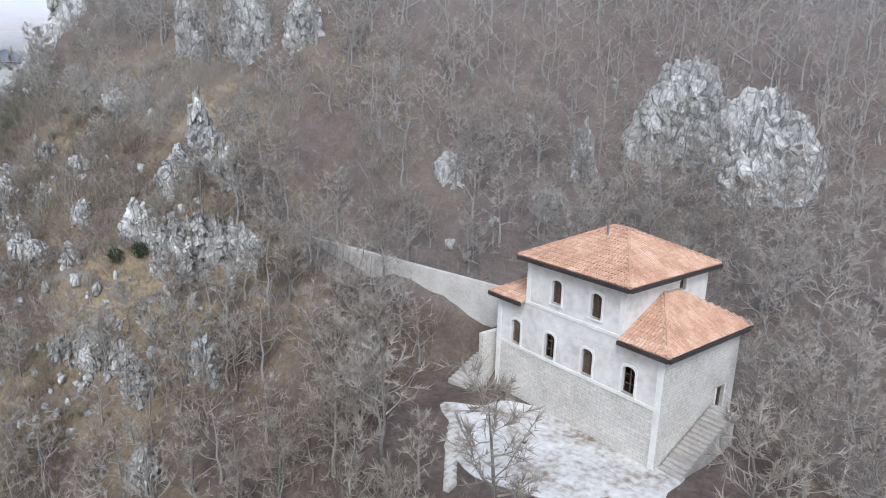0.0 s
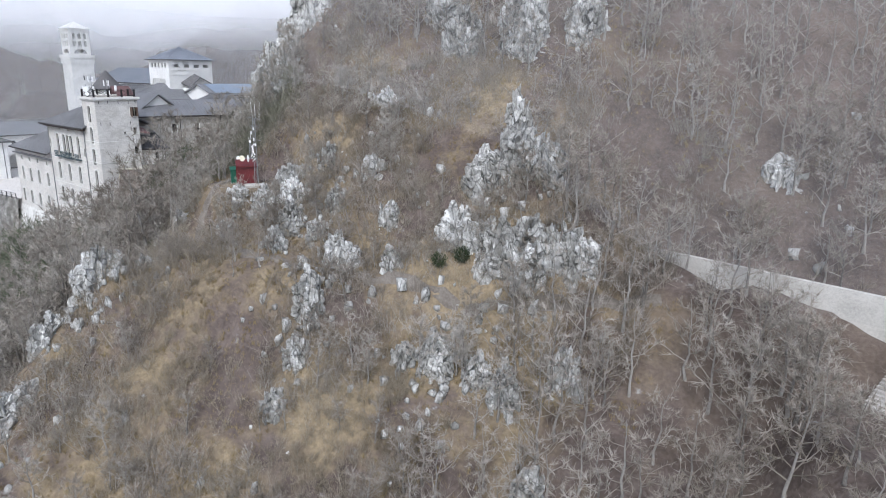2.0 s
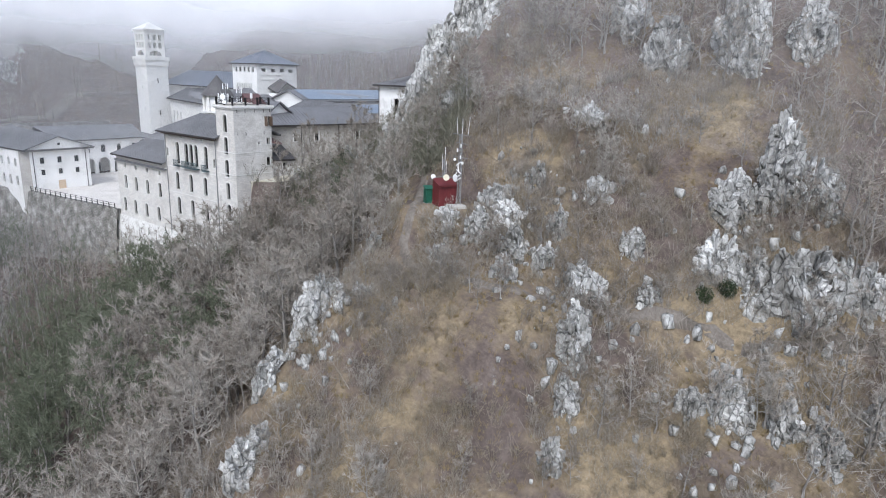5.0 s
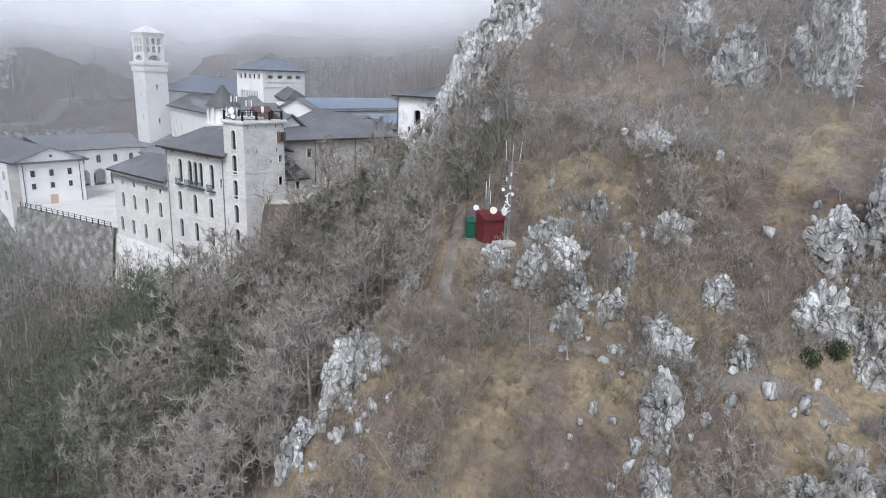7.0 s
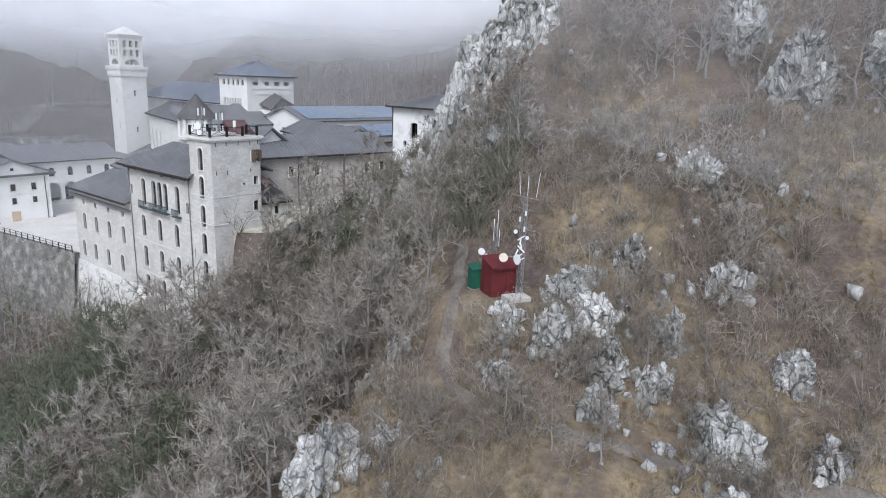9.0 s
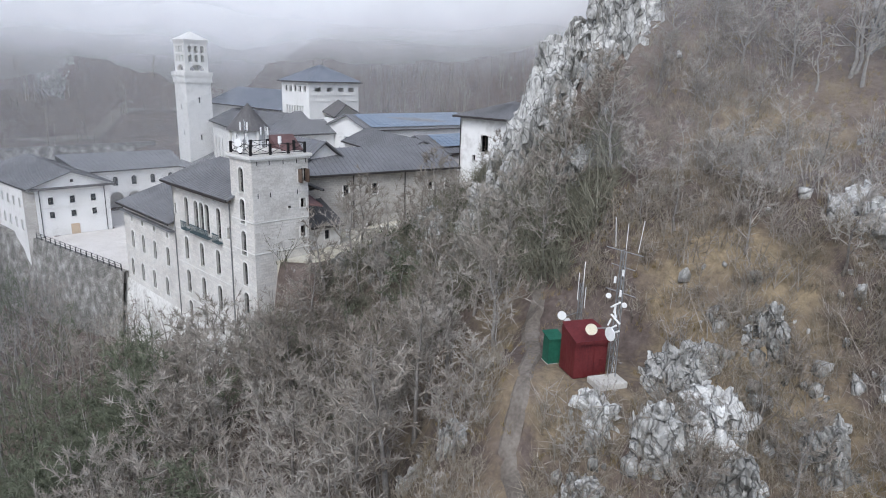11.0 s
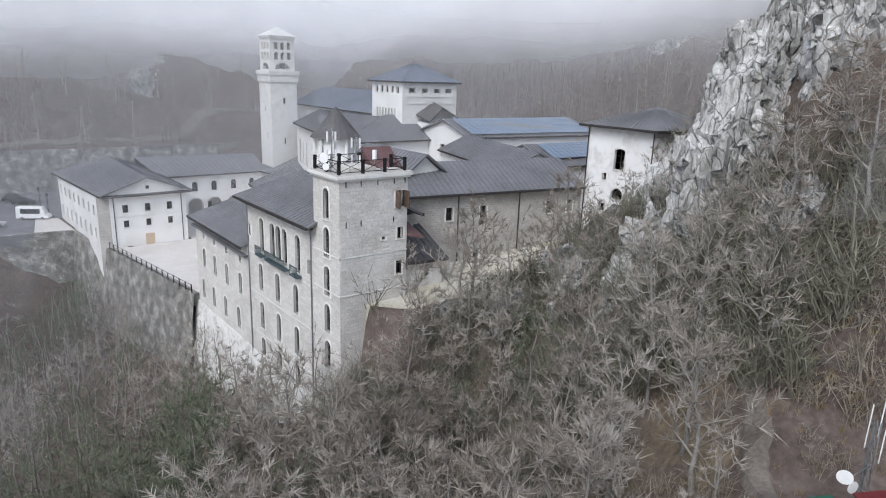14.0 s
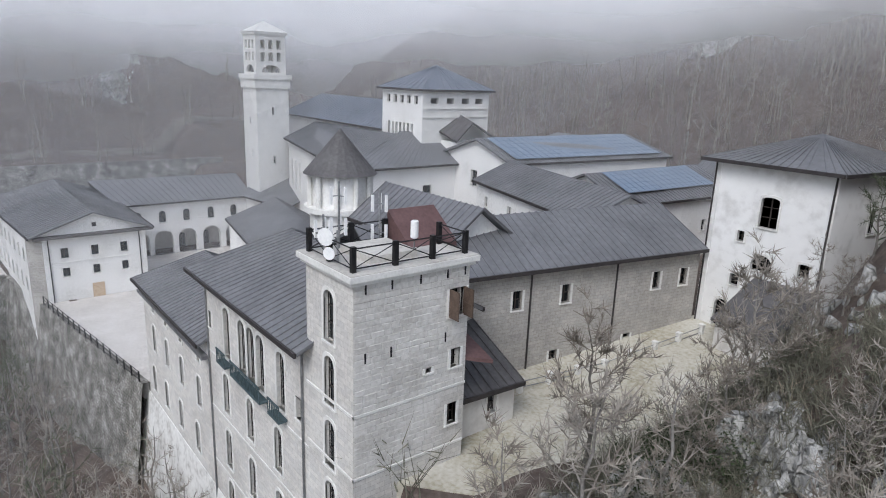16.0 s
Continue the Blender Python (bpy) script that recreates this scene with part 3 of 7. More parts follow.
# ---- the monastery ----
def row(us, sill, w, h, rise):
    return [(u, sill, w, h, rise) for u in us]


def tower():
    t = thing("stone_tower", "square pale stone tower with arched windows and a roof terrace", "tower")
    x0, x1, y0, y1, zb, zt = -141.5, -137.0, 31.0, 37.6, 24.0, 55.6
    walling(t, (x0, y0), (x1, y0), zb, zt, [(2.3, s, 1.0, 2.6, 0.5) for s in (52.0, 48.7, 45.3, 41.9, 38.5)], FACADE_STONE, label="pale weathered south wall")
    walling(t, (x1, y0), (x1, y1), zb, zt, [(5.9, 52.9, 1.0, 1.4, 0), (5.9, 50.1, 0.6, 1.0, 0), (5.8, 46.9, 0.6, 1.2, 0), (4.2, 50.2, 0.35, 0.25, 0)], ASHLAR, label="coursed stone east wall")
    walling(t, (x1, y1), (x0, y1), zb, zt, (), ASHLAR)
    walling(t, (x0, y1), (x0, y0), zb, zt, (), ASHLAR)
    bm = bmesh.new()
    box(bm, x0 - 0.35, x1 + 0.35, y0 - 0.35, y1 + 0.35, zt, zt + 0.28)
    box(bm, x0 - 0.2, x1 + 0.2, y0 - 0.2, y1 + 0.2, zt - 0.2, zt)
    part("cornice", bm, TRIM, t, "pale stone cornice slab")
    bm = bmesh.new()
    box(bm, x0 - 0.3, x1 + 0.3, y0 - 0.3, y1 + 0.3, zt + 0.28, zt + 0.33)
    part("terrace_floor", bm, CONCRETE, t)
    for z in (49.0, 45.7):
        bm = bmesh.new()
        box(bm, x0 - 0.05, x1 + 0.06, y0 - 0.06, y0, z, z + 0.12)
        box(bm, x1, x1 + 0.06, y0 - 0.06, y1, z, z + 0.12)
        part("string_course", bm, TRIM, t)
    rng = random.Random(4)
    for y in (31.6, 33.0, 34.6, 36.2, 37.3):
        for z in (54.9, 51.6):
            if z < 52 and y in (34.6, 37.3):
                continue
            bm = bmesh.new()
            box(bm, x1, x1 + 0.05, y - 0.04, y + 0.04, z, z + 0.5)
            part("wall_tie", bm, IRON, t, "dark iron wall tie")
    # squared blocks of the east wall
    pool = []
    for k in range(4):
        bm = bmesh.new()
        L = 0.46 + 0.13 * k
        v = [bm.verts.new(p) for p in ((0, 0.02, 0.012), (0, L - 0.02, 0.012), (0, L - 0.02, 0.288), (0, 0.02, 0.288), (0.03, 0.035, 0.03), (0.03, L - 0.035, 0.03), (0.03, L - 0.035, 0.27), (0.03, 0.035, 0.27))]
        for f in ((4, 5, 6, 7), (0, 1, 5, 4), (1, 2, 6, 5), (2, 3, 7, 6), (3, 0, 4, 7)):
            bm.faces.new([v[i] for i in f])
        pool.append((L, mesh_of("stone_block", bm, ASHLAR_BLOCK)))
    holes = [(5.4 - 0.2, 6.4 + 0.25, 52.7, 54.5), (5.6 - 0.2, 6.2 + 0.2, 49.9, 51.3), (5.5 - 0.2, 6.1 + 0.2, 46.7, 48.3), (4.0, 4.4, 50.1, 50.5)]
    z, count = 45.9, 0
    while z < 55.2 and count < 300:
        if abs(z - 49.0) < 0.29:
            z = 49.13
        y = 0.05
        while y < 6.0:
            L, me = pool[rng.randrange(4)]
            if y + L > 6.55:
                break
            if not any(a < y + L and y < b and c < z + 0.3 and z < d for a, b, c, d in holes):
                part("stone_block", me, None, t, "", Matrix.Translation((x1 + rng.uniform(-0.02, 0.0), y0 + y, z)))
                count += 1
            y += L
        z += 0.3
    # the red wedge over the stair
    bm = bmesh.new()
    solid(bm, [(-141.4, 35.6), (-139.3, 35.6), (-139.3, 38.6), (-141.4, 38.6)], 54.9, [57.5, 55.95, 55.95, 57.5])
    part("stair_hood", bm, RED_ROOF, t, "oxide red sheet roof over the stair")
    # projecting open casement
    for dx in (0.0, 0.9):
        bm = bmesh.new()
        box(bm, x1 + 0.02, x1 + 0.75, 36.35 + dx, 36.42 + dx, 52.85, 54.3)
        box(bm, x1 + 0.10, x1 + 0.67, 36.33 + dx, 36.44 + dx, 53.0, 53.55)
        part("shutter", bm, WOOD_BROWN, t, "open casement leaf")
    # railing with crossed braces
    posts = [(-137.2, 31.1), (-137.2, 33.3), (-137.2, 35.4), (-137.2, 37.4), (-139.3, 31.1), (-141.3, 31.1), (-141.3, 33.4), (-139.3, 37.4), (-141.3, 35.4)]
    rail = thing("roof_railing", "black iron roof railing with crossed braces on the tower terrace", "railing")
    zf = zt + 0.33
    for px, py in posts:
        bm = bmesh.new()
        box(bm, px - 0.11, px + 0.11, py - 0.11, py + 0.11, zf, zf + 1.15)
        part("post", bm, IRON, rail)
    for a, b in ((0, 1), (1, 2), (2, 3), (0, 4), (4, 5), (5, 6), (6, 8), (3, 7)):
        (ax, ay), (bx, by) = posts[a], posts[b]
        for z in (0.15, 1.05):
            bm = bmesh.new()
            bar(bm, (ax, ay, zf + z), (bx, by, zf + z), 0.035, 4)
            part("rail", bm, IRON, rail)
        for s in (0, 1):
            bm = bmesh.new()
            bar(bm, (ax, ay, zf + (0.15 if s else 1.05)), (bx, by, zf + (1.05 if s else 0.15)), 0.025, 4)
            part("brace", bm, IRON, rail)


def main_block():
    t = thing("monastery_main_block", "tall pale stone wing with arched windows and a balconied loggia", "building")
    x0, x1, y0, y1 = -157.0, -141.5, 31.0, 41.5
    o = [(4.0, 45.9, 1.05, 3.5, 0.5), (12.2, 45.9, 1.05, 3.5, 0.5)] + row((6.6, 8.0, 9.4), 45.9, 1.1, 3.5, 0.55)
    o += [(0.9, 47.0, 0.5, 1.2, 0), (14.4, 46.3, 0.6, 1.3, 0)]
    for sill in (41.6, 37.4, 33.4):
        o += row((3.4, 7.5, 11.6), sill, 1.0, 2.9, 0.5)
    o += row((2.0, 5.4, 8.8, 11.2), 50.1, 0.45, 0.55, 0)
    walling(t, (x0, y0), (x1, y0), 22.0, 50.9, o, FACADE_STONE, label="pale facade with rows of arched windows")
    walling(t, (x0, y1), (x0, y0), 22.0, 50.9, (), FACADE_STONE)
    walling(t, (x1, y1), (x0, y1), 40.0, 50.9, (), PLASTER)
    walling(t, (x1, y0 + 6.7), (x1, y1), 40.0, 50.9, (), WING_STONE)
    seamed_roof(t, (x0 - 0.8, y0 - 0.9, 51.0), (x1 + 0.7, y0 - 0.9, 51.0), (x1 + 0.7, 36.3, 53.7), (x0 + 2.6, 36.3, 53.7))
    seamed_roof(t, (x1 + 0.7, y1 + 0.6, 51.0), (x0 - 0.8, y1 + 0.6, 51.0), (x0 + 2.6, 36.3, 53.7), (x1 + 0.7, 36.3, 53.7))
    seamed_roof(t, (x0 - 0.8, y1 + 0.6, 51.0), (x0 - 0.8, y0 - 0.9, 51.0), (x0 + 2.6, 36.3, 53.7), (x0 + 2.6, 36.3, 53.7))
    bm = bmesh.new()
    box(bm, x0 + 0.3, x1 - 0.2, y0 - 0.75, y0 - 0.01, 50.55, 50.8)
    part("eaves_cornice", bm, WOOD_BROWN, t, "dark timber eaves")
    for c, w in ((4.0, 1.5), (8.0, 4.6), (12.2, 1.5)):
        b = bmesh.new()
        box(b, x0 + c - w / 2, x0 + c + w / 2, y0 - 0.55, y0 - 0.02, 45.5, 45.65)
        balcony = part("balcony", b, TEAL, t, "blue-green painted balcony")
        n = int(w / 0.22)
        for i in range(n + 1):
            u = x0 + c - w / 2 + 0.04 + (w - 0.08) * i / n
            b = bmesh.new()
            box(b, u - 0.02, u + 0.02, y0 - 0.54, y0 - 0.49, 45.65, 46.45)
            part("baluster", b, TEAL, balcony)
        b = bmesh.new()
        box(b, x0 + c - w / 2, x0 + c + w / 2, y0 - 0.56, y0 - 0.48, 46.45, 46.55)
        part("handrail", b, TEAL, balcony)
    for u in (0.4, 15.0):
        b = bmesh.new()
        bar(b, (x0 + u, y0 - 0.1, 24), (x0 + u, y0 - 0.1, 50.5), 0.07)
        part("downpipe", b, STEEL, t)
    for z in (45.2, 41.0, 36.6):
        b = bmesh.new()
        box(b, x0, x1, y0 - 0.05, y0 - 0.005, z, z + 0.1)
        part("string_course", b, TRIM, t)


def low_wing():
    t = thing("monastery_low_wing", "lower pale stone wing on a battered base above the wood", "building")
    x0, x1, y0, y1 = -174.6, -157.0, 31.0, 40.0
    us = (3.2, 7.0, 11.0, 15.2)
    o = row(us, 43.2, 0.7, 0.75, 0) + row([u - 0.2 for u in us], 39.4, 0.95, 2.5, 0.45) + row([u - 1.2 for u in us], 35.1, 0.95, 2.5, 0.45)
    walling(t, (x0, y0), (x1, y0), 33.9, 45.4, o, FACADE_STONE, label="pale wall with two rows of arched windows")
    walling(t, (x0, y1), (x0, y0), 33.9, 45.4, row((4.5, 7.0), 40.0, 0.9, 1.5, 0), FACADE_STONE)
    walling(t, (x1, y1), (x0, y1), 33.9, 45.4, (), PLASTER)
    seamed_roof(t, (x0 - 0.5, y0 - 0.7, 45.5), (x1, y0 - 0.7, 45.5), (x1, 35.8, 48.2), (x0 + 3.2, 35.8, 48.2))
    seamed_roof(t, (x1, y1 + 0.5, 45.5), (x0 - 0.5, y1 + 0.5, 45.5), (x0 + 3.2, 35.8, 48.2), (x1, 35.8, 48.2))
    seamed_roof(t, (x0 - 0.5, y1 + 0.5, 45.5), (x0 - 0.5, y0 - 0.7, 45.5), (x0 + 3.2, 35.8, 48.2), (x0 + 3.2, 35.8, 48.2))
    bm = bmesh.new()
    box(bm, x0, x1, y0 - 0.5, y0 - 0.01, 44.3, 44.55)
    part("pent_roof", bm, SEAM_ROOF, t, "narrow metal pent roof")
    bm = bmesh.new()
    v = [bm.verts.new(p) for p in ((x0 - 1, 30.95, 34.1), (x1 + 15.6, 30.95, 34.1), (x1 + 15.6, 29.6, 24), (x0 - 2.5, 29.6, 24), (x0 - 1, 40, 34.1), (x1 + 15.6, 40, 34.1), (x1 + 15.6, 40, 24), (x0 - 2.5, 40, 24))]
    for f in ((0, 1, 5, 4), (3, 2, 1, 0), (0, 4, 7, 3), (1, 2, 6, 5)):
        bm.faces.new([v[k] for k in f])
    bmesh.ops.recalc_face_normals(bm, faces=bm.faces)
    part("battered_base", bm, OLD_PLASTER, t, "sloping plastered base streaked with damp")


def block(name, label, pts, z0, ze, zr, mat=PLASTER, openings=None, roof=SEAM_ROOF, hip=True, over=0.5, ridge_inset=None, style="stone"):
    """A plain four-walled building over a plan quad given anticlockwise from its south-west corner, with a hipped or gabled roof
    whose ridge runs along its first side."""
    t = thing(name, label, "building")
    openings = openings or {}
    for i in range(4):
        walling(t, pts[i], pts[(i + 1) % 4], z0, ze, openings.get(i, ()), mat, style=style)
    c = Vector((sum(p[0] for p in pts) / 4, sum(p[1] for p in pts) / 4))
    P = []
    for p in pts:
        d = Vector(p) - c
        P.append(Vector(p) + d.normalized() * over * 1.4)
    m0, m1 = (P[3] + P[0]) / 2, (P[1] + P[2]) / 2
    ins = (P[3] - P[0]).length / 2 if ridge_inset is None else ridge_inset
    along = (m1 - m0).normalized()
    if hip:
        ins = min(ins, (m1 - m0).length / 2 - 0.01)
        r0, r1 = m0 + along * ins, m1 - along * ins
    else:
        r0, r1 = m0, m1
    e = [(p.x, p.y, ze + 0.1) for p in P]
    R0, R1 = (r0.x, r0.y, zr), (r1.x, r1.y, zr)
    seamed_roof(t, e[0], e[1], R1, R0, roof)
    seamed_roof(t, e[2], e[3], R0, R1, roof)
    if hip:
        seamed_roof(t, e[1], e[2], R1, R1, roof)
        seamed_roof(t, e[3], e[0], R0, R0, roof)
    else:
        for a, b, rp in ((pts[3], pts[0], r0), (pts[1], pts[2], r1)):
            bm = bmesh.new()
            q = (Vector(b) - Vector(a)).normalized()
            n2 = Vector((-q.y, q.x)) * 0.3
            mid = (Vector(a) + Vector(b)) / 2
            tri = [a, b, (mid.x, mid.y)]
            va = [bm.verts.new((p[0], p[1], z)) for p, z in zip(tri, (ze, ze, zr - 0.2))]
            vb = [bm.verts.new((p[0] + n2.x, p[1] + n2.y, z)) for p, z in zip(tri, (ze, ze, zr - 0.2))]
            bm.faces.new(va)
            bm.faces.new(vb[::-1])
            for k in range(3):
                bm.faces.new((va[k], vb[k], vb[(k + 1) % 3], va[(k + 1) % 3]))
            part("gable", bm, mat, t)
    return t


def stone_wing():
    a, b = Vector((-143.0, 43.0)), Vector((-139.25, 63.0))
    L = (b - a).length
    u = (b - a) / L
    n = Vector((-u.y, u.x))
    t = thing("coursed_stone_wing", "long grey coursed stone wing under a seamed metal roof", "building")
    o = [(3.6, 49.5, 0.75, 1.35, 0), (7.6, 49.5, 0.75, 1.35, 0), (16.0, 49.5, 0.75, 1.35, 0), (18.8, 49.5, 0.75, 1.35, 0), (6.9, 45.3, 0.7, 0.8, 0), (13.6, 45.6, 0.7, 0.7, 0)]
    a0 = a - u * 6
    walling(t, tuple(a0), tuple(b), 43.0, 52.2, [(c + 6, *r) for c, *r in o], WING_STONE, label="coursed stone wall with small windows")
    w = 9.5
    c, d = b + n * w, a0 + n * w
    walling(t, tuple(c), tuple(d), 43.0, 52.2, (), PLASTER)
    walling(t, tuple(d), tuple(a0), 43.0, 52.2, (), PLASTER)
    out = -n * 0.6
    z = 52.35
    A, B = a0 + out, b + out
    m0, m1 = a0 + n * w / 2, b + n * w / 2
    C, D = c + n * 0.5, d + n * 0.5
    seamed_roof(t, (A.x, A.y, z), (B.x, B.y, z), (m1.x, m1.y, 54.9), (m0.x, m0.y, 54.9))
    seamed_roof(t, (C.x, C.y, z), (D.x, D.y, z), (m0.x, m0.y, 54.9), (m1.x, m1.y, 54.9))
    for k in (4.6, 12.0):
        p = a + u * k - n * 0.1
        bm = bmesh.new()
        bar(bm, (p.x, p.y, 44.4), (p.x, p.y, 52.1), 0.07)
        part("downpipe", bm, GUTTER, t, "dark rainwater pipe")
    # low annexe between the tower and the wing
    s = thing("lean_to_annexe", "small rendered lean-to under a dark roof beside the tower", "outbuilding")
    walling(s, (-141.0, 38.2), (-138.2, 38.2), 43.5, 47.6, [(1.2, 44.6, 0.8, 1.5, 0.3)], HOUSE_RENDER)
    walling(s, (-138.2, 38.2), (-138.2, 42.6), 43.5, 47.4, [(2.6, 45.7, 0.7, 1.1, 0)], HOUSE_RENDER)
    walling(s, (-138.2, 42.6), (-142.5, 42.6), 43.5, 47.4, (), HOUSE_RENDER)
    seamed_roof(s, (-137.8, 37.9, 47.5), (-137.8, 42.9, 47.3), (-142.6, 42.9, 49.6), (-141.2, 37.9, 49.6), DARK_ROOF)
    bm = bmesh.new()
    slab(bm, [(-137.1, 37.65, 50.4), (-136.3, 38.9, 50.2), (-139.5, 39.4, 50.8), (-139.5, 37.65, 50.9)], 0.2)
    tagged(part("red_canopy", bm, RED_ROOF), "small oxide red canopy roof beside the tower", "canopy")


def white_house():
    pts = [(-139.2, 63.3), (-130.6, 63.3), (-129.2, 73.3), (-137.8, 73.3)]
    o = {0: [(4.45, 54.7, 1.3, 2.2, 0.25), (4.5, 51.5, 1.5, 1.2, 0.7), (2.7, 53.4, 0.5, 0.75, 0), (2.7, 50.0, 0.65, 0.85, 0), (7.4, 51.8, 0.75, 0.95, 0.1), (2.0, 46.4, 1.0, 2.3, 0.5)],
         1: [(5.0, 54.7, 1.0, 1.8, 0)]}
    t = block("white_gatehouse", "tall white plastered house with peeling patches and a hipped metal roof", pts, 44.0, 59.1, 61.2, PEELING, o, over=0.7)
    for x in (-139.05, -130.75):
        bm = bmesh.new()
        bar(bm, (x, 63.18, 46), (x, 63.18, 59.0), 0.07)
        part("downpipe", bm, GUTTER, t, "dark rainwater pipe")
    s = thing("dark_roofed_shed", "low shed with a broad dark sloping roof against the white house", "shed")
    bm = bmesh.new()
    solid(bm, [(-135.8, 60.2), (-131.2, 59.2), (-130.6, 63.2), (-134.8, 63.2)], 45.0, [48.2, 48.4, 50.7, 50.7])
    part("shed_wall", bm, HOUSE_RENDER, s)
    bm = bmesh.new()
    slab(bm, [(-136.0, 59.8, 48.3), (-131.0, 58.6, 48.4), (-130.4, 63.25, 51.0), (-135.0, 63.25, 51.0)], 0.2)
    part("roof_slope", bm, DARK_ROOF, s, "dark sheet roof")


def church():
    t = thing("church", "pale church with a tall square lantern, nave and metal roofs", "church")
    # lantern over the crossing
    x0, x1, y0, y1 = -192.0, -182.6, 68.0, 79.4
    so = row((1.6, 3.2, 4.8, 6.4, 8.0), 60.6, 0.8, 1.0, 0) + row((1.8, 2.7, 3.6, 4.5, 5.4, 6.3, 7.2), 55.0, 0.45, 3.0, 0)
    walling(t, (x0, y0), (x1, y0), 50, 62.4, so, PLASTER, style="plain", label="white lantern wall with window slots")
    walling(t, (x1, y0), (x1, y1), 50, 62.4, row((2.0, 4.6, 7.2, 9.6), 60.7, 1.3, 0.7, 0), TRIM, style="")
    walling(t, (x1, y1), (x0, y1), 50, 62.4, (), TRIM)
    walling(t, (x0, y1), (x0, y0), 50, 62.4, (), TRIM)
    for z in (60.0, 62.2, 58.9):
        bm = bmesh.new()
        box(bm, x1, x1 + 0.12, y0 - 0.1, y1, z, z + 0.14)
        box(bm, x0, x1 + 0.12, y0 - 0.12, y0, z, z + 0.14) if z > 62 else None
        part("string_course", bm, TRIM, t)
    a, b, c, d, ap = (x0 - 0.5, y0 - 0.5, 62.5), (x1 + 0.5, y0 - 0.5, 62.5), (x1 + 0.5, y1 + 0.5, 62.5), (x0 - 0.5, y1 + 0.5, 62.5), (-187.3, 73.7, 65.6)
    for p, q in ((a, b), (b, c), (c, d), (d, a)):
        seamed_roof(t, p, q, ap, ap, BLUE_ROOF, 1.2)
    # nave running west from the lantern, its south aisle and the east range
    walling(t, (-226.0, 69.4), (-192.0, 68.8), 50, 56.6, (), PLASTER)
    walling(t, (-226.0, 78.6), (-226.0, 69.4), 40, 56.6, (), PLASTER)
    seamed_roof(t, (-226.6, 68.8, 56.7), (-192.0, 68.2, 56.7), (-192.0, 73.8, 60.4), (-221.0, 74.0, 60.4), BLUE_ROOF, 1.0)
    seamed_roof(t, (-192.0, 79.4, 56.7), (-226.6, 79.2, 56.7), (-221.0, 74.0, 60.4), (-192.0, 73.8, 60.4), BLUE_ROOF, 1.0)
    seamed_roof(t, (-226.6, 79.2, 56.7), (-226.6, 68.8, 56.7), (-221.0, 74.0, 60.4), (-221.0, 74.0, 60.4), BLUE_ROOF, 1.0)
    walling(t, (-214.0, 64.0), (-179.0, 55.0), 40, 53.4, row((3.0, 6.0, 9.0), 46, 0.8, 4.5, 0.4), TRIM)
    walling(t, (-214.0, 69.0), (-214.0, 64.0), 40, 53.4, (), TRIM)
    seamed_roof(t, (-214.5, 63.5, 53.5), (-178.4, 54.2, 53.5), (-185.3, 66.5, 56.6), (-214.5, 69.2, 56.0), SEAM_ROOF, 0.9)
    walling(t, (-179.0, 55.0), (-179.0, 77.5), 43, 53.3, [(4.9, 48.6, 1.5, 1.9, 0), (11.4, 48.9, 1.3, 1.9, 0), (18.2, 49.2, 1.3, 1.9, 0)], PLASTER, style="plain")
    walling(t, (-179.0, 77.5), (-192, 77.5), 43, 53.3, (), PLASTER)
    seamed_roof(t, (-178.3, 54.2, 53.4), (-178.3, 78.0, 53.4), (-185.3, 78.0, 57.0), (-185.3, 66.5, 57.0), SEAM_ROOF, 0.9)
    # cross gable beside the lantern
    seamed_roof(t, (-178.9, 71.0, 56.2), (-182.6, 71.0, 57.2), (-182.6, 74.5, 59.2), (-180.0, 74.5, 58.4), DARK_ROOF, 0.8)
    seamed_roof(t, (-182.6, 78.5, 57.2), (-178.9, 78.5, 56.0), (-180.0, 74.5, 58.4), (-182.6, 74.5, 59.2), DARK_ROOF, 0.8)
    bm = bmesh.new()
    solid(bm, [(-182.6, 71.2), (-179.2, 71.2), (-179.2, 78.2), (-182.6, 78.2)], 52.0, 56.0)
    part("gable_wall", bm, PLASTER, t)
    # bell tower
    c = thing("bell_tower", "tall square pale bell tower with an open belfry, half in mist", "bell tower")
    bx0, bx1, by0, by1 = -222.6, -217.0, 60.0, 65.6
    walling(c, (bx0, by0), (bx1, by0), 34, 62.6, [(3.4, 50.0, 0.4, 1.2, 0), (2.8, 55.5, 0.35, 1.0, 0)], TRIM, style="plain", label="pale smooth shaft")
    walling(c, (bx1, by0), (bx1, by1), 34, 62.6, [(2.8, 57.0, 0.4, 1.2, 0), (2.8, 49.0, 0.4, 1.2, 0)], TRIM, style="plain")
    walling(c, (bx1, by1), (bx0, by1), 34, 62.6, (), TRIM)
    walling(c, (bx0, by1), (bx0, by0), 34, 62.6, (), TRIM)
    bm = bmesh.new()
    box(bm, bx0 - 0.45, bx1 + 0.45, by0 - 0.45, by1 + 0.45, 62.6, 63.4)
    box(bm, bx0 - 0.25, bx1 + 0.25, by0 - 0.25, by1 + 0.25, 61.2, 62.6)
    part("ledge", bm, TRIM, c, "projecting stone ledge")
    i = 0.25
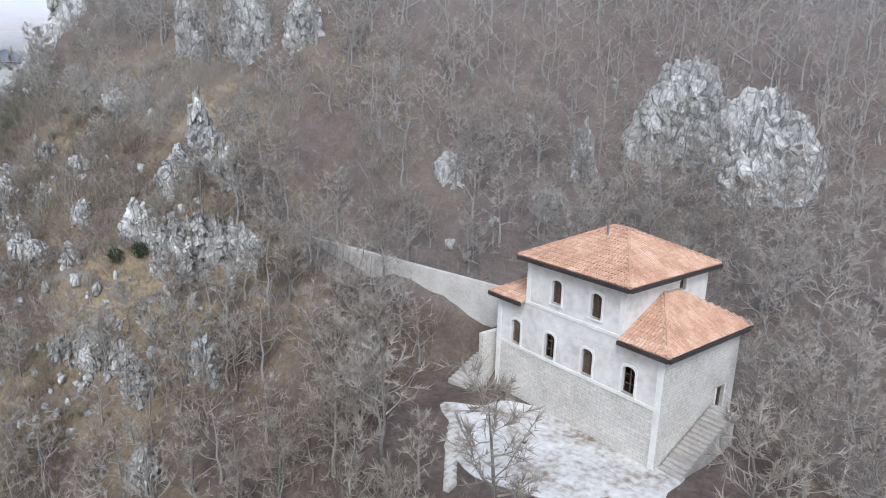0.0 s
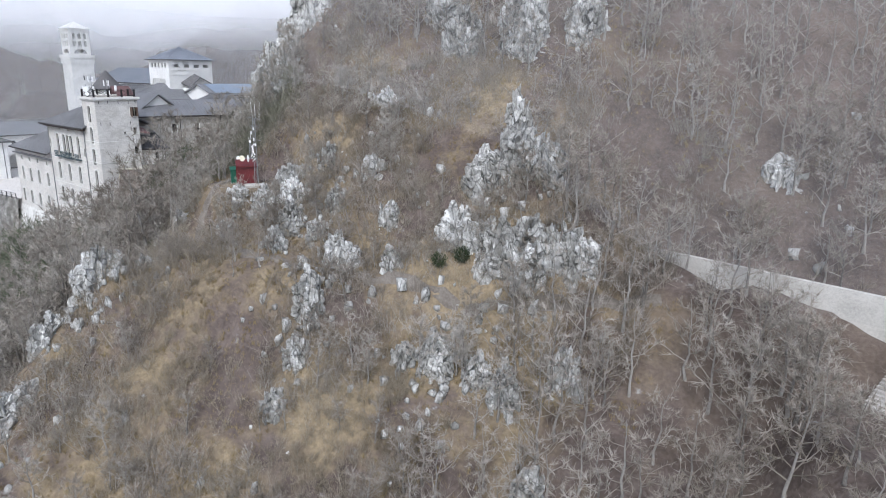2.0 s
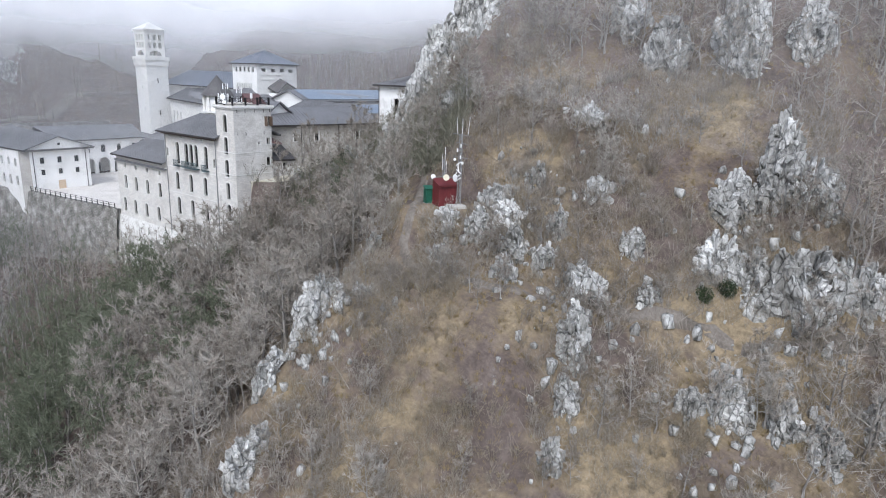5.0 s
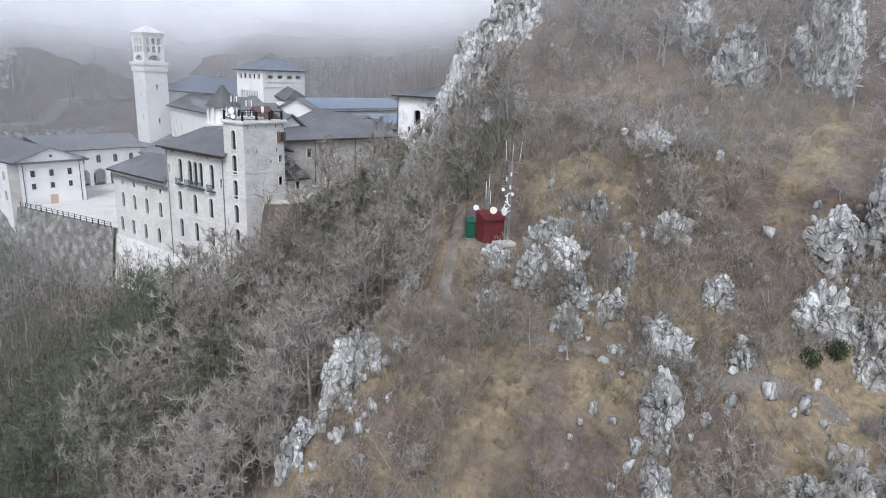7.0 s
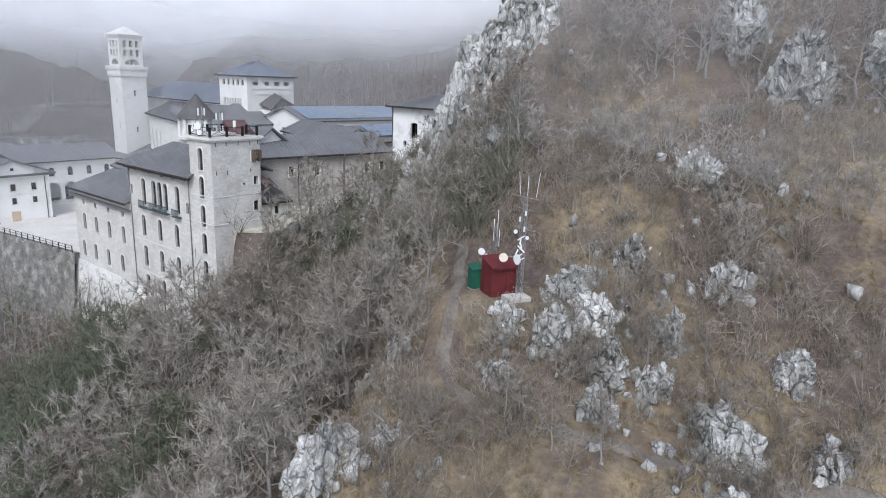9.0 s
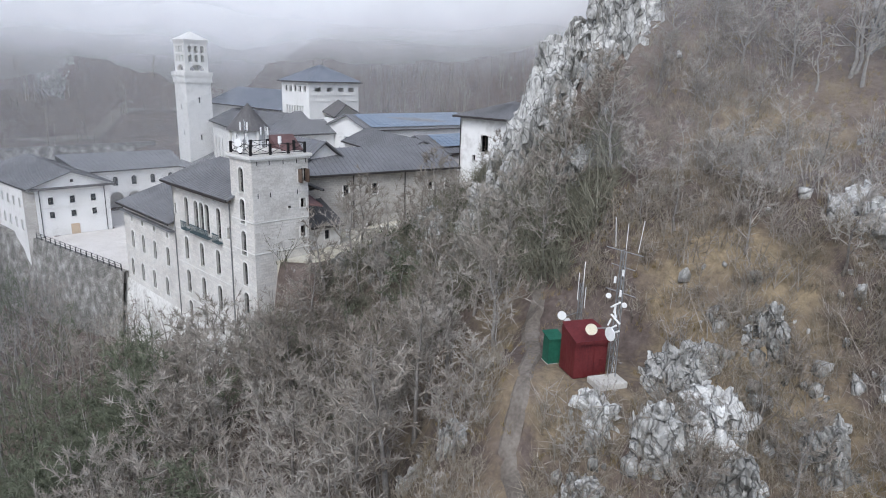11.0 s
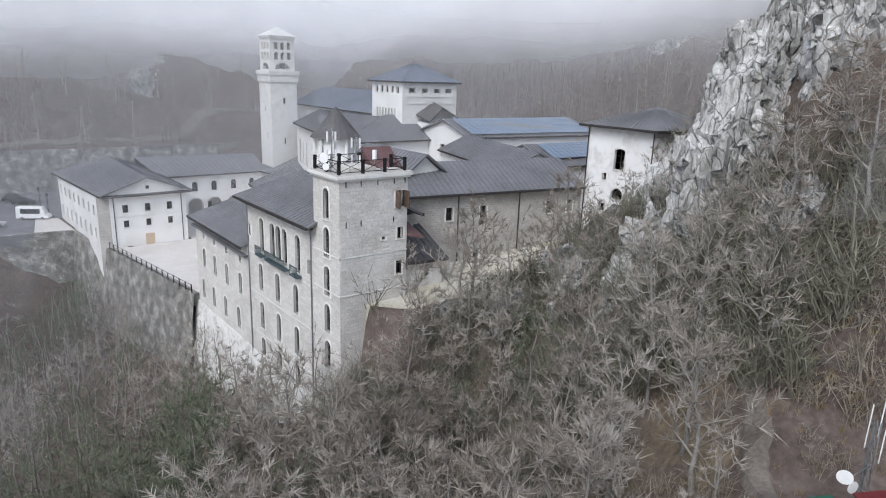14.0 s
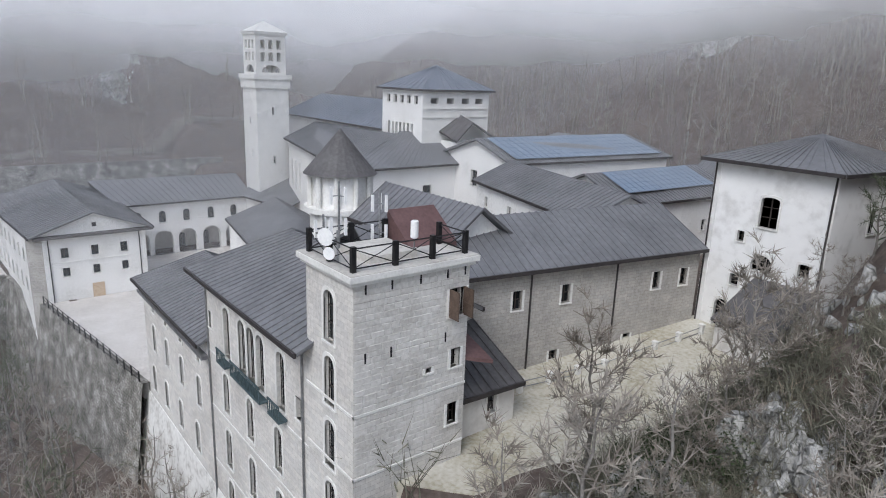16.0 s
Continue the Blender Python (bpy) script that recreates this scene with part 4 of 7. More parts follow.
    for p, q in (((bx0 + i, by0 + i), (bx1 - i, by0 + i)), ((bx1 - i, by0 + i), (bx1 - i, by1 - i)), ((bx1 - i, by1 - i), (bx0 + i, by1 - i)), ((bx0 + i, by1 - i), (bx0 + i, by0 + i))):
        walling(c, p, q, 63.4, 69.6, [(2.55, 63.7, 3.2, 1.2, 1.1)] + row((1.2, 2.55, 3.9), 65.5, 0.8, 1.4, 0.3) + row((1.2, 2.55, 3.9), 67.4, 0.8, 1.4, 0.3), TRIM, style="", label="belfry wall with arched openings")
    bm = bmesh.new()
    box(bm, bx0, bx1, by0, by1, 69.6, 70.0)
    part("ledge", bm, TRIM, c)
    bm = bmesh.new()
    q = [bm.verts.new(p) for p in ((bx0 - .1, by0 - .1, 70.0), (bx1 + .1, by0 - .1, 70.0), (bx1 + .1, by1 + .1, 70.0), (bx0 - .1, by1 + .1, 70.0), ((bx0 + bx1) / 2, (by0 + by1) / 2, 71.8))]
    for f in ((0, 1, 4), (1, 2, 4), (2, 3, 4), (3, 0, 4), (3, 2, 1, 0)):
        bm.faces.new([q[k] for k in f])
    part("cap_roof", bm, TRIM, c)
    # round turret with a conical roof
    r = thing("round_turret", "round white turret with columns and a dark conical roof", "turret")
    cx, cy, rad = -160.0, 43.3, 2.5
    bm = bmesh.new()
    bar(bm, (cx, cy, 44), (cx, cy, 53.4), rad, 20)
    part("drum", bm, OLD_PLASTER, r)
    bm = bmesh.new()
    bar(bm, (cx, cy, 53.4), (cx, cy, 53.8), rad + 0.45, 20)
    part("ring_cornice", bm, TRIM, r)
    bm = bmesh.new()
    bar(bm, (cx, cy, 53.8), (cx, cy, 56.4), rad - 0.25, 20)
    part("upper_drum", bm, PLASTER, r)
    for k in range(10):
        an = 6.2832 * k / 10
        bm = bmesh.new()
        bar(bm, (cx + rad * math.cos(an), cy + rad * math.sin(an), 53.8), (cx + rad * math.cos(an), cy + rad * math.sin(an), 56.4), 0.22, 8)
        part("column", bm, TRIM, r)
        if k % 2 == 0:
            bm = bmesh.new()
            w = Vector((math.cos(an + 0.31), math.sin(an + 0.31), 0))
            s = Vector((-w.y, w.x, 0)) * 0.4
            p = Vector((cx, cy, 0)) + w * (rad + 0.02)
            solid(bm, [tuple((p - s)[:2]), tuple((p - s - w * 0.3)[:2]), tuple((p + s - w * 0.3)[:2]), tuple((p + s)[:2])], 48.5, 51.5)
            part("niche", bm, HOUSE_RENDER, r)
    bm = bmesh.new()
    bar(bm, (cx, cy, 56.4), (cx, cy, 59.9), rad + 0.5, 20, 0.06)
    part("cone_roof", bm, DARK_ROOF, r, "dark conical sheet roof")


def inner_roofs():
    block("gabled_chapel", "small chapel roof of grey metal behind the tower", [(-156, 42.5), (-145.5, 42.5), (-145.5, 48.5), (-156, 48.5)], 44, 53.4, 56.0, PLASTER, {}, hip=False)
    block("dark_cloister_range", "low cloister range under a dark sheet roof", [(-168, 50), (-148, 50), (-148, 59), (-168, 59)], 44, 50.2, 52.2, PLASTER, {1: row((3, 6), 48, 0.6, 0.9, 0)}, DARK_ROOF)
    block("cross_range", "white range with small windows under a metal roof", [(-168, 65.2), (-148, 59.2), (-145.5, 67.5), (-165.5, 73.5)], 44, 53.0, 55.2, PLASTER, {0: row((2.5, 8, 13.5, 18.5), 50.6, 0.7, 1.1, 0)}, hip=False)
    t = block("solar_roof_hall", "long white hall with blue solar panels on its roof", [(-181, 98), (-181, 71), (-168, 70.5), (-165, 97)], 44, 54.6, 57.0, PLASTER, {1: [(6, 51, 1.2, 2, 0)]}, hip=False)
    t2 = block("small_solar_hall", "low hall with solar panels on its roof", [(-167.5, 98), (-167, 76), (-155, 75), (-153.5, 94)], 44, 51.6, 54.2, PLASTER, {2: row((3, 9, 14), 47.5, 0.8, 1.4, 0)}, hip=False)

    def panels(parent_name, label, e0, e1, r1, r0, nu, nv, f0, f1, g0, g1):
        s = thing(parent_name, label, "solar panels")
        lift = Vector((0, 0, 0.14))
        for i in range(nu):
            for j in range(nv):
                def at(u, v):
                    return tuple(Vector(lerp(lerp(e0, e1, u), lerp(r0, r1, u), v)) + lift)
                ua, ub = f0 + (f1 - f0) * (i + 0.04) / nu, f0 + (f1 - f0) * (i + 0.96) / nu
                va, vb = g0 + (g1 - g0) * (j + 0.03) / nv, g0 + (g1 - g0) * (j + 0.97) / nv
                bm = bmesh.new()
                slab(bm, [at(ua, va), at(ub, va), at(ub, vb), at(ua, vb)], 0.05)
                part("panel", bm, SOLAR, s)
        bm = bmesh.new()
        low = Vector((0, 0, 0.11))
        q = [tuple(Vector(lerp(lerp(e0, e1, u), lerp(r0, r1, u), v)) + low) for u, v in ((f0, g0), (f1, g0), (f1, g1), (f0, g1))]
        slab(bm, q, 0.04)
        part("mounting_frame", bm, STEEL, s, "pale metal frame")

    panels("solar_array", "blue solar panels in a grid on the hall roof", (-167.6, 70.2, 54.75), (-164.5, 97.4, 54.75), (-173.0, 98.0, 57.05), (-174.5, 70.6, 57.05), 24, 6, 0.04, 0.96, 0.12, 0.96)
    panels("solar_array", "blue solar panels in a grid on the low roof", (-154.3, 74.6, 51.8), (-153.0, 94.5, 51.8), (-160.5, 96.0, 54.25), (-161.0, 75.5, 54.25), 16, 5, 0.1, 0.9, 0.3, 0.96)
    k = thing("skylight", "small roof skylight with a pale frame", "skylight", m=pose(-152.5, 52.6, 52.0, 18, 0, 0))
    bm = bmesh.new()
    box(bm, -0.8, 0.8, -0.6, 0.6, 0, 0.3)
    part("curb", bm, STEEL, k)
    for x in (-0.5, 0.0, 0.5):
        bm = bmesh.new()
        box(bm, x - 0.2, x + 0.2, -0.5, 0.5, 0.3, 0.34)
        part("pane", bm, WHITE_PAINT, k)
    block("north_farm_building", "grey rendered outbuilding behind the halls", [(-168, 108), (-152, 106), (-151, 115), (-167, 117)], 43, 50.5, 53.5, HOUSE_RENDER, {0: row((4, 8, 12), 46.5, 0.9, 1.4, 0)}, hip=False)
    s = thing("open_shed", "open shed with a mono-pitch roof behind the halls", "shed", m=pose(-205, 122, 49.0))
    bm = bmesh.new()
    slab(bm, [(-5, -2.5, 3.4), (5, -2.5, 3.4), (5, 2.5, 4.4), (-5, 2.5, 4.4)], 0.2)
    part("roof_slope", bm, SEAM_ROOF, s)
    for x in (-4.6, 0, 4.6):
        for y in (-2.2, 2.2):
            bm = bmesh.new()
            bar(bm, (x, y, -3), (x, y, 3.6), 0.12)
            part("post", bm, STEEL, s)
    bm = bmesh.new()
    box(bm, -4.6, 4.6, 2.0, 2.3, -3, 3.6)
    part("back_wall", bm, HOUSE_RENDER, s)


def court():
    t = thing("pediment_house", "white courtyard house with a pediment, grey roof and dark windows", "building")
    a, b = (-203.5, 26.6), (-203.5, 38.4)
    o = row((2.3, 5.7, 9.1), 40.6, 0.85, 1.3, 0) + row((2.3, 5.7, 9.1), 38.2, 0.8, 1.15, 0)
    walling(t, a, b, 34, 43.7, o, PLASTER, label="white wall with two rows of windows")
    L = Vector((-230.8, 23.4)) - Vector((-203.5, 25.2))
    sw, se = (-230.8, 23.4), (-204.6, 25.0)
    o = row((2, 5.2, 8.4, 11.6, 14.8, 18, 21.2, 24.4), 40.2, 0.8, 1.6, 0.3) + row((2, 5.2, 8.4, 11.6, 14.8, 18, 21.2, 24.4), 36.2, 0.9, 1.9, 0.35)
    walling(t, sw, se, 30, 43.6, o, PLASTER, label="long white side wall with windows")
    walling(t, (-204.6, 25.0), (-203.55, 26.6), 30, 43.6, (), WING_STONE)
    walling(t, (-232.0, 38.6), sw, 34, 43.6, (), PLASTER)
    walling(t, b, (-232.0, 38.6), 34, 43.6, (), PLASTER)
    r0, r1 = (-227.5, 31.6, 46.8), (-203.0, 32.4, 46.2)
    seamed_roof(t, (-231.6, 22.7, 43.7), (-202.6, 25.2, 43.7), r1, r0, SEAM_ROOF, 0.9)
    seamed_roof(t, (-202.6, 39.2, 43.7), (-232.6, 39.4, 43.7), r0, r1, SEAM_ROOF, 0.9)
    seamed_roof(t, (-232.6, 39.4, 43.7), (-231.6, 22.7, 43.7), r0, r0, SEAM_ROOF, 0.9)
    bm = bmesh.new()
    v = [bm.verts.new(p) for p in ((-203.5, 26.0, 43.7), (-203.5, 39.0, 43.7), (-203.5, 32.4, 46.0), (-204.0, 26.0, 43.7), (-204.0, 39.0, 43.7), (-204.0, 32.4, 46.0))]
    for f in ((0, 1, 2), (5, 4, 3), (0, 2, 5, 3), (1, 4, 5, 2)):
        bm.faces.new([v[k] for k in f])
    part("pediment", bm, PLASTER, t, "white pediment")
    bm = bmesh.new()
    box(bm, -203.5, -202.6, 25.6, 39.2, 43.3, 43.6)
    part("pent_roof", bm, DARK_ROOF, t, "dark pent roof under the pediment")
    bm = bmesh.new()
    box(bm, -203.56, -203.42, 32.2, 32.7, 44.3, 44.8)
    part("vent", bm, GUTTER, t)
    bm = bmesh.new()
    box(bm, -203.6, -203.4, 31.6, 33.0, 35.05, 36.9)
    part("door", bm, DOOR_WOOD, t, "pale wooden door")
    bm = bmesh.new()
    box(bm, -203.47, -203.40, 26.7, 38.3, 40.0, 40.12)
    part("string_course", bm, TRIM, t)
    for y in (27.2, 37.6):
        bm = bmesh.new()
        bar(bm, (-203.4, y, 35), (-203.4, y, 43.4), 0.07)
        part("downpipe", bm, GUTTER, t)
    # arcade range
    t = thing("arcade_range", "white two-storey range with a ground floor arcade", "building")
    top = row((2.3, 5.9, 9.6, 13.5, 17.3), 40.2, 1.05, 1.9, 0.5)
    arches = row((2.3, 5.9, 9.6, 13.5, 17.3), 35.0, 2.9, 3.9, 1.45)
    walling(t, (-219.5, 39.0), (-219.5, 58.5), 34.8, 39.4, arches, PLASTER, 0.8, style="", label="white arcade")
    walling(t, (-219.5, 39.0), (-219.5, 58.5), 39.4, 43.4, top, PLASTER, 0.6, label="white upper wall with arched windows")
    # Greyer render than the white arcade puts the back wall's shade into its colour.
    walling(t, (-223.2, 39.0), (-223.2, 58.5), 34.8, 43.4, row((2.3, 9.6, 13.5), 35.0, 1.3, 2.4, 0.3), HOUSE_RENDER, style="plain", label="back wall of the arcade, its shade put into a greyer render")
    walling(t, (-219.5, 58.5), (-209.5, 60.5), 34.8, 43.4, [(2.5, 40.2, 1.0, 1.9, 0.5), (6.0, 35.0, 2.4, 3.6, 1.2)], PLASTER)
    walling(t, (-232.0, 58.5), (-232.0, 38.7), 34.8, 43.4, (), PLASTER)
    seamed_roof(t, (-218.8, 38.6, 43.5), (-218.8, 59.5, 43.5), (-226.5, 59.5, 46.2), (-226.5, 36.0, 46.4), SEAM_ROOF, 0.9)
    seamed_roof(t, (-233.0, 60.0, 43.5), (-233.0, 38.0, 43.5), (-226.5, 36.0, 46.4), (-226.5, 59.5, 46.2), SEAM_ROOF, 0.9)
    seamed_roof(t, (-219.5, 57.8, 43.5), (-206.0, 59.8, 43.5), (-206.0, 66.5, 46.4), (-226.5, 64.5, 46.3), SEAM_ROOF, 0.9)
    block("court_east_range", "white range under a broad grey roof beside the court", [(-196, 47), (-171, 42.5), (-169, 51.5), (-194, 57)], 34.5, 45.0, 48.6, PLASTER, {0: row((3, 8, 13, 18), 40.5, 0.9, 1.5, 0), 3: row((3, 6.5), 40.5, 0.9, 1.5, 0)})
    # paving, wall and rail
    bm = bmesh.new()
    solid(bm, [(-203.4, 26.7), (-176.0, 30.6), (-174.6, 31.2), (-174.6, 42.0), (-196.5, 47.2), (-206, 60), (-219.4, 58.4), (-219.4, 39.0), (-203.4, 39.0)], 33.0, 35.05)
    tagged(part("pavement", bm, PAVING), "pale paved monastery courtyard", "pavement", kind="structure")
    bm = bmesh.new()
    solid(bm, [(-300, 4.0), (-220.5, 6.0), (-218.8, 23.6), (-231.0, 22.6), (-232.6, 60), (-263, 60)], 30.0, 35.05)
    tagged(part("car_park", bm, ASPHALT), "grey asphalt car park", "car park", kind="structure")
    bm = bmesh.new()
    solid(bm, [(-231.0, 19.0), (-219.6, 17.5), (-218.8, 23.6), (-231.0, 22.6)], 35.0, 35.17)
    tagged(part("pavement", bm, PAVING), "pale raised pavement beside the car park", "pavement", kind="structure")

    def retaining(name, p, q, ztop, zb, lean):
        a, b = Vector((*p, 0)), Vector((*q, 0))
        u = (b - a).normalized()
        n = Vector((u.y, -u.x, 0))
        bm = bmesh.new()
        N = max(2, int((b - a).length / 1.5))
        rowsv = []
        for i in range(N + 1):
            c = a.lerp(b, i / N)
            col = []
            for k in range(7):
                f = k / 6
                z = ztop + (zb - ztop) * f
                w = 0.18 * noise.noise(Vector((c.x * 0.5, c.y * 0.5, z * 0.5)))
                col.append(bm.verts.new(c + n * (lean * f + w) + Vector((0, 0, z))))
            col.append(bm.verts.new(c - n * 0.6 + Vector((0, 0, ztop))))
            col.append(bm.verts.new(c - n * 0.6 + Vector((0, 0, zb))))
            rowsv.append(col)
        for r, s in zip(rowsv, rowsv[1:]):
            for k in range(6):
                bm.faces.new((r[k], r[k + 1], s[k + 1], s[k]))
            bm.faces.new((r[7], r[0], s[0], s[7]))
            bm.faces.new((r[8], r[7], s[7], s[8]))
        bmesh.ops.recalc_face_normals(bm, faces=bm.faces)
        tagged(part("retaining_wall", bm, RUBBLE), "mossy rubble retaining wall streaked with damp", "wall", kind="structure")

    retaining("w", (-203.8, 25.8), (-174.8, 30.4), 35.1, 18, 2.2)
    retaining("w", (-219.4, 23.3), (-203.2, 25.9), 35.0, 18, 2.2)
    retaining("w", (-221.0, 5.6), (-218.6, 23.3), 35.2, 20, 1.2)
    retaining("w", (-320.0, 3.0), (-221.0, 5.6), 35.2, 20, 1.0)
    retaining("w", (-263.0, 70.0), (-263.0, -20), 44.2, 33, 0.3) if False else retaining("w", (-262.0, -30.0), (-262.0, 70.0), 44.4, 33, 0.6)
    rail = thing("courtyard_railing", "dark metal railing along the courtyard edge", "railing")
    a, b = Vector((-203.2, 26.0, 35.1)), Vector((-175.4, 30.2, 35.1))
    n = 16
    for i in range(n + 1):
        c = a.lerp(b, i / n)
        bm = bmesh.new()
        box(bm, c.x - 0.06, c.x + 0.06, c.y - 0.06, c.y + 0.06, c.z, c.z + 1.1)
        part("post", bm, IRON, rail)
    for z in (0.25, 0.65, 1.05):
        bm = bmesh.new()
        bar(bm, a + Vector((0, 0, z)), b + Vector((0, 0, z)), 0.04, 4)
        part("rail", bm, IRON, rail)
    # yard east of the tower
    bm = bmesh.new()
    solid(bm, [(-141.5, 37.5), (-137, 33.5), (-134.0, 36.0), (-132.6, 43), (-130.5, 52), (-128, 60), (-130.4, 64), (-139.4, 64), (-143, 43)], 42.0, [44.75, 44.7, 44.7, 44.75, 44.9, 45.8, 46.6, 46.6, 44.75])
    bmesh.ops.triangulate(bm, faces=bm.faces)
    tagged(part("yard", bm, YARD), "pale gravel yard below the stone wing", "yard", kind="structure")
    fence = thing("yard_fence", "low fence of stone posts and rails along the stone wing", "fence")
    pts = [(-140.3, 45.2 + 2.3 * i) for i in range(8)]
    pts = [(x + (y - 45) * 0.18, y) for x, y in pts]
    for i, (x, y) in enumerate(pts):
        z = 44.75 + max(0, y - 52) * 0.13
        bm = bmesh.new()
        box(bm, x - 0.16, x + 0.16, y - 0.16, y + 0.16, z - 0.3, z + 0.95)
        box(bm, x - 0.2, x + 0.2, y - 0.2, y + 0.2, z + 0.95, z + 1.05)
        part("post", bm, TRIM, fence)
        if i:
            for dz in (0.4, 0.8):
                px, py = pts[i - 1]
                bm = bmesh.new()
                bar(bm, (px, py, 44.75 + max(0, py - 52) * 0.13 + dz), (x, y, z + dz), 0.035, 4)
                part("rail", bm, STEEL, fence)


tower()
main_block()
low_wing()
stone_wing()
white_house()
church()
inner_roofs()
court()


# ---- the lone house ----
def lone_house():
    F = Matrix.Translation((-30.5, 41.6, 0)) @ Matrix.Rotation(radians(-17.1), 4, "Z")
    t = thing("hillside_house", "grey rendered stone house with orange clay tile roofs", "house", m=F)

    def w(p, q, z0, z1, o=(), mat=HOUSE_RENDER, label="", style="shutter"):
        walling(t, p, q, z0, z1, o, mat, label=label, style=style)

    sill, up = 41.5, 45.7
    w((0, 0), (14.6, 0), 36.0, 41.2, (), HOUSE_STONE, "pale rubble stone base wall")
    w((0, 0), (14.6, 0), 41.2, 45.0, [(c, sill, 0.95, 1.9, 0.3) for c in (2.0, 5.4, 8.8, 12.2)], HOUSE_RENDER, "grey rendered upper wall")
    w((14.6, 0), (14.6, 9.0), 36.0, 45.0, [(7.2, 39.0, 1.0, 2.0, 0)], HOUSE_STONE, "rubble stone side wall")
    w((14.6, 9.0), (0, 9.0), 36.0, 45.0)
    w((0, 9.0), (0, 0), 36.0, 45.0, [(6.0, sill, 0.9, 1.9, 0.3)])
    w((2.9, 0), (11.5, 0), 45.0, 48.5, [(c - 2.9, up, 0.9, 1.75, 0.3) for c in (5.75, 9.2)])
    w((11.5, 0), (11.5, 9.4), 45.0, 48.5, [(6.2, 47.2, 0.8, 0.9, 0.3)])
    w((11.5, 9.4), (2.9, 9.4), 45.0, 48.5)
    w((2.9, 9.4), (2.9, 0), 45.0, 48.5)
    for x0, x1, z in ((0, 14.6, 41.2), (2.9, 11.5, 45.0)):
        bm = bmesh.new()
        box(bm, x0 - 0.06, x1 + 0.06, -0.07, -0.003, z, z + 0.22)
        part("string_course", bm, TRIM, t, "pale stone band")
    for x in (0.0, 14.25):
        bm = bmesh.new()
        box(bm, x - 0.02, x + 0.4, -0.06, -0.003, 36, 45)
        part("quoin", bm, TRIM, t, "pale corner strip")
    for x in (2.9, 11.1):
        bm = bmesh.new()
        box(bm, x, x + 0.38, -0.06, -0.003, 45.2, 48.4)
        part("quoin", bm, TRIM, t)

    def tiled(e0, e1, r1, r0, seed):
        """A slope of half-round clay tiles laid in courses, cut to its outline."""
        e0, e1, r1, r0 = map(Vector, (e0, e1, r1, r0))
        bm = bmesh.new()
        slab(bm, [tuple(p) for p in (e0, e1, r1, r0)], 0.12) if (r1 - r0).length > 0.01 else slab(bm, [tuple(p) for p in (e0, e1, r0)], 0.12)
        part("roof_deck", bm, TILE, t)
        a = (e1 - e0).normalized()
        nrm = (e1 - e0).cross(r0 - e0).normalized()
        if nrm.z < 0:
            nrm = -nrm
        b = nrm.cross(a)
        A, B = (e1 - e0).length, (r0 - e0).dot(b)
        l0, l1 = (r0 - e0).dot(a), (r1 - e0).dot(a)
        verts, faces = [], []
        rng = random.Random(seed)
        wt, lt = 0.24, 0.42
        for j in range(int(B / lt) + 1):
            v0 = j * lt
            lo, hi = l0 * v0 / B, A + (l1 - A) * v0 / B
            k = int((hi - lo) / wt)
            for i in range(k):
                u = lo + (i + 0.5) * (hi - lo) / max(k, 1)
                base = e0 + a * u + b * v0 + nrm * (0.015 + rng.uniform(0, 0.02)) - b * rng.uniform(0, 0.03)
                s = len(verts)
                for vv, lift in ((0, 0.05), (min(lt + 0.05, B - v0), 0.0)):
                    for du, dn in ((-0.11, 0), (-0.06, 0.07), (0.06, 0.07), (0.11, 0)):
                        verts.append(tuple(base + a * du + b * vv + nrm * (dn + lift)))
                faces += [(s, s + 1, s + 5, s + 4), (s + 1, s + 2, s + 6, s + 5), (s + 2, s + 3, s + 7, s + 6), (s, s + 3, s + 2, s + 1)]
        me = bpy.data.meshes.new("roof_tiles")
        me.from_pydata(verts, [], faces)
        me.materials.append(TILE)
        ob = part("roof_tiles", me, None, t, "half-round clay tiles")
        tagged(ob, kind="stuff")
        gm = bmesh.new()
        out = (e0 - r0)
        out.z = 0
        out = (out - a * out.dot(a)).normalized() * 0.16
        solid_strip(gm, e0, e1, out, -0.25, 0.0)
        part("gutter", gm, GUTTER, t, "dark eaves gutter")

    e = 0.55
    z = 48.6
    ap = (7.2, 4.7, 51.0)
    c = [(2.9 - e, -e, z), (11.5 + e, -e, z), (11.5 + e, 9.4 + e, z), (2.9 - e, 9.4 + e, z)]
    ra, rb = (6.6, 4.7, 50.9), (7.8, 4.7, 50.9)
    tiled(c[0], c[1], rb, ra, 1)
    tiled(c[1], c[2], rb, rb, 2)
    tiled(c[2], c[3], ra, rb, 3)
    tiled(c[3], c[0], ra, ra, 4)
    z = 45.1
    tiled((11.5, -e, z), (14.6 + e, -e, z), (11.7, 4.0, 47.4), (11.5, 4.0, 47.4), 5)
    tiled((14.6 + e, -e, z), (14.6 + e, 9.4, z), (11.5, 5.4, 47.4), (11.5, 4.0, 47.4), 6)
    tiled((14.6 + e, 9.4, z), (11.5, 9.4, z), (11.5, 5.4, 47.4), (11.5, 5.4, 47.4), 9)
    tiled((-e, -e, z), (2.9, -e, z), (2.9, 3.0, 46.6), (2.2, 3.0, 46.6), 7)
    tiled((-e, 9.4, z), (-e, -e, z), (2.2, 3.0, 46.6), (2.2, 6.0, 46.6), 8)
    for p, q in ((c[1], rb), (c[0], ra), (ra, rb), (c[2], rb), ((14.6 + e, -e, 45.1), (11.6, 4.0, 47.4))):
        bm = bmesh.new()
        bar(bm, Vector(p) + Vector((0, 0, 0.06)), Vector(q) + Vector((0, 0, 0.08)), 0.13, 6)
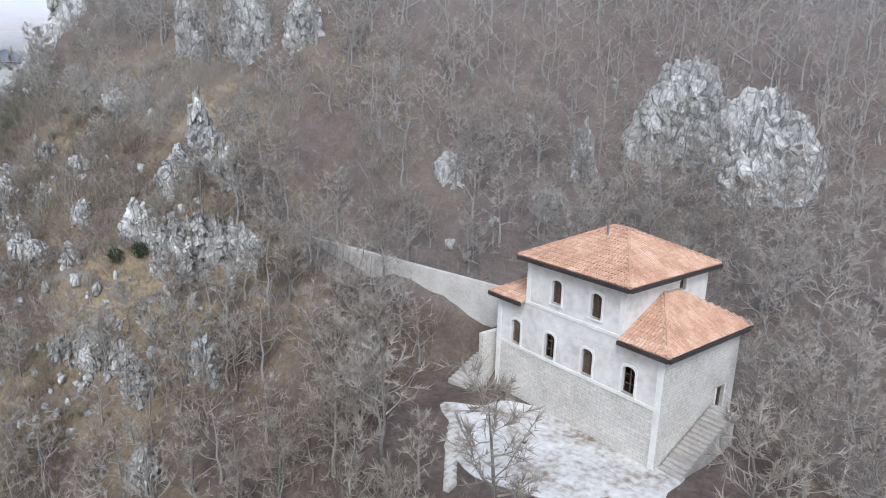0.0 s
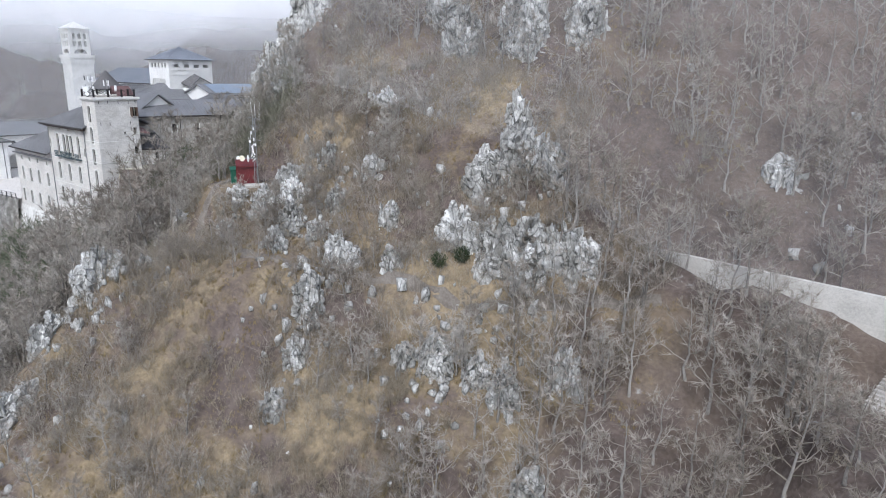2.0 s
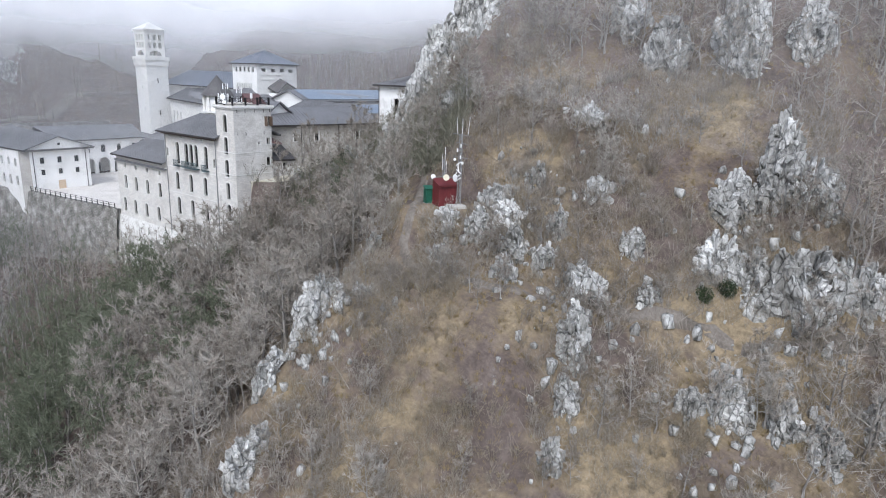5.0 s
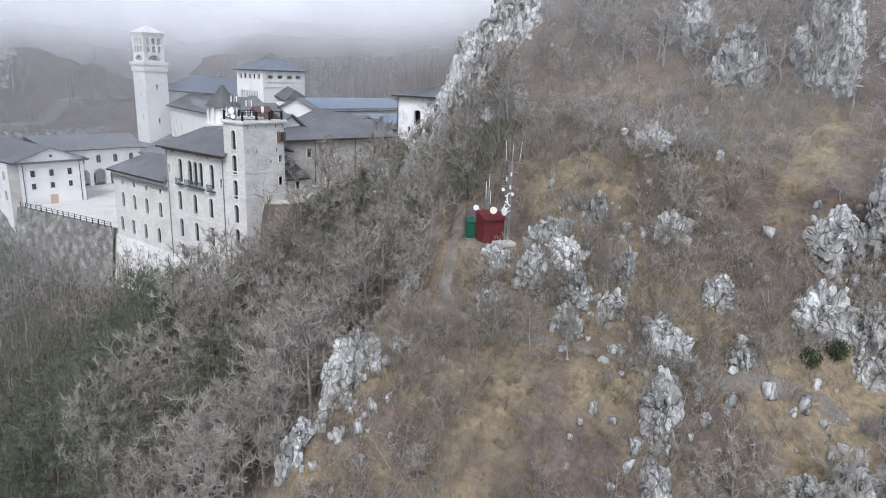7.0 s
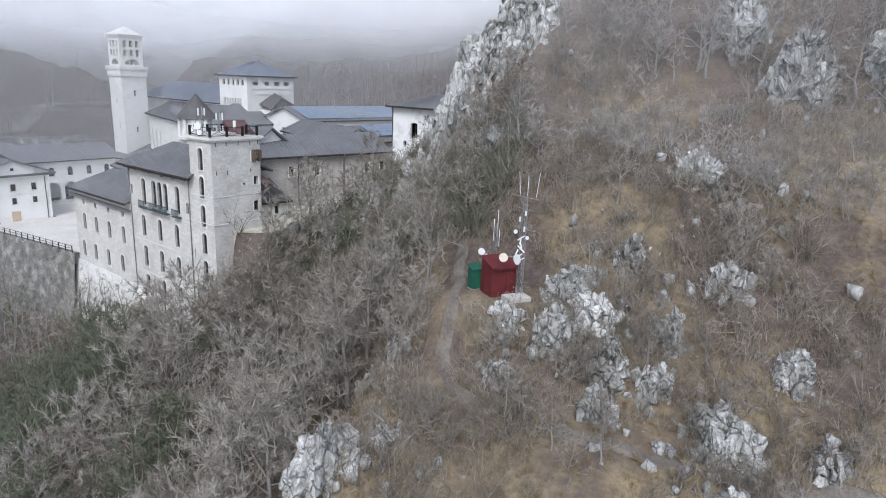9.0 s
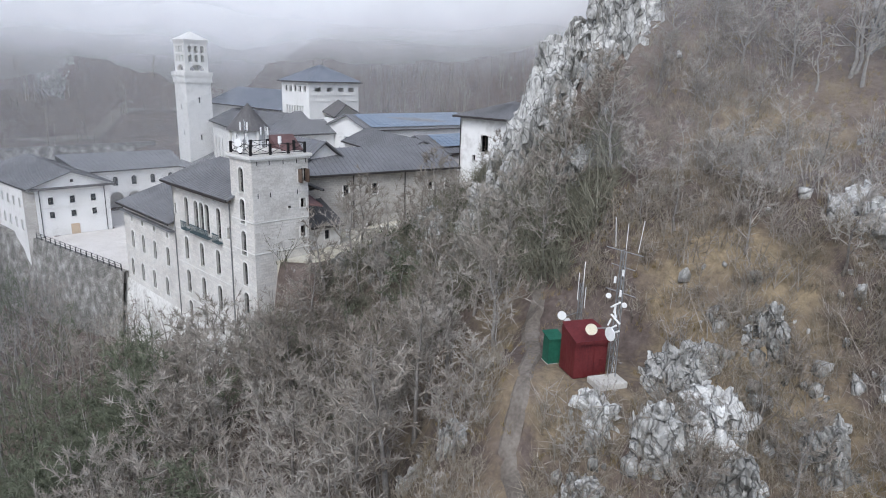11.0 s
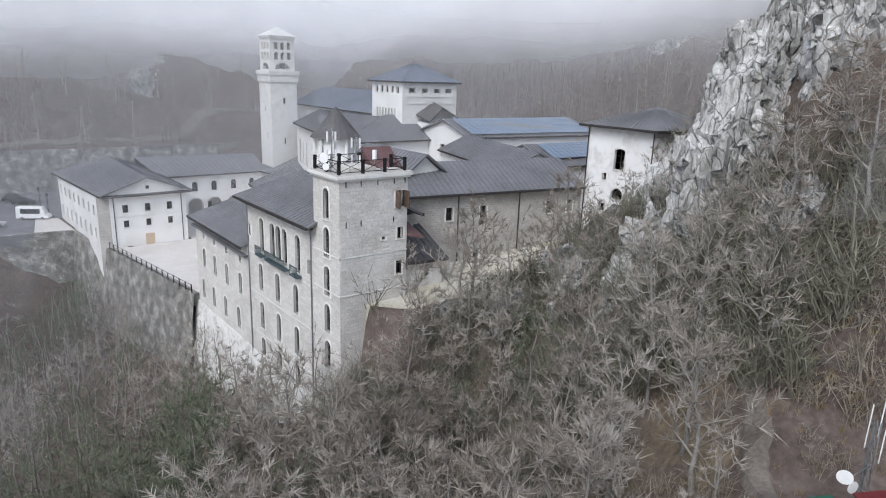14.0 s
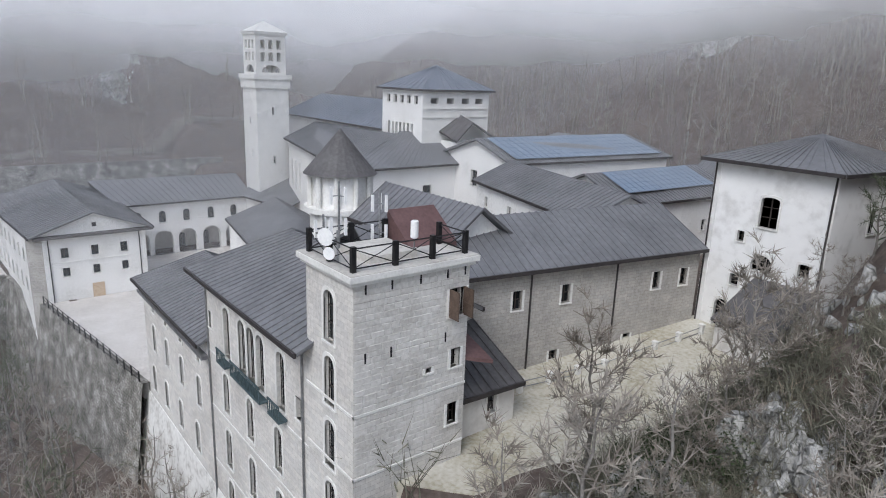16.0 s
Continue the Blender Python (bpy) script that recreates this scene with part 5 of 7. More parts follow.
        part("ridge_tiles", bm, TILE, t)
    bm = bmesh.new()
    bar(bm, (6.9, 3.6, 50.0), (6.9, 3.6, 51.6), 0.09)
    part("flue", bm, STEEL, t, "thin metal flue")
    s = thing("stone_steps", "rough stone steps beside the house wall", "steps", m=F)
    for i in range(16):
        bm = bmesh.new()
        box(bm, 14.75, 16.3, 0.4 + i * 0.36, 0.95 + i * 0.36, 36.4, 37.4 + i * 0.17)
        part("step", bm, WING_STONE, s)
    s = thing("stone_steps", "worn stone steps climbing beside the yard", "steps", m=F)
    for i in range(14):
        bm = bmesh.new()
        box(bm, -3.0, -0.9, -2.4 + i * 0.36, -1.9 + i * 0.36, 36.0, 37.3 + i * 0.2)
        part("step", bm, WING_STONE, s)
    bm = bmesh.new()
    box(bm, -1.0, -0.55, -1.0, 4.6, 36.5, 41.6)
    ob = tagged(part("stair_wall", bm, HOUSE_STONE), "rough stone wall beside the steps", "wall")
    ob.matrix_world = F
    bm = bmesh.new()
    N = 60
    ring = []
    for i in range(N):
        an = 6.28318 * i / N
        r = 1 + 0.28 * noise.noise(Vector((math.cos(an) * 2.5, math.sin(an) * 2.5, 0.4)))
        ring.append((-23.4 + 8.2 * r * math.cos(an), 35.6 + 5.2 * r * math.sin(an)))
    solid(bm, ring, 36.4, 37.27)
    tagged(part("house_yard", bm, HOUSE_GRAVEL), "pale gravel yard patched with moss before the house", "yard", kind="structure")
    bm = bmesh.new()
    prev = None
    for i in range(9):
        x, y = -29.0 + i * 0.40, 33.2 - i * 0.62
        zt = 37.5
        box(bm, x - 0.2, x + 0.2, y - 0.44, y + 0.44, zt - 6, zt + 0.04 * (i % 3))
    tagged(part("yard_edge_wall", bm, CONCRETE), "low pale wall along the yard edge", "wall", kind="structure")
    # road wall
    bm = bmesh.new()
    pts = [(-56 + i * 1.6, 49.4 - 0.10 * i * 1.6 * 1.0) for i in range(17)]
    for (ax, ay), (bx, by) in zip(pts, pts[1:]):
        solid(bm, [(ax, ay - 3.2), (bx, by - 3.2), (bx, by - 2.75), (ax, ay - 2.75)], 41.0, 44.6)
    tagged(part("road_wall", bm, CONCRETE), "grey parapet wall along the hillside road", "wall", kind="structure")
    bm = bmesh.new()
    for (ax, ay), (bx, by) in zip(pts, pts[1:]):
        solid(bm, [(ax, ay - 2.7), (bx, by - 2.7), (bx, by + 1.2), (ax, ay + 1.2)], 42.0, 42.75)
    tagged(part("road", bm, ASPHALT), "narrow hillside road behind a parapet", "road", kind="structure")


lone_house()


# ---- rocks ----
def block_mesh(seed, fine=2):
    """One angular limestone block, about two units high, with broken faces."""
    rng = random.Random(seed)
    bm = bmesh.new()
    for k in range(17):
        z = rng.uniform(-1, 1)
        w = (1 - 0.30 * max(0, z)) * rng.uniform(0.75, 1.0)
        an = rng.uniform(0, 6.283)
        bm.verts.new((w * math.cos(an), w * math.sin(an), z))
    hull = bmesh.ops.convex_hull(bm, input=list(bm.verts))
    bmesh.ops.delete(bm, geom=list({g for g in hull["geom_interior"] + hull["geom_unused"] if isinstance(g, bmesh.types.BMVert)}), context="VERTS")
    if fine:
        bmesh.ops.subdivide_edges(bm, edges=list(bm.edges), cuts=fine, use_grid_fill=True)
    bmesh.ops.triangulate(bm, faces=list(bm.faces))
    off = Vector((seed * 3.7, seed * 1.3, seed * 2.9))
    for v in bm.verts:
        q = v.co * 2.1 + off
        d, c = noise.voronoi(Vector((q.x, q.y, q.z * 0.6)))
        n = v.co.normalized()
        v.co += n * (0.20 * (noise.cell(c[0] * 5.1) - 0.5) - 0.13 * max(0, 1 - (d[1] - d[0]) * 5)) + 0.06 * Vector(noise.turbulence_vector(v.co * 3 + off, 2, False))
    return mesh_of("block", bm, LIMESTONE)


def crag_mesh(seed):
    """A larger block, split by upright fissures into ribs and ledges."""
    me = block_mesh(seed, 3)
    off = Vector((seed * 1.9, seed * 0.7, 0))
    for v in me.vertices:
        p = v.co.copy()
        q = Vector((p.x * 3.2, p.y * 3.2, p.z * 1.3)) + off
        d, c = noise.voronoi(q)
        q2 = q * 2.7
        d2, c2 = noise.voronoi(q2)
        n = Vector((p.x, p.y, p.z * 0.5)).normalized()
        v.co = p + n * (0.26 * (noise.cell(c[0] * 4.7) - 0.5) - 0.16 * max(0, 1 - (d[1] - d[0]) * 5) + 0.08 * (noise.cell(c2[0] * 3.3) - 0.5) - 0.05 * max(0, 1 - (d2[1] - d2[0]) * 4))
    return me


BLOCKS = [block_mesh(900 + k) for k in range(18)]
CRAGS = [crag_mesh(930 + k) for k in range(8)]


def rock_core(x, y, sx, sy, top, seed, turn):
    """The solid heart of an outcrop: stepped pillars with deep upright joints."""
    rng = random.Random(seed * 7 + 3)
    bm = bmesh.new()
    n = int(min(84, max(36, 15 * (sx * sy) ** 0.5)))
    rings, off = [], Vector((seed * 5.3, seed * 2.1, seed * 1.7))
    c, sn = math.cos(radians(turn)), math.sin(radians(turn))
    crest, down = 14, 14
    # the ground under the rock, sampled coarsely
    span = 1.5 * max(sx, sy)
    base = land(x, y)
    gs = [[land(x + span * (i / 2 - 1), y + span * (k / 2 - 1)) - base for k in range(5)] for i in range(5)]

    def under(u, v):
        u, v = min(3.999, max(0, (u / span + 1) * 2)), min(3.999, max(0, (v / span + 1) * 2))
        i, k = int(u), int(v)
        u, v = u - i, v - k
        return (gs[i][k] * (1 - u) + gs[i + 1][k] * u) * (1 - v) + (gs[i][k + 1] * (1 - u) + gs[i + 1][k + 1] * u) * v

    for j in range(crest + down + 1):
        ring = []
        for i in range(n):
            an = 6.2832 * i / n
            lobe = 1 + 0.30 * noise.noise(Vector((math.cos(an) * 1.3, math.sin(an) * 1.3, seed * 3.1)))
            r = min(1.0, 0.03 + 0.97 * j / crest) * lobe * (1 + 0.02 * max(0, j - crest))
            px, py = sx * 0.86 * r * math.cos(an), sy * 0.86 * r * math.sin(an)
            g = under(px * c - py * sn, px * sn + py * c)
            step = noise.cell(Vector((px * 0.9 + seed, py * 0.9, seed))) - 0.5
            rr = min(1.0, j / crest)
            z = max(top * (0.96 - 0.52 * rr ** 1.7) + step * min(1.5, 0.32 * top) * (1 - 0.3 * rr) * min(1, 4 * rr), g + 0.25)
            if j > crest:
                z = z + (g - 0.8 - z) * (j - crest) / down
            ring.append(Vector((px, py, z)))
        rings.append(ring)
    out = []
    for ring in rings:
        row = []
        for v in ring:
            q = Vector((v.x * 1.05, v.y * 1.05, v.z * 0.52)) + off
            d, cc = noise.voronoi(q)
            d2, c2 = noise.voronoi(q * 2.9)
            nn = Vector((v.x / sx, v.y / sy, 0.35)).normalized()
            a = 0.55 * (noise.cell(cc[0] * 4.3) - 0.5) - 0.32 * max(0, 1 - (d[1] - d[0]) * 6)
            b = 0.22 * (noise.cell(c2[0] * 3.7) - 0.5) - 0.14 * max(0, 1 - (d2[1] - d2[0]) * 4)
            row.append(bm.verts.new(v + nn * (a + b) * min(1.0, 0.45 + 0.14 * (sx + sy))))
        out.append(row)
    for p, q in zip(out, out[1:]):
        for i in range(n):
            k = (i + 1) % n
            bm.faces.new((p[i], q[i], q[k], p[k]))
    bm.faces.new(out[0][::-1])
    bmesh.ops.recalc_face_normals(bm, faces=list(bm.faces))
    return bm


def outcrop(x, y, sx, sy, sz, dz, seed, sub=5, cell=1.3, tilt=(0, 0, 0), label="pale fissured limestone outcrop on the hillside"):
    """Upright blocks leaning together, tallest in the middle."""
    rng = random.Random(seed)
    t = thing("rock_outcrop", label, "rock", "limestone outcrops", m=Matrix.Translation((x, y, land(x, y))) @ Matrix.Rotation(radians(tilt[2]), 4, "Z"))
    lean_x, lean_y, turn = rng.uniform(-8, 8) + tilt[1], rng.uniform(-10, 4), rng.uniform(0, 90)
    n = int(7 + 2.2 * (sx * sy) ** 0.5 * (2 if sub > 5 else 1.2))
    top = dz + sz
    part("rock_face", rock_core(x, y, sx, sy, top, seed, tilt[2]), LIMESTONE, t)
    n = int(n * 0.8)
    for k in range(n):
        f = (k + 0.5) / n
        r, an = f ** 0.6, k * 2.4 + rng.uniform(-0.5, 0.5)
        px, py = sx * 0.85 * r * math.cos(an), sy * 0.85 * r * math.sin(an)
        peak = top * (1 - 0.56 * r ** 1.5) * rng.uniform(0.7, 1.02)
        g = land(x + px, y + py) - land(x, y)
        peak = max(peak, g + rng.uniform(0.4, 1.4) * (0.5 + 0.12 * sz))
        w = (0.17 + 0.20 * rng.random()) * (sx * sy) ** 0.5 * (1.1 - 0.3 * r)
        floor = min(g, 0) - 0.3
        z = peak
        while z > floor and z > peak - 6:
            hz = w * rng.uniform(1.0, 1.9)
            m = Matrix.Translation((px + rng.uniform(-0.2, 0.2) * w, py + rng.uniform(-0.2, 0.2) * w, z - hz)) @ pose(0, 0, 0, lean_y + rng.uniform(-7, 7), lean_x + rng.uniform(-7, 7), turn + rng.choice((0, 90, 180, 270)) + rng.uniform(-14, 14)) @ Matrix.Diagonal((w * rng.uniform(0.75, 1.25), w * rng.uniform(0.6, 1.1), hz, 1))
            part("block", CRAGS[rng.randrange(8)] if w > 1.1 else BLOCKS[rng.randrange(18)], None, t, "", m)
            z -= hz * 1.45
            w *= 1.06
    return t


PIN = "white limestone pinnacle rising from dry grass"
outcrop(-66.2, 41.2, 2.2, 1.8, 6.8, 1.5, 1, 6, 1.0, (0, 4, 10), PIN)
outcrop(-69.4, 40.6, 2.9, 2.0, 3.8, 0.6, 2, 5, 1.0)
outcrop(-63.4, 41.6, 2.4, 2.0, 4.2, 0.4, 3, 5, 1.0)
outcrop(-61.6, 36.6, 4.2, 2.4, 4.2, 0.2, 4, 6, 1.4, (0, 0, 22))
outcrop(-57.4, 38.8, 2.6, 2.0, 3.4, 0.2, 88, 5, 1.2, (0, 0, 25))
outcrop(-69.2, 35.6, 2.4, 1.8, 3.6, 0.3, 5, 5, 1.0)
outcrop(-65.8, 36.0, 1.6, 1.5, 2.6, 0.2, 6, 5, 0.9)
outcrop(-76.2, 22.6, 1.7, 1.5, 4.0, 0.6, 7, 6, 0.9, (0, 0, 0), "white limestone pillar on the spur")
outcrop(-75.2, 20.0, 1.6, 1.4, 2.2, 0.3, 89, 5, 0.9)
outcrop(-74.6, 16.8, 1.3, 1.2, 1.8, 0.2, 90, 5, 0.9)
outcrop(-64.2, 27.0, 2.4, 1.7, 3.0, 0.3, 9, 6, 1.1)
outcrop(-60.4, 27.6, 1.7, 1.5, 2.6, 0.3, 91, 5, 1.1)
outcrop(-67.0, 25.6, 1.4, 1.3, 2.0, 0.0, 10, 5, 1.0)
outcrop(-54.2, 31.6, 1.9, 1.6, 3.6, 0.4, 11, 5, 1.1)
outcrop(-57.4, 27.2, 1.8, 1.5, 2.8, 0.2, 12, 5, 1.0)
outcrop(-78.6, 28.6, 3.0, 1.9, 3.0, 0.8, 13, 6, 0.9)
outcrop(-92.2, 33.0, 2.4, 2.0, 2.0, 0.6, 14, 6, 0.8, (0, 0, 20), "white limestone crag beside the transmitter hut")
outcrop(-89.2, 31.4, 2.2, 1.8, 2.2, 0.4, 15, 6, 0.8, (0, 0, -15))
outcrop(-91.2, 28.8, 2.2, 1.5, 2.2, 0.2, 16, 5, 0.8)
outcrop(-87.0, 29.2, 1.8, 1.7, 2.9, 0.2, 17, 5, 0.8)
outcrop(-94.3, 27.6, 1.5, 1.3, 1.7, 0.2, 18, 5, 0.7)
outcrop(-84.2, 33.2, 1.5, 1.2, 2.2, 0.3, 19, 5, 0.8)
outcrop(-86.0, 26.2, 1.5, 1.3, 2.2, 0.2, 81, 5, 0.8)
outcrop(-83.8, 30.2, 1.5, 1.2, 2.2, 0.3, 82, 5, 0.8)
outcrop(-81.6, 36.4, 1.7, 1.3, 2.0, 0.3, 83, 5, 0.8)
outcrop(-89.0, 36.2, 1.6, 1.3, 2.0, 0.3, 84, 5, 0.8)
outcrop(-76.5, 33.6, 1.5, 1.2, 1.9, 0.2, 85, 5, 0.8)
outcrop(-73.2, 30.4, 1.4, 1.2, 1.8, 0.2, 86, 5, 0.8)
outcrop(-93.0, 25.0, 1.3, 1.1, 1.6, 0.2, 87, 5, 0.8)
outcrop(-96.8, 17.4, 2.0, 2.4, 1.9, 0.2, 20, 5, 1.0, (0, 0, 0), "long pale rock rib along the spur's crest")
outcrop(-97.6, 13.2, 2.0, 3.4, 3.0, 0.4, 21, 6, 1.0, (0, 0, 5), "long pale rock rib along the spur's crest")
outcrop(-98.0, 8.4, 1.4, 2.4, 1.8, 0.3, 22, 5, 1.0)
outcrop(-95.6, 3.2, 1.6, 3.2, 2.2, 0.2, 23, 5, 1.1, (0, 0, 15))
outcrop(-93.2, -3.2, 1.6, 3.5, 2.0, 0.2, 24, 5, 1.1, (0, 0, 20))
outcrop(-90.4, -9.6, 1.5, 3.4, 2.0, 0.2, 25, 5, 1.1, (0, 0, 22))
outcrop(-87.0, 44.0, 2.4, 1.8, 2.0, 0.4, 28, 5, 0.9)
outcrop(-75.0, 54.8, 3.4, 2.8, 8.6, 1.0, 30, 6, 2.2, (0, 0, -10), "tall grey limestone cliff on the upper slope")
outcrop(-68.6, 58.4, 2.6, 2.4, 4.6, 0.5, 31, 6, 1.8)
outcrop(-82.6, 53.0, 3.2, 2.2, 4.2, 0.6, 32, 5, 1.3)
outcrop(-89.0, 57.0, 3.0, 2.4, 4.0, 0.5, 33, 5, 1.3)
CRAG = "high white limestone crag with ledges of dry scrub"
outcrop(-114.2, 47.8, 3.6, 4.2, 6.2, 1.6, 34, 6, 1.25, (0, -6, 25), CRAG)
outcrop(-116.4, 54.5, 4.2, 5.0, 7.2, 1.4, 35, 6, 1.4, (0, -6, 15), CRAG)
outcrop(-113.4, 62.0, 5.4, 5.6, 8.4, 1.2, 36, 6, 1.5, (0, -4, 5), CRAG)
outcrop(-108.8, 52.0, 3.8, 3.6, 5.0, 1.2, 37, 6, 1.3, (0, 0, 40), CRAG)
outcrop(-118.6, 46.0, 2.4, 2.4, 3.4, 0.4, 38, 5, 1.0)
outcrop(-120.0, 50.8, 2.6, 2.6, 4.4, 0.6, 39, 5, 1.1)
outcrop(-121.0, 57.5, 2.6, 3.0, 3.6, 0.3, 40, 5, 1.1)
outcrop(-118.6, 61.0, 3.6, 4.0, 6.4, 1.0, 92, 6, 1.3, (0, -4, 10), CRAG)
outcrop(-108.0, 44.0, 2.2, 2.0, 3.0, 0.3, 48, 5, 1.0)
outcrop(-127.2, 40.6, 2.0, 2.4, 1.5, 0.3, 41, 5, 0.9, (0, 0, 0), "grey limestone knoll grown over with scrub below the yard")
outcrop(-130.0, 37.2, 1.5, 1.5, 1.3, 0.2, 42, 5, 0.8)
outcrop(-124.6, 44.2, 2.2, 2.2, 1.9, 0.3, 43, 5, 0.9)
outcrop(-118.6, 44.2, 2.2, 2.2, 2.6, 0.4, 71, 5, 1.0)
outcrop(-117.6, 41.4, 1.8, 1.8, 2.4, 0.4, 73, 5, 1.0)
outcrop(-122.8, 43.6, 1.6, 1.6, 1.8, 0.3, 74, 5, 1.0)
outcrop(-26.0, 71.8, 5.6, 4.2, 9.5, 0.5, 44, 6, 1.9, (0, 0, 15), "grey limestone cliff among bare trees")
outcrop(-18.0, 69.5, 5.6, 4.2, 8.0, 0.5, 45, 6, 1.8, (0, 0, -10), "grey limestone cliff among bare trees")
outcrop(-33.6, 63.8, 1.6, 1.6, 5.0, 0.6, 46, 5, 1.2)
outcrop(-45.0, 56.5, 2.0, 1.8, 3.0, 0.2, 49, 5, 1.1)
outcrop(-34.5, 57.0, 1.8, 1.6, 2.8, 0.2, 50, 5, 1.1)
outcrop(-52.6, 24.5, 1.5, 1.4, 3.0, 0.1, 52, 5, 0.9)
outcrop(-101.6, 24.2, 1.1, 1.1, 1.6, 0.0, 53, 5, 0.7)
outcrop(-103.6, 22.6, 0.9, 1.2, 1.4, 0.0, 54, 5, 0.7)
for k, (bx, by) in enumerate(((-312, 60), (-200, 168), (-128, 150))):
    outcrop(bx, by, 7, 6, 6, -2.0, 60 + k, 5, 2.4, (0, 0, 0), "pale rock patch on the far wooded slope")


# ---- raw triangle building for plants ----
class Tris:
    """Vertices and triangles gathered in lists and handed over at once."""

    def __init__(self):
        self.v, self.f, self.n = [], [], 0

    def add(self, v, f):
        self.v.append(v)
        self.f.append(f + self.n)
        self.n += len(v)

    def arrays(self):
        return np.concatenate(self.v), np.concatenate(self.f)

    def mesh(self, name, mat):
        v, f = self.arrays()
        me = bpy.data.meshes.new(name)
        me.vertices.add(len(v))
        me.vertices.foreach_set("co", v.astype(np.float32).ravel())
        me.loops.add(len(f) * 3)
        me.loops.foreach_set("vertex_index", f.astype(np.int32).ravel())
        me.polygons.add(len(f))
        me.polygons.foreach_set("loop_start", np.arange(0, len(f) * 3, 3, dtype=np.int32))
        me.update(calc_edges=True)
        me.materials.append(mat)
        return me


def limb(tr, pts, radii, sides):
    """A bent tapering limb."""
    pts = [np.array(p, float) for p in pts]
    rings = []
    for i, p in enumerate(pts):
        d = pts[min(i + 1, len(pts) - 1)] - pts[max(i - 1, 0)]
        d /= np.linalg.norm(d) + 1e-9
        s = np.cross(d, (0.31, 0.77, 0.2))
        s /= np.linalg.norm(s) + 1e-9
        t = np.cross(d, s)
        an = np.arange(sides) * 2 * math.pi / sides
        rings.append(p + radii[i] * (np.cos(an)[:, None] * s + np.sin(an)[:, None] * t))
    v = np.concatenate(rings)
    f = []
    for i in range(len(pts) - 1):
        for k in range(sides):
            a, b = i * sides + k, i * sides + (k + 1) % sides
            f += [(a, b, b + sides), (a, b + sides, a + sides)]
    tr.add(v, np.array(f))


def bare_tree(seed, h, limbs, subs, twigs, width=1.0):
    """Trunk and crown of a leafless tree of height h."""
    rng = np.random.RandomState(seed)
    trunk, crown = Tris(), Tris()
    lean = rng.normal(0, 0.05, 2) * h
    n = 6
    line = [np.array((lean[0] * (i / n) ** 1.5 + rng.normal(0, 0.012) * h * (i > 0), lean[1] * (i / n) ** 1.5 + rng.normal(0, 0.012) * h * (i > 0), h * 0.93 * i / n)) for i in range(n + 1)]
    r0 = 0.013 * h + 0.03
    limb(trunk, line, [r0 * (1.25 if i == 0 else 1 - 0.88 * i / n) for i in range(n + 1)], 6)
    tw_v, tw_f = [], []
    for k in range(limbs):
        f = 0.22 + 0.74 * (k + rng.uniform(0, 1)) / limbs
        i = min(int(f * n), n - 1)
        base = line[i] + (line[i + 1] - line[i]) * (f * n - i)
        an = k * 2.4 + rng.uniform(-0.5, 0.5)
        L = h * (0.44 - 0.30 * f) * rng.uniform(0.75, 1.25) * width
        out = np.array((math.cos(an), math.sin(an), 0))
        up = rng.uniform(0.55, 1.1)
        P = [base]
        for s in range(3):
            P.append(P[-1] + (out * (1 - 0.12 * s) + np.array((0, 0, up * (0.7 + 0.3 * s))) + rng.normal(0, 0.16, 3)) * L / 3.4)
        rb = r0 * (1 - f) * 0.55 + 0.012
        limb(crown, P, [rb, rb * 0.7, rb * 0.45, 0.008], 3)
        for m in range(subs):
            g = 0.25 + 0.75 * (m + rng.uniform(0, 1)) / subs
            j = min(int(g * 3), 2)
            b = P[j] + (P[j + 1] - P[j]) * (g * 3 - j)
            d = out * 0.5 + rng.normal(0, 0.6, 3) + np.array((0, 0, 0.55))
            d /= np.linalg.norm(d)
            l2 = L * rng.uniform(0.28, 0.5)
            e = b + d * l2
            limb(crown, [b, e], [rb * 0.42 + 0.006, 0.006], 3)
            for q in range(twigs):
                c = b + (e - b) * rng.uniform(0.15, 1.0)
                d2 = d * 0.7 + rng.normal(0, 0.55, 3) + np.array((0, 0, 0.3))
                d2 /= np.linalg.norm(d2)
                l3 = rng.uniform(0.35, 0.8) * (0.4 + 0.075 * h)
                sd = np.cross(d2, rng.normal(0, 1, 3))
                sd /= np.linalg.norm(sd) + 1e-9
                w = 0.019 + 0.0012 * h
                s0 = len(tw_v)
                tw_v += [c - sd * w, c + sd * w, c + d2 * l3]
                tw_f.append((s0, s0 + 1, s0 + 2))
    crown.add(np.array(tw_v), np.array(tw_f))
    return trunk, crown


def shrub_tris(seed, h, stems, twigs):
    rng = np.random.RandomState(seed)
    v, f = [], []
    for k in range(stems):
        an, sp = rng.uniform(0, 6.283), rng.uniform(0.1, 0.75)
        b = np.array((rng.normal(0, 0.12 * h), rng.normal(0, 0.12 * h), -0.1))
        e = b + np.array((math.cos(an) * sp, math.sin(an) * sp, 1)) * h * rng.uniform(0.5, 1)
        for q in range(twigs + 1):
            if q == 0:
                c, t = b, e
            else:
                c = b + (e - b) * rng.uniform(0.25, 0.9)
                t = c + (np.array((math.cos(an), math.sin(an), 1.0)) * 0.4 + rng.normal(0, 0.5, 3)) * h * 0.35
            sd = np.cross(t - c, rng.normal(0, 1, 3))
            sd = sd / (np.linalg.norm(sd) + 1e-9) * (0.016 if q == 0 else 0.011) * (0.6 + 0.4 * h)
            s = len(v)
            v += [c - sd, c + sd, t]
            f.append((s, s + 1, s + 2))
    return np.array(v), np.array(f)


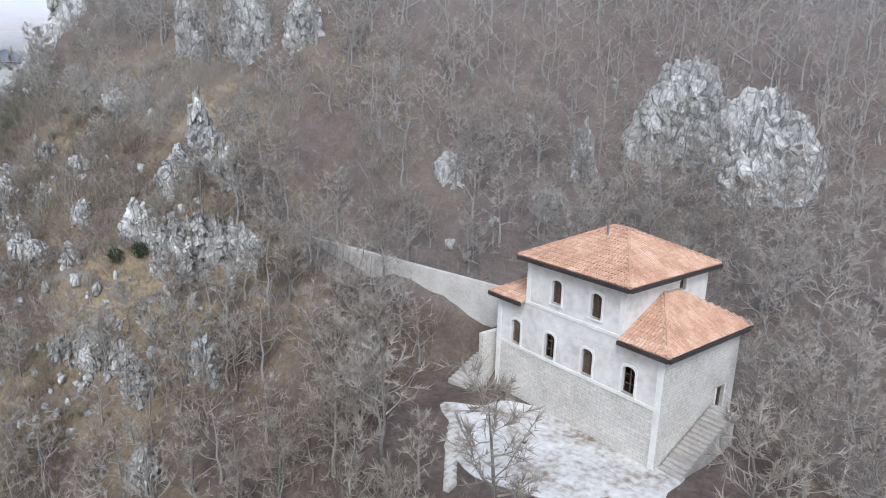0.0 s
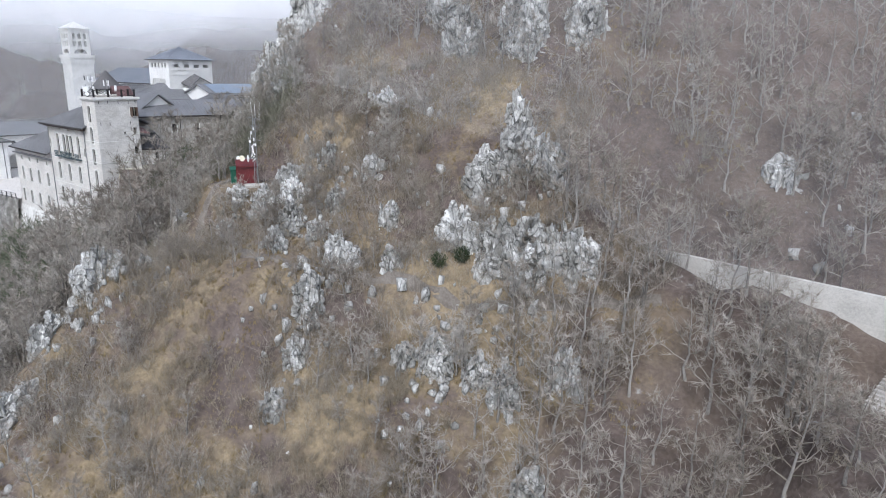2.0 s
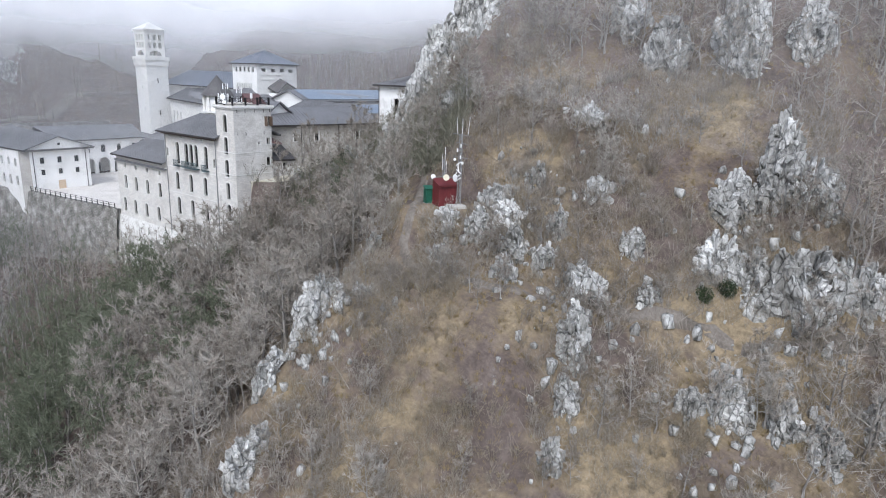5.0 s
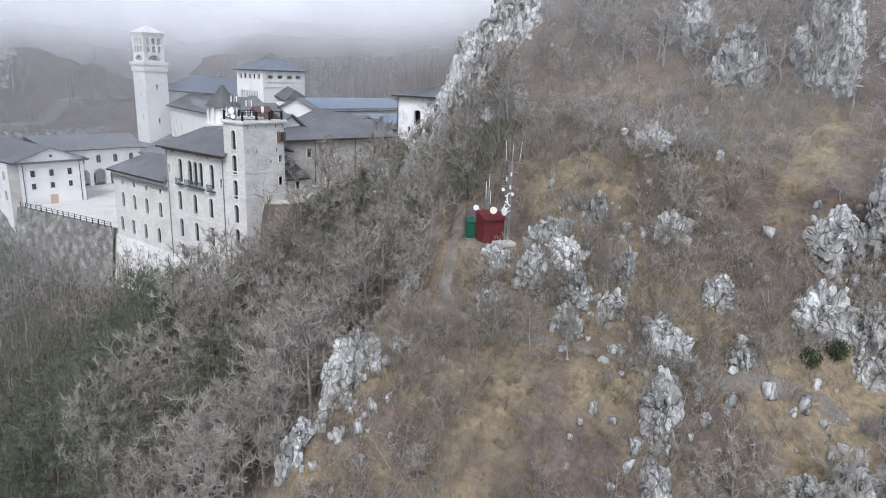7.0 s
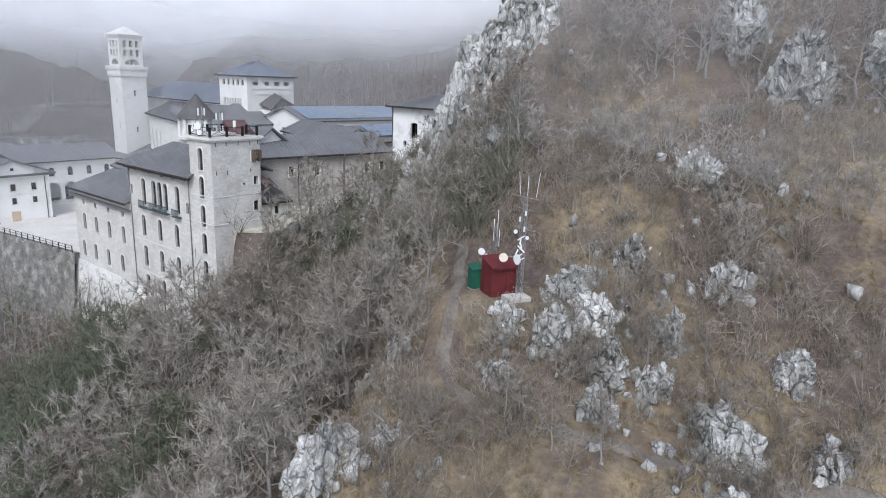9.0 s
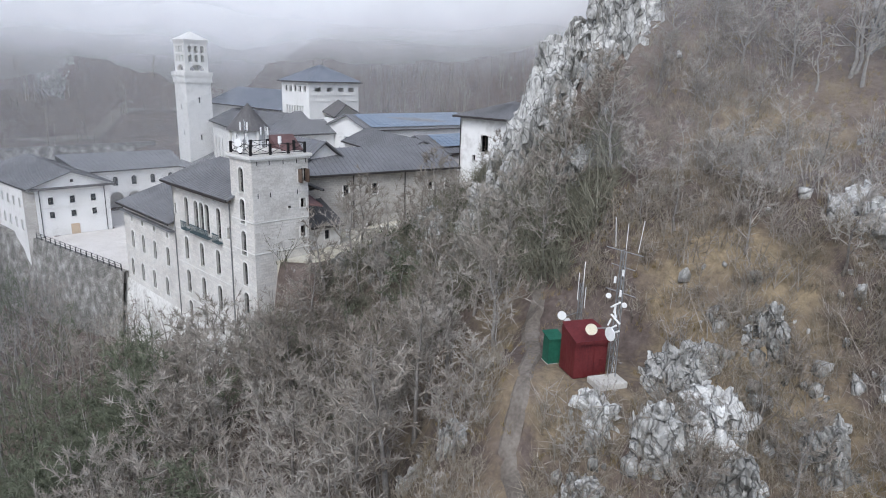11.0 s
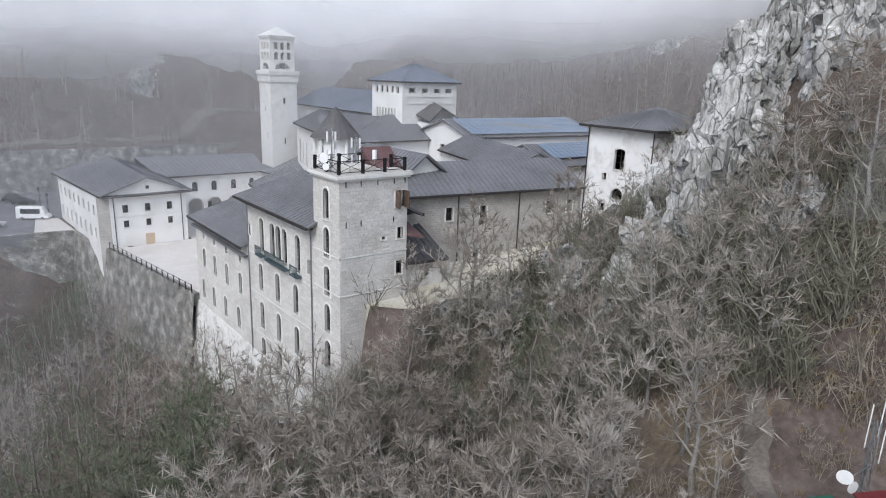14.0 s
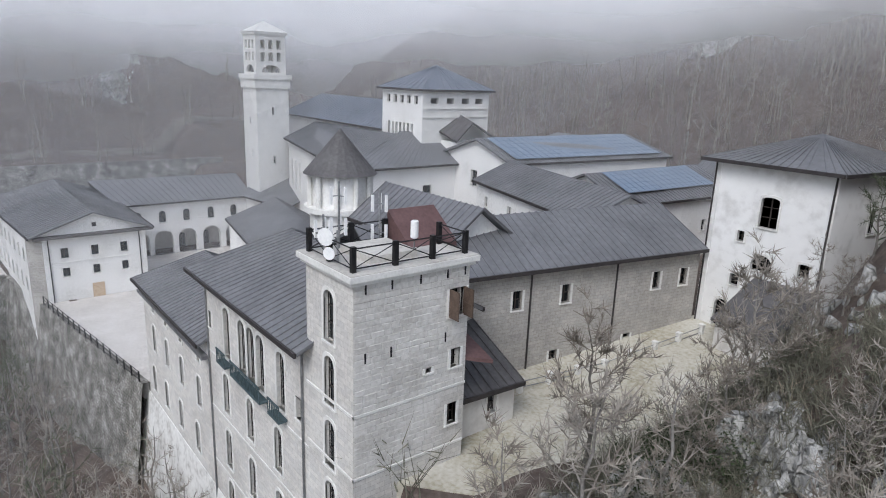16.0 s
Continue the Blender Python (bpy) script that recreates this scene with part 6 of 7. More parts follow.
def moved(v, x, y, z, s, rz, tx=0.0, ty=0.0):
    c, n = math.cos(rz), math.sin(rz)
    out = np.empty_like(v)
    out[:, 0] = (v[:, 0] * c - v[:, 1] * n) * s + x + v[:, 2] * s * tx
    out[:, 1] = (v[:, 0] * n + v[:, 1] * c) * s + y + v[:, 2] * s * ty
    out[:, 2] = v[:, 2] * s + z
    return out


# ---- woods ----
def wood_density(x, y):
    """How thickly trees stand: 0 none, 1 closed wood; and their height."""
    if x < -130.5 and 30.5 < y < 116 and x > -262:
        return 0, 0
    if x < -174 and y > 24.5 and x > -262 and y < 116:
        return 0, 0
    if x < -218 and y > 4 and x > -263 and y < 116:
        return 0, 0
    if math.hypot((x + 23.0) * 0.9, (y - 38.5) * 0.95) < 11.5:
        return 0, 0
    if -63 < x < -29 and abs(y - 46.5 + 0.1 * (x + 36)) < 3.2:
        return 0, 0
    if math.hypot(x + 97.3, y - 31.3) < 5.0:
        return 0, 0
    if abs(x + 99.0 + (y - 27) * 0.62) < 1.7 and 22 < y < 38:
        return 0, 0
    if x <= -100.5 and y < 47:
        if -126 < x < -108 and y > 40:
            return (0.4, 3.4) if x < -121 else (1.0, 5.6)
        return (1.0, 9.6 if y < 26 else 7.6) if x < -104 or y < 14 else (0.5, 5.0)
    if -130.5 < x < -100 and y >= 47:
        return 0.5, 4.2
    if -100.5 < x < -62 and y < 50:
        if x < -96 - (y - 10) * 0.05 and y < 16:
            return 0.45, 4.4
        return (0.62, 4.6) if noise.noise(Vector((x * 0.09, y * 0.09, 4.4))) > -0.05 else (0.26, 3.6)
    if x >= -62 and y < 50:
        return 0.85, 7.5
    return 0.85, 7.0


def clear_of_things(x, y):
    return not (-137 < x < -131 and y > 33)


def plant_woods():
    rng = np.random.RandomState(21)
    kinds = [bare_tree(100 + k, 8.0, 14, 5, 16) for k in range(4)] + [bare_tree(200 + k, 8.0, 12, 4, 15, 0.8) for k in range(2)]
    light = [bare_tree(300 + k, 8.0, 10, 3, 13) for k in range(4)]
    thin = [bare_tree(400 + k, 8.0, 8, 2, 7) for k in range(4)]
    spots = []
    gap = 2.7
    for gx in np.arange(-236, 4, gap):
        for gy in np.arange(-42, 104, gap):
            x, y = gx + rng.uniform(-1.3, 1.3), gy + rng.uniform(-1.3, 1.3)
            if x > 1 or (x > -58 and y < 14) or (x > -90 and y < -12):
                continue
            d, h = wood_density(x, y)
            if rng.uniform() > d or not clear_of_things(x, y):
                continue
            spots.append((x, y, h * rng.uniform(0.7, 1.25) / 8.0, rng.uniform(0, 6.28)))
    near, rest = [], []
    for s in spots:
        x, y = s[0], s[1]
        core = (-135 < x < -96 and 4 < y < 50) or (-100 < x < -60 and -5 < y < 48) or (-44 < x < -4 and 22 < y < 62)
        (near if core else rest).append(s)
    rng.shuffle(near)
    near, extra = near[:290], near[290:]
    made = []
    for t, c in kinds:
        made.append((t.mesh("trunk", BARK), c.mesh("crown", TWIG)))
    for i, (x, y, s, r) in enumerate(near):
        tm, cm = made[i % len(made)]
        big = s > 0.8
        ob = thing("bare_tree", "leafless grey-brown deciduous tree on the slope" if big else "small leafless tree on the rocky slope", "tree", "bare trees on the hillside",
                   m=Matrix.Translation((x, y, land(x, y) - 0.15)) @ Matrix.Rotation(r, 4, "Z") @ Matrix.Diagonal((s, s, s, 1)))
        part("trunk", tm, None, ob)
        part("crown", cm, None, ob)
    wood_t, wood_c, wood_g = Tris(), Tris(), Tris()
    lk = [(t.arrays(), c.arrays()) for t, c in kinds]
    ll = [(t.arrays(), c.arrays()) for t, c in light]
    lt = [(t.arrays(), c.arrays()) for t, c in thin]
    for i, (x, y, s, r) in enumerate(extra + rest):
        close = i < len(extra) or (-150 < x < -95 and y > -25)
        high = not close and (y > 66 or x < -165)
        (tv, tf), (cv, cf) = (lk[i % len(lk)] if close and i % 3 == 0 else ll[i % len(ll)] if close else lt[i % 4] if high else ll[i % len(ll)])
        z = land(x, y) - 0.15
        wood_t.add(moved(tv, x, y, z, s, r), tf)
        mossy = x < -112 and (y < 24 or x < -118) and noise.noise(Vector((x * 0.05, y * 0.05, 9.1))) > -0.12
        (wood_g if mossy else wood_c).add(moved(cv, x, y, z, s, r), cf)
    tagged(new("hillside_wood", wood_c.mesh("hillside_wood", TWIG)), "leafless grey-brown winter wood covering the slopes", "wood", kind="stuff")
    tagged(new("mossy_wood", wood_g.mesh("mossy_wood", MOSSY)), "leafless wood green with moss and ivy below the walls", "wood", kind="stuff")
    tagged(new("wood_trunks", wood_t.mesh("wood_trunks", BARK)), "grey trunks of the winter wood", "wood", kind="stuff")
    # far slopes behind the monastery
    far = Tris()
    fk = [(t.arrays(), c.arrays()) for t, c in (bare_tree(420 + k, 8.0, 7, 2, 3, 1.1) for k in range(4))]
    for i in range(1900):
        if i % 5 > 1:
            x, y = rng.uniform(-400, -266), rng.uniform(-110, 200)
            if -296 < x < -276:
                continue
        else:
            x, y = rng.uniform(-262, -100), rng.uniform(119, 200)
        (tv, tf), (cv, cf) = fk[i % 4]
        s, r = rng.uniform(0.8, 1.5), rng.uniform(0, 6.28)
        z = land(x, y) - 0.2
        cv2 = cv
        far.add(moved(tv, x, y, z, s, r), tf)
        far.add(moved(cv2, x, y, z, s, r), cf)
    tagged(new("far_wood", far.mesh("far_wood", TWIG)), "bare wood on the misty mountain slope", "wood", kind="stuff")
    # scrub and dry grass
    scrub, grass = Tris(), Tris()
    sk = [shrub_tris(500 + k, 1.5, 11, 4) for k in range(5)]
    gk = [shrub_tris(600 + k, 0.55, 16, 0) for k in range(4)]
    for i in range(3800):
        x, y = rng.uniform(-128, -18), rng.uniform(-22, 66)
        if wood_density(x, y)[0] == 0:
            continue
        if noise.noise(Vector((x * 0.07, y * 0.07, 5.5))) < -0.22:
            continue
        v, f = sk[i % 5]
        scrub.add(moved(v, x, y, land(x, y), rng.uniform(0.5, 1.35), rng.uniform(0, 6.28)), f)
    for i in range(7000):
        x, y = rng.uniform(-104, -60), rng.uniform(-16, 52)
        if wood_density(x, y)[0] == 0 or noise.noise(Vector((x * 0.12, y * 0.12, 2.2))) < -0.1:
            continue
        v, f = sk[i % 5]
        scrub.add(moved(v, x, y, land(x, y), rng.uniform(0.35, 1.25), rng.uniform(0, 6.28)), f)
    brush = Tris()
    for i in range(3400):
        x, y = rng.uniform(-102, -50), rng.uniform(-14, 56)
        if wood_density(x, y)[0] == 0 or noise.noise(Vector((x * 0.1, y * 0.1, 8.2))) < -0.08:
            continue
        v, f = sk[i % 5]
        brush.add(moved(v, x, y, land(x, y) - 0.1, rng.uniform(0.8, 2.1), rng.uniform(0, 6.28)), f)
    tagged(new("brushwood", brush.mesh("brushwood", TWIG)), "grey leafless brushwood among the rocks", "scrub", kind="stuff")
    bank = Tris()
    for i in range(1700):
        x, y = rng.uniform(-136, -113), rng.uniform(26, 50)
        if x < -131.5 and y > 33.5:
            continue
        v, f = sk[i % 5]
        bank.add(moved(v, x, y, land(x, y), rng.uniform(0.7, 1.8), rng.uniform(0, 6.28)), f)
    for i in range(260):
        x, y = rng.uniform(-119, -103), rng.uniform(37, 45.5)
        v, f = sk[i % 5]
        bank.add(moved(v, x, y, land(x, y), rng.uniform(1.6, 2.9), rng.uniform(0, 6.28)), f)
    for i in range(260):
        x, y = rng.uniform(-137.5, -128), rng.uniform(28, 36.5)
        if y > 33.0 + 0.9 * max(0, -x - 134) or x < -136.5 and y > 31 or x < -133 and y > 34:
            continue
        v, f = sk[i % 5]
        bank.add(moved(v, x, y, land(x, y), rng.uniform(1.6, 2.8), rng.uniform(0, 6.28)), f)
    for i in range(14000):
        x, y = rng.uniform(-106, -48), rng.uniform(-12, 62)
        if wood_density(x, y)[0] == 0 and rng.uniform() < 0.8:
            continue
        if noise.noise(Vector((x * 0.09, y * 0.09, 1.5))) < -0.05:
            continue
        v, f = gk[i % 4]
        grass.add(moved(v, x, y, land(x, y), rng.uniform(0.6, 1.4), rng.uniform(0, 6.28)), f)
    tagged(new("ivy_scrub", bank.mesh("ivy_scrub", IVY)), "grey-green ivied scrub on the bank below the yard", "scrub", kind="stuff")
    tagged(new("scrub", scrub.mesh("scrub", SHRUB)), "leafless brown scrub between the rocks", "scrub", kind="stuff")
    tagged(new("dry_grass", grass.mesh("dry_grass", GRASS)), "ochre tufts of dry winter grass", "grass", kind="stuff")
    # loose stones
    stones = Tris()
    base = []
    for k in range(6):
        me = block_mesh(950 + k, 0)
        v = np.empty(len(me.vertices) * 3)
        me.vertices.foreach_get("co", v)
        f = np.array([tuple(p.vertices) for p in me.polygons])
        base.append((v.reshape(-1, 3) * 0.5, f))
        bpy.data.meshes.remove(me)
    places = [(-90, 31, 6.5, 210), (-66, 37, 7, 110), (-77, 24, 5, 60), (-97, 12, 4, 70), (-93, -3, 5, 60), (-115, 50, 9, 200), (-127, 41, 5, 110), (-63, 27, 6, 80), (-122, 54, 5, 90), (-85, 44, 7, 60), (-40, 55, 14, 25), (-75, 10, 14, 30)]
    for cx, cy, r, n in places:
        for i in range(n):
            x, y = rng.normal(cx, r * 0.55), rng.normal(cy, r * 0.55)
            if wood_density(x, y)[0] == 0:
                continue
            v, f = base[i % 6]
            s = rng.uniform(0.3, 1.25) ** 1.5
            stones.add(moved(v * np.array((1, 1, rng.uniform(0.8, 1.7))), x, y, land(x, y) + 0.1 * s, s, rng.uniform(0, 6.28)), f)
    tagged(new("loose_stones", stones.mesh("loose_stones", LIMESTONE)), "scattered white limestone blocks in the grass", "stones", kind="stuff")


plant_woods()


def evergreen_bush(x, y, r, seed):
    """A dense dark bush of many small leaves on short stems."""
    rng = np.random.RandomState(seed)
    t = thing("evergreen_bush", "dark green evergreen bush clinging to the rock", "bush", "evergreen bushes", m=pose(x, y, land(x, y)))
    leaves, stems = Tris(), Tris()
    for k in range(16):
        d = rng.normal(0, 1, 3)
        d[2] = abs(d[2]) + 0.4
        d /= np.linalg.norm(d)
        limb(stems, [(0, 0, -0.2), d * r * 0.5, d * r * 0.95], [0.04, 0.025, 0.01], 3)
    v, f = [], []
    for k in range(1400):
        d = rng.normal(0, 1, 3)
        d /= np.linalg.norm(d)
        p = d * r * rng.uniform(0.45, 1.0) * (1 + 0.3 * noise.noise(Vector(d * 2.2 + seed))) + np.array((0, 0, r * 0.75))
        a, b = rng.normal(0, 0.075, 3), rng.normal(0, 0.075, 3)
        s = len(v)
        v += [p, p + a, p + b]
        f.append((s, s + 1, s + 2))
    leaves.add(np.array(v), np.array(f))
    part("stems", stems.mesh("stems", BARK), None, t)
    part("leaves", leaves.mesh("leaves", EVERGREEN), None, t)


evergreen_bush(-67.6, 34.4, 0.9, 1)
evergreen_bush(-69.0, 32.6, 0.8, 2)
evergreen_bush(-127.4, 40.0, 1.7, 3)
evergreen_bush(-125.6, 42.6, 1.6, 4)
evergreen_bush(-124.0, 39.6, 1.4, 5)
evergreen_bush(-128.8, 43.4, 1.2, 6)


# ---- footpaths ----
def ribbon(name, label, pts, width, mat, lift=0.16):
    bm = bmesh.new()
    fine = []
    for (ax, ay), (bx, by) in zip(pts, pts[1:]):
        n = max(2, int(math.hypot(bx - ax, by - ay) / 0.7))
        fine += [(ax + (bx - ax) * i / n, ay + (by - ay) * i / n) for i in range(n)]
    fine.append(pts[-1])
    prev = None
    for i, (x, y) in enumerate(fine):
        x2, y2 = fine[min(i + 1, len(fine) - 1)]
        x1, y1 = fine[max(i - 1, 0)]
        d = Vector((x2 - x1, y2 - y1)).normalized()
        s = Vector((-d.y, d.x)) * width / 2 * (1 + 0.25 * noise.noise(Vector((x * 0.4, y * 0.4, 2))))
        cur = [bm.verts.new((x + k * s.x, y + k * s.y, land(x + k * s.x, y + k * s.y) + (lift if abs(k) < 0.9 else -0.1))) for k in (1, 0.6, -0.6, -1)]
        if prev:
            for k in range(3):
                bm.faces.new((prev[k], prev[k + 1], cur[k + 1], cur[k]))
        prev = cur
    bmesh.ops.recalc_face_normals(bm, faces=bm.faces)
    tagged(part(name, bm, mat), label, "path", kind="structure")


ribbon("path", "grey gravel footpath running past the hut", [(-106, 38), (-103.3, 33.6), (-100.7, 30.6), (-99.2, 27.6), (-97.8, 24.6), (-95, 22.8), (-88, 23), (-80, 25.6), (-72, 29.5), (-64, 32.5), (-56, 36.5), (-50, 40.5)], 1.25, TRACK)


# ---- transmitter station ----
def station():
    h = thing("transmitter_hut", "dark red sheet metal equipment hut with a lean-to roof", "hut", m=pose(-97.15, 30.6, 47.2, 0, 0, 62))
    bm = bmesh.new()
    solid(bm, [(-1.05, -0.9), (1.05, -0.9), (1.05, 0.9), (-1.05, 0.9)], 0.1, [2.4, 2.4, 2.85, 2.85])
    part("body", bm, HUT_RED, h)
    for x in np.arange(-0.98, 1.0, 0.28):
        bm = bmesh.new()
        box(bm, x - 0.02, x + 0.02, -0.918, -0.9, 0.15, 2.33)
        part("rib", bm, HUT_RED, h)
    for y in np.arange(-0.84, 0.9, 0.28):
        bm = bmesh.new()
        box(bm, -1.068, -1.05, y - 0.02, y + 0.02, 0.15, 2.36)
        part("rib", bm, HUT_RED, h)
    bm = bmesh.new()
    slab(bm, [(-1.15, -1.1, 2.47), (1.15, -1.1, 2.47), (1.15, 0.25, 2.82), (-1.15, 0.25, 2.82)], 0.07)
    slab(bm, [(-1.15, 0.25, 2.82), (1.15, 0.25, 2.82), (1.0, 1.0, 2.98), (-1.0, 1.0, 2.98)], 0.07)
    part("roof_slope", bm, HUT_RED, h, "red sheet metal roof")
    bm = bmesh.new()
    box(bm, -1.16, 1.16, -1.13, -1.08, 2.3, 2.48)
    part("fascia", bm, HUT_RED, h)
    bm = bmesh.new()
    box(bm, -1.1, 1.1, -0.95, 0.95, -0.6, 0.1)
    part("plinth", bm, CONCRETE, h)
    bm = bmesh.new()
    box(bm, 0.2, 0.9, -0.95, -0.92, 0.2, 2.0)
    part("door", bm, HUT_RED, h)
    bm = bmesh.new()
    box(bm, 0.55, 0.85, -0.99, -0.95, 0.9, 1.25)
    part("switch_box", bm, HUT_RED, h)
    g = thing("green_cabinet", "green metal cabinet on a pale plinth beside the hut", "cabinet", m=pose(-99.2, 30.35, 46.9, 0, 0, 62))
    bm = bmesh.new()
    box(bm, -0.45, 0.45, -0.4, 0.4, 0.4, 2.0)
    part("body", bm, HUT_GREEN, g)
    bm = bmesh.new()
    slab(bm, [(-0.52, -0.5, 2.05), (0.52, -0.5, 2.05), (0.52, 0.5, 2.3), (-0.52, 0.5, 2.3)], 0.08)
    part("lid", bm, HUT_GREEN, g)
    bm = bmesh.new()
    box(bm, -0.5, 0.5, -0.45, 0.45, -0.6, 0.4)
    part("plinth", bm, CONCRETE, g)
    b = bmesh.new()
    box(b, -0.95, 0.95, -0.65, 0.65, -0.8, 0.55)
    bmesh.ops.bevel(b, geom=list(b.edges), offset=0.03, segments=1, affect="EDGES")
    ob = tagged(part("concrete_block", b, CONCRETE), "pale concrete block under the mast", "foundation")
    ob.matrix_world = pose(-95.1, 30.1, 47.1, 0, 0, 62)

    def dish(parent, at, r, yaw, mat, label):
        m = pose(*at, 90, 0, yaw)
        bm = bmesh.new()
        N = 16
        rings = []
        for f, z in ((0.05, 0.0), (0.6, 0.1), (1.0, 0.26), (1.0, 0.42)):
            rings.append([bm.verts.new((r * f * math.cos(6.28318 * i / N), r * f * math.sin(6.28318 * i / N), r * z)) for i in range(N)])
        for p, q in zip(rings, rings[1:]):
            for i in range(N):
                bm.faces.new((p[i], p[(i + 1) % N], q[(i + 1) % N], q[i]))
        bm.faces.new(rings[-1])
        bm.faces.new(rings[0][::-1])
        bmesh.ops.recalc_face_normals(bm, faces=bm.faces)
        part("dish", bm, mat, parent, label, m)

    def lattice(x, y, z0, z1, w, name, label):
        t = thing(name, label, "antenna mast", m=pose(x, y, z0))
        H = z1 - z0
        for k in range(3):
            an = 2.094 * k
            bm = bmesh.new()
            bar(bm, (w * math.cos(an), w * math.sin(an), 0), (w * 0.6 * math.cos(an), w * 0.6 * math.sin(an), H), 0.035, 5)
            part("leg", bm, STEEL, t)
        n = int(H / 0.55)
        for i in range(n):
            f0, f1 = i / n, (i + 1) / n
            bm = bmesh.new()
            for k in range(3):
                a0, a1 = 2.094 * k, 2.094 * (k + 1)
                r0, r1 = w * (1 - 0.4 * f0), w * (1 - 0.4 * f1)
                bar(bm, (r0 * math.cos(a0), r0 * math.sin(a0), H * f0), (r1 * math.cos(a1), r1 * math.sin(a1), H * f1), 0.014, 3)
                bar(bm, (r0 * math.cos(a0), r0 * math.sin(a0), H * f0), (r0 * math.cos(a1), r0 * math.sin(a1), H * f0), 0.014, 3)
            part("bracing", bm, STEEL, t)
        return t

    t = lattice(-95.25, 30.75, 47.6, 55.2, 0.26, "antenna_mast", "galvanised lattice mast with dishes and whip antennas")
    for dx, dy, z0, z1 in ((-0.7, 0.3, 7.6, 9.3), (0.0, 0.2, 7.6, 9.1), (0.75, 0.2, 7.6, 9.4)):
        bm = bmesh.new()
        bar(bm, (dx, dy, z0), (dx * 1.25, dy, z1), 0.02, 5)
        part("whip_antenna", bm, WHITE_PAINT, t)
    for z, l in ((7.6, 1.1), (6.7, 0.7), (5.2, 0.9)):
        bm = bmesh.new()
        bar(bm, (-l, 0, z), (l, 0.15, z - 0.15), 0.03, 4)
        part("cross_arm", bm, STEEL, t)
    for k, (dx, dz) in enumerate(((0.25, 6.4), (-0.2, 5.9), (0.22, 5.2))):
        bm = bmesh.new()
        box(bm, dx - 0.05, dx + 0.05, -0.35, -0.25, dz - 0.18, dz + 0.18)
        part("panel_antenna", bm, WHITE_PAINT, t)
    rng = random.Random(8)
    for k in range(7):
        bm = bmesh.new()
        bar(bm, (rng.uniform(-0.4, 0.4), -0.35, 2.6 + k * 0.28), (rng.uniform(-0.4, 0.4), -0.3, 3.0 + k * 0.28), 0.06, 6)
        part("radio_unit", bm, WHITE_PAINT, t)
    dish(t, (-0.85, -1.2, 3.0), 0.34, 25, CREAM, "cream drum dish")
    dish(t, (0.45, -1.2, 3.1), 0.40, -20, WHITE_PAINT, "white drum dish")
    dish(t, (0.55, -0.3, 4.6), 0.16, 0, WHITE_PAINT, "small white dish")
    dish(t, (-0.5, -0.3, 4.9), 0.16, 20, WHITE_PAINT, "small white dish")
    for p, q in (((0, 0, 3.0), (-0.85, -1.1, 3.0)), ((0, 0, 3.1), (0.45, -1.1, 3.1))):
        bm = bmesh.new()
        bar(bm, p, q, 0.04, 5)
        part("bracket", bm, STEEL, t)
    t = lattice(-98.9, 32.6, 47.2, 52.0, 0.2, "antenna_mast", "thin lattice mast with whip antennas behind the hut")
    for dx, z0, z1 in ((-0.25, 3.6, 5.4), (0.1, 4.2, 6.2), (0.3, 3.2, 4.6)):
        bm = bmesh.new()
        bar(bm, (dx, 0, z0), (dx, 0, z1), 0.025, 5)
        part("whip_antenna", bm, WHITE_PAINT, t)
    dish(t, (-0.2, -1.6, 3.0), 0.28, 20, WHITE_PAINT, "white drum dish")
    dish(t, (0.0, -1.4, 2.6), 0.24, 70, WHITE_PAINT, "white drum dish")
    bm = bmesh.new()
    bar(bm, (0, 0, 2.9), (-0.1, -1.5, 2.9), 0.03, 5)
    part("bracket", bm, STEEL, t)

    # aerials on the tower
    zf = 55.93
    for mx, my, hh in ((-141.1, 32.6, 3.3), (-141.2, 35.0, 2.7), (-140.6, 31.5, 1.9)):
        t = thing("roof_mast", "white panel antennas on a steel mast on the tower", "antenna mast", "tower roof antennas", m=pose(mx, my, zf))
        bm = bmesh.new()
        bar(bm, (0, 0, 0), (0, 0, hh), 0.05, 6)
        part("pole", bm, STEEL, t)
        for k in range(3):
            an = 2.1 * k + 0.4
            for z in (hh - 0.7, hh - 2.2):
                if z < 0.5:
                    continue
                bm = bmesh.new()
                x, y = 0.4 * math.cos(an), 0.4 * math.sin(an)
                box(bm, x - 0.06, x + 0.06, y - 0.06, y + 0.06, z - 0.4, z + 0.45)
                part("panel_antenna", bm, WHITE_PAINT, t)
                bm = bmesh.new()
                bar(bm, (0, 0, z), (x, y, z), 0.025, 4)
                part("bracket", bm, STEEL, t)
    t = thing("dish_stand", "white dish antennas on a stand at the tower edge", "antenna", m=pose(-138.9, 31.3, zf))
    bm = bmesh.new()
    bar(bm, (0, 0, 0), (0, 0, 1.5), 0.05, 6)
    part("pole", bm, STEEL, t)
    dish(t, (-0.5, -0.25, 1.15), 0.42, 30, WHITE_PAINT, "white dish")
    dish(t, (-0.15, -0.3, 0.45), 0.3, 30, WHITE_PAINT, "white dish")
    bm = bmesh.new()
    bar(bm, (0, 0, 0.9), (-0.5, -0.2, 1.1), 0.03, 5)
    part("bracket", bm, STEEL, t)
    t = thing("white_canister", "white cylinder antenna on a thin pole", "antenna", m=pose(-138.0, 34.9, zf))
    bm = bmesh.new()
    bar(bm, (0, 0, 0), (0, 0, 0.9), 0.03, 5)
    part("pole", bm, STEEL, t)
    bm = bmesh.new()
    bar(bm, (0, 0, 0.9), (0, 0, 1.75), 0.19, 14)
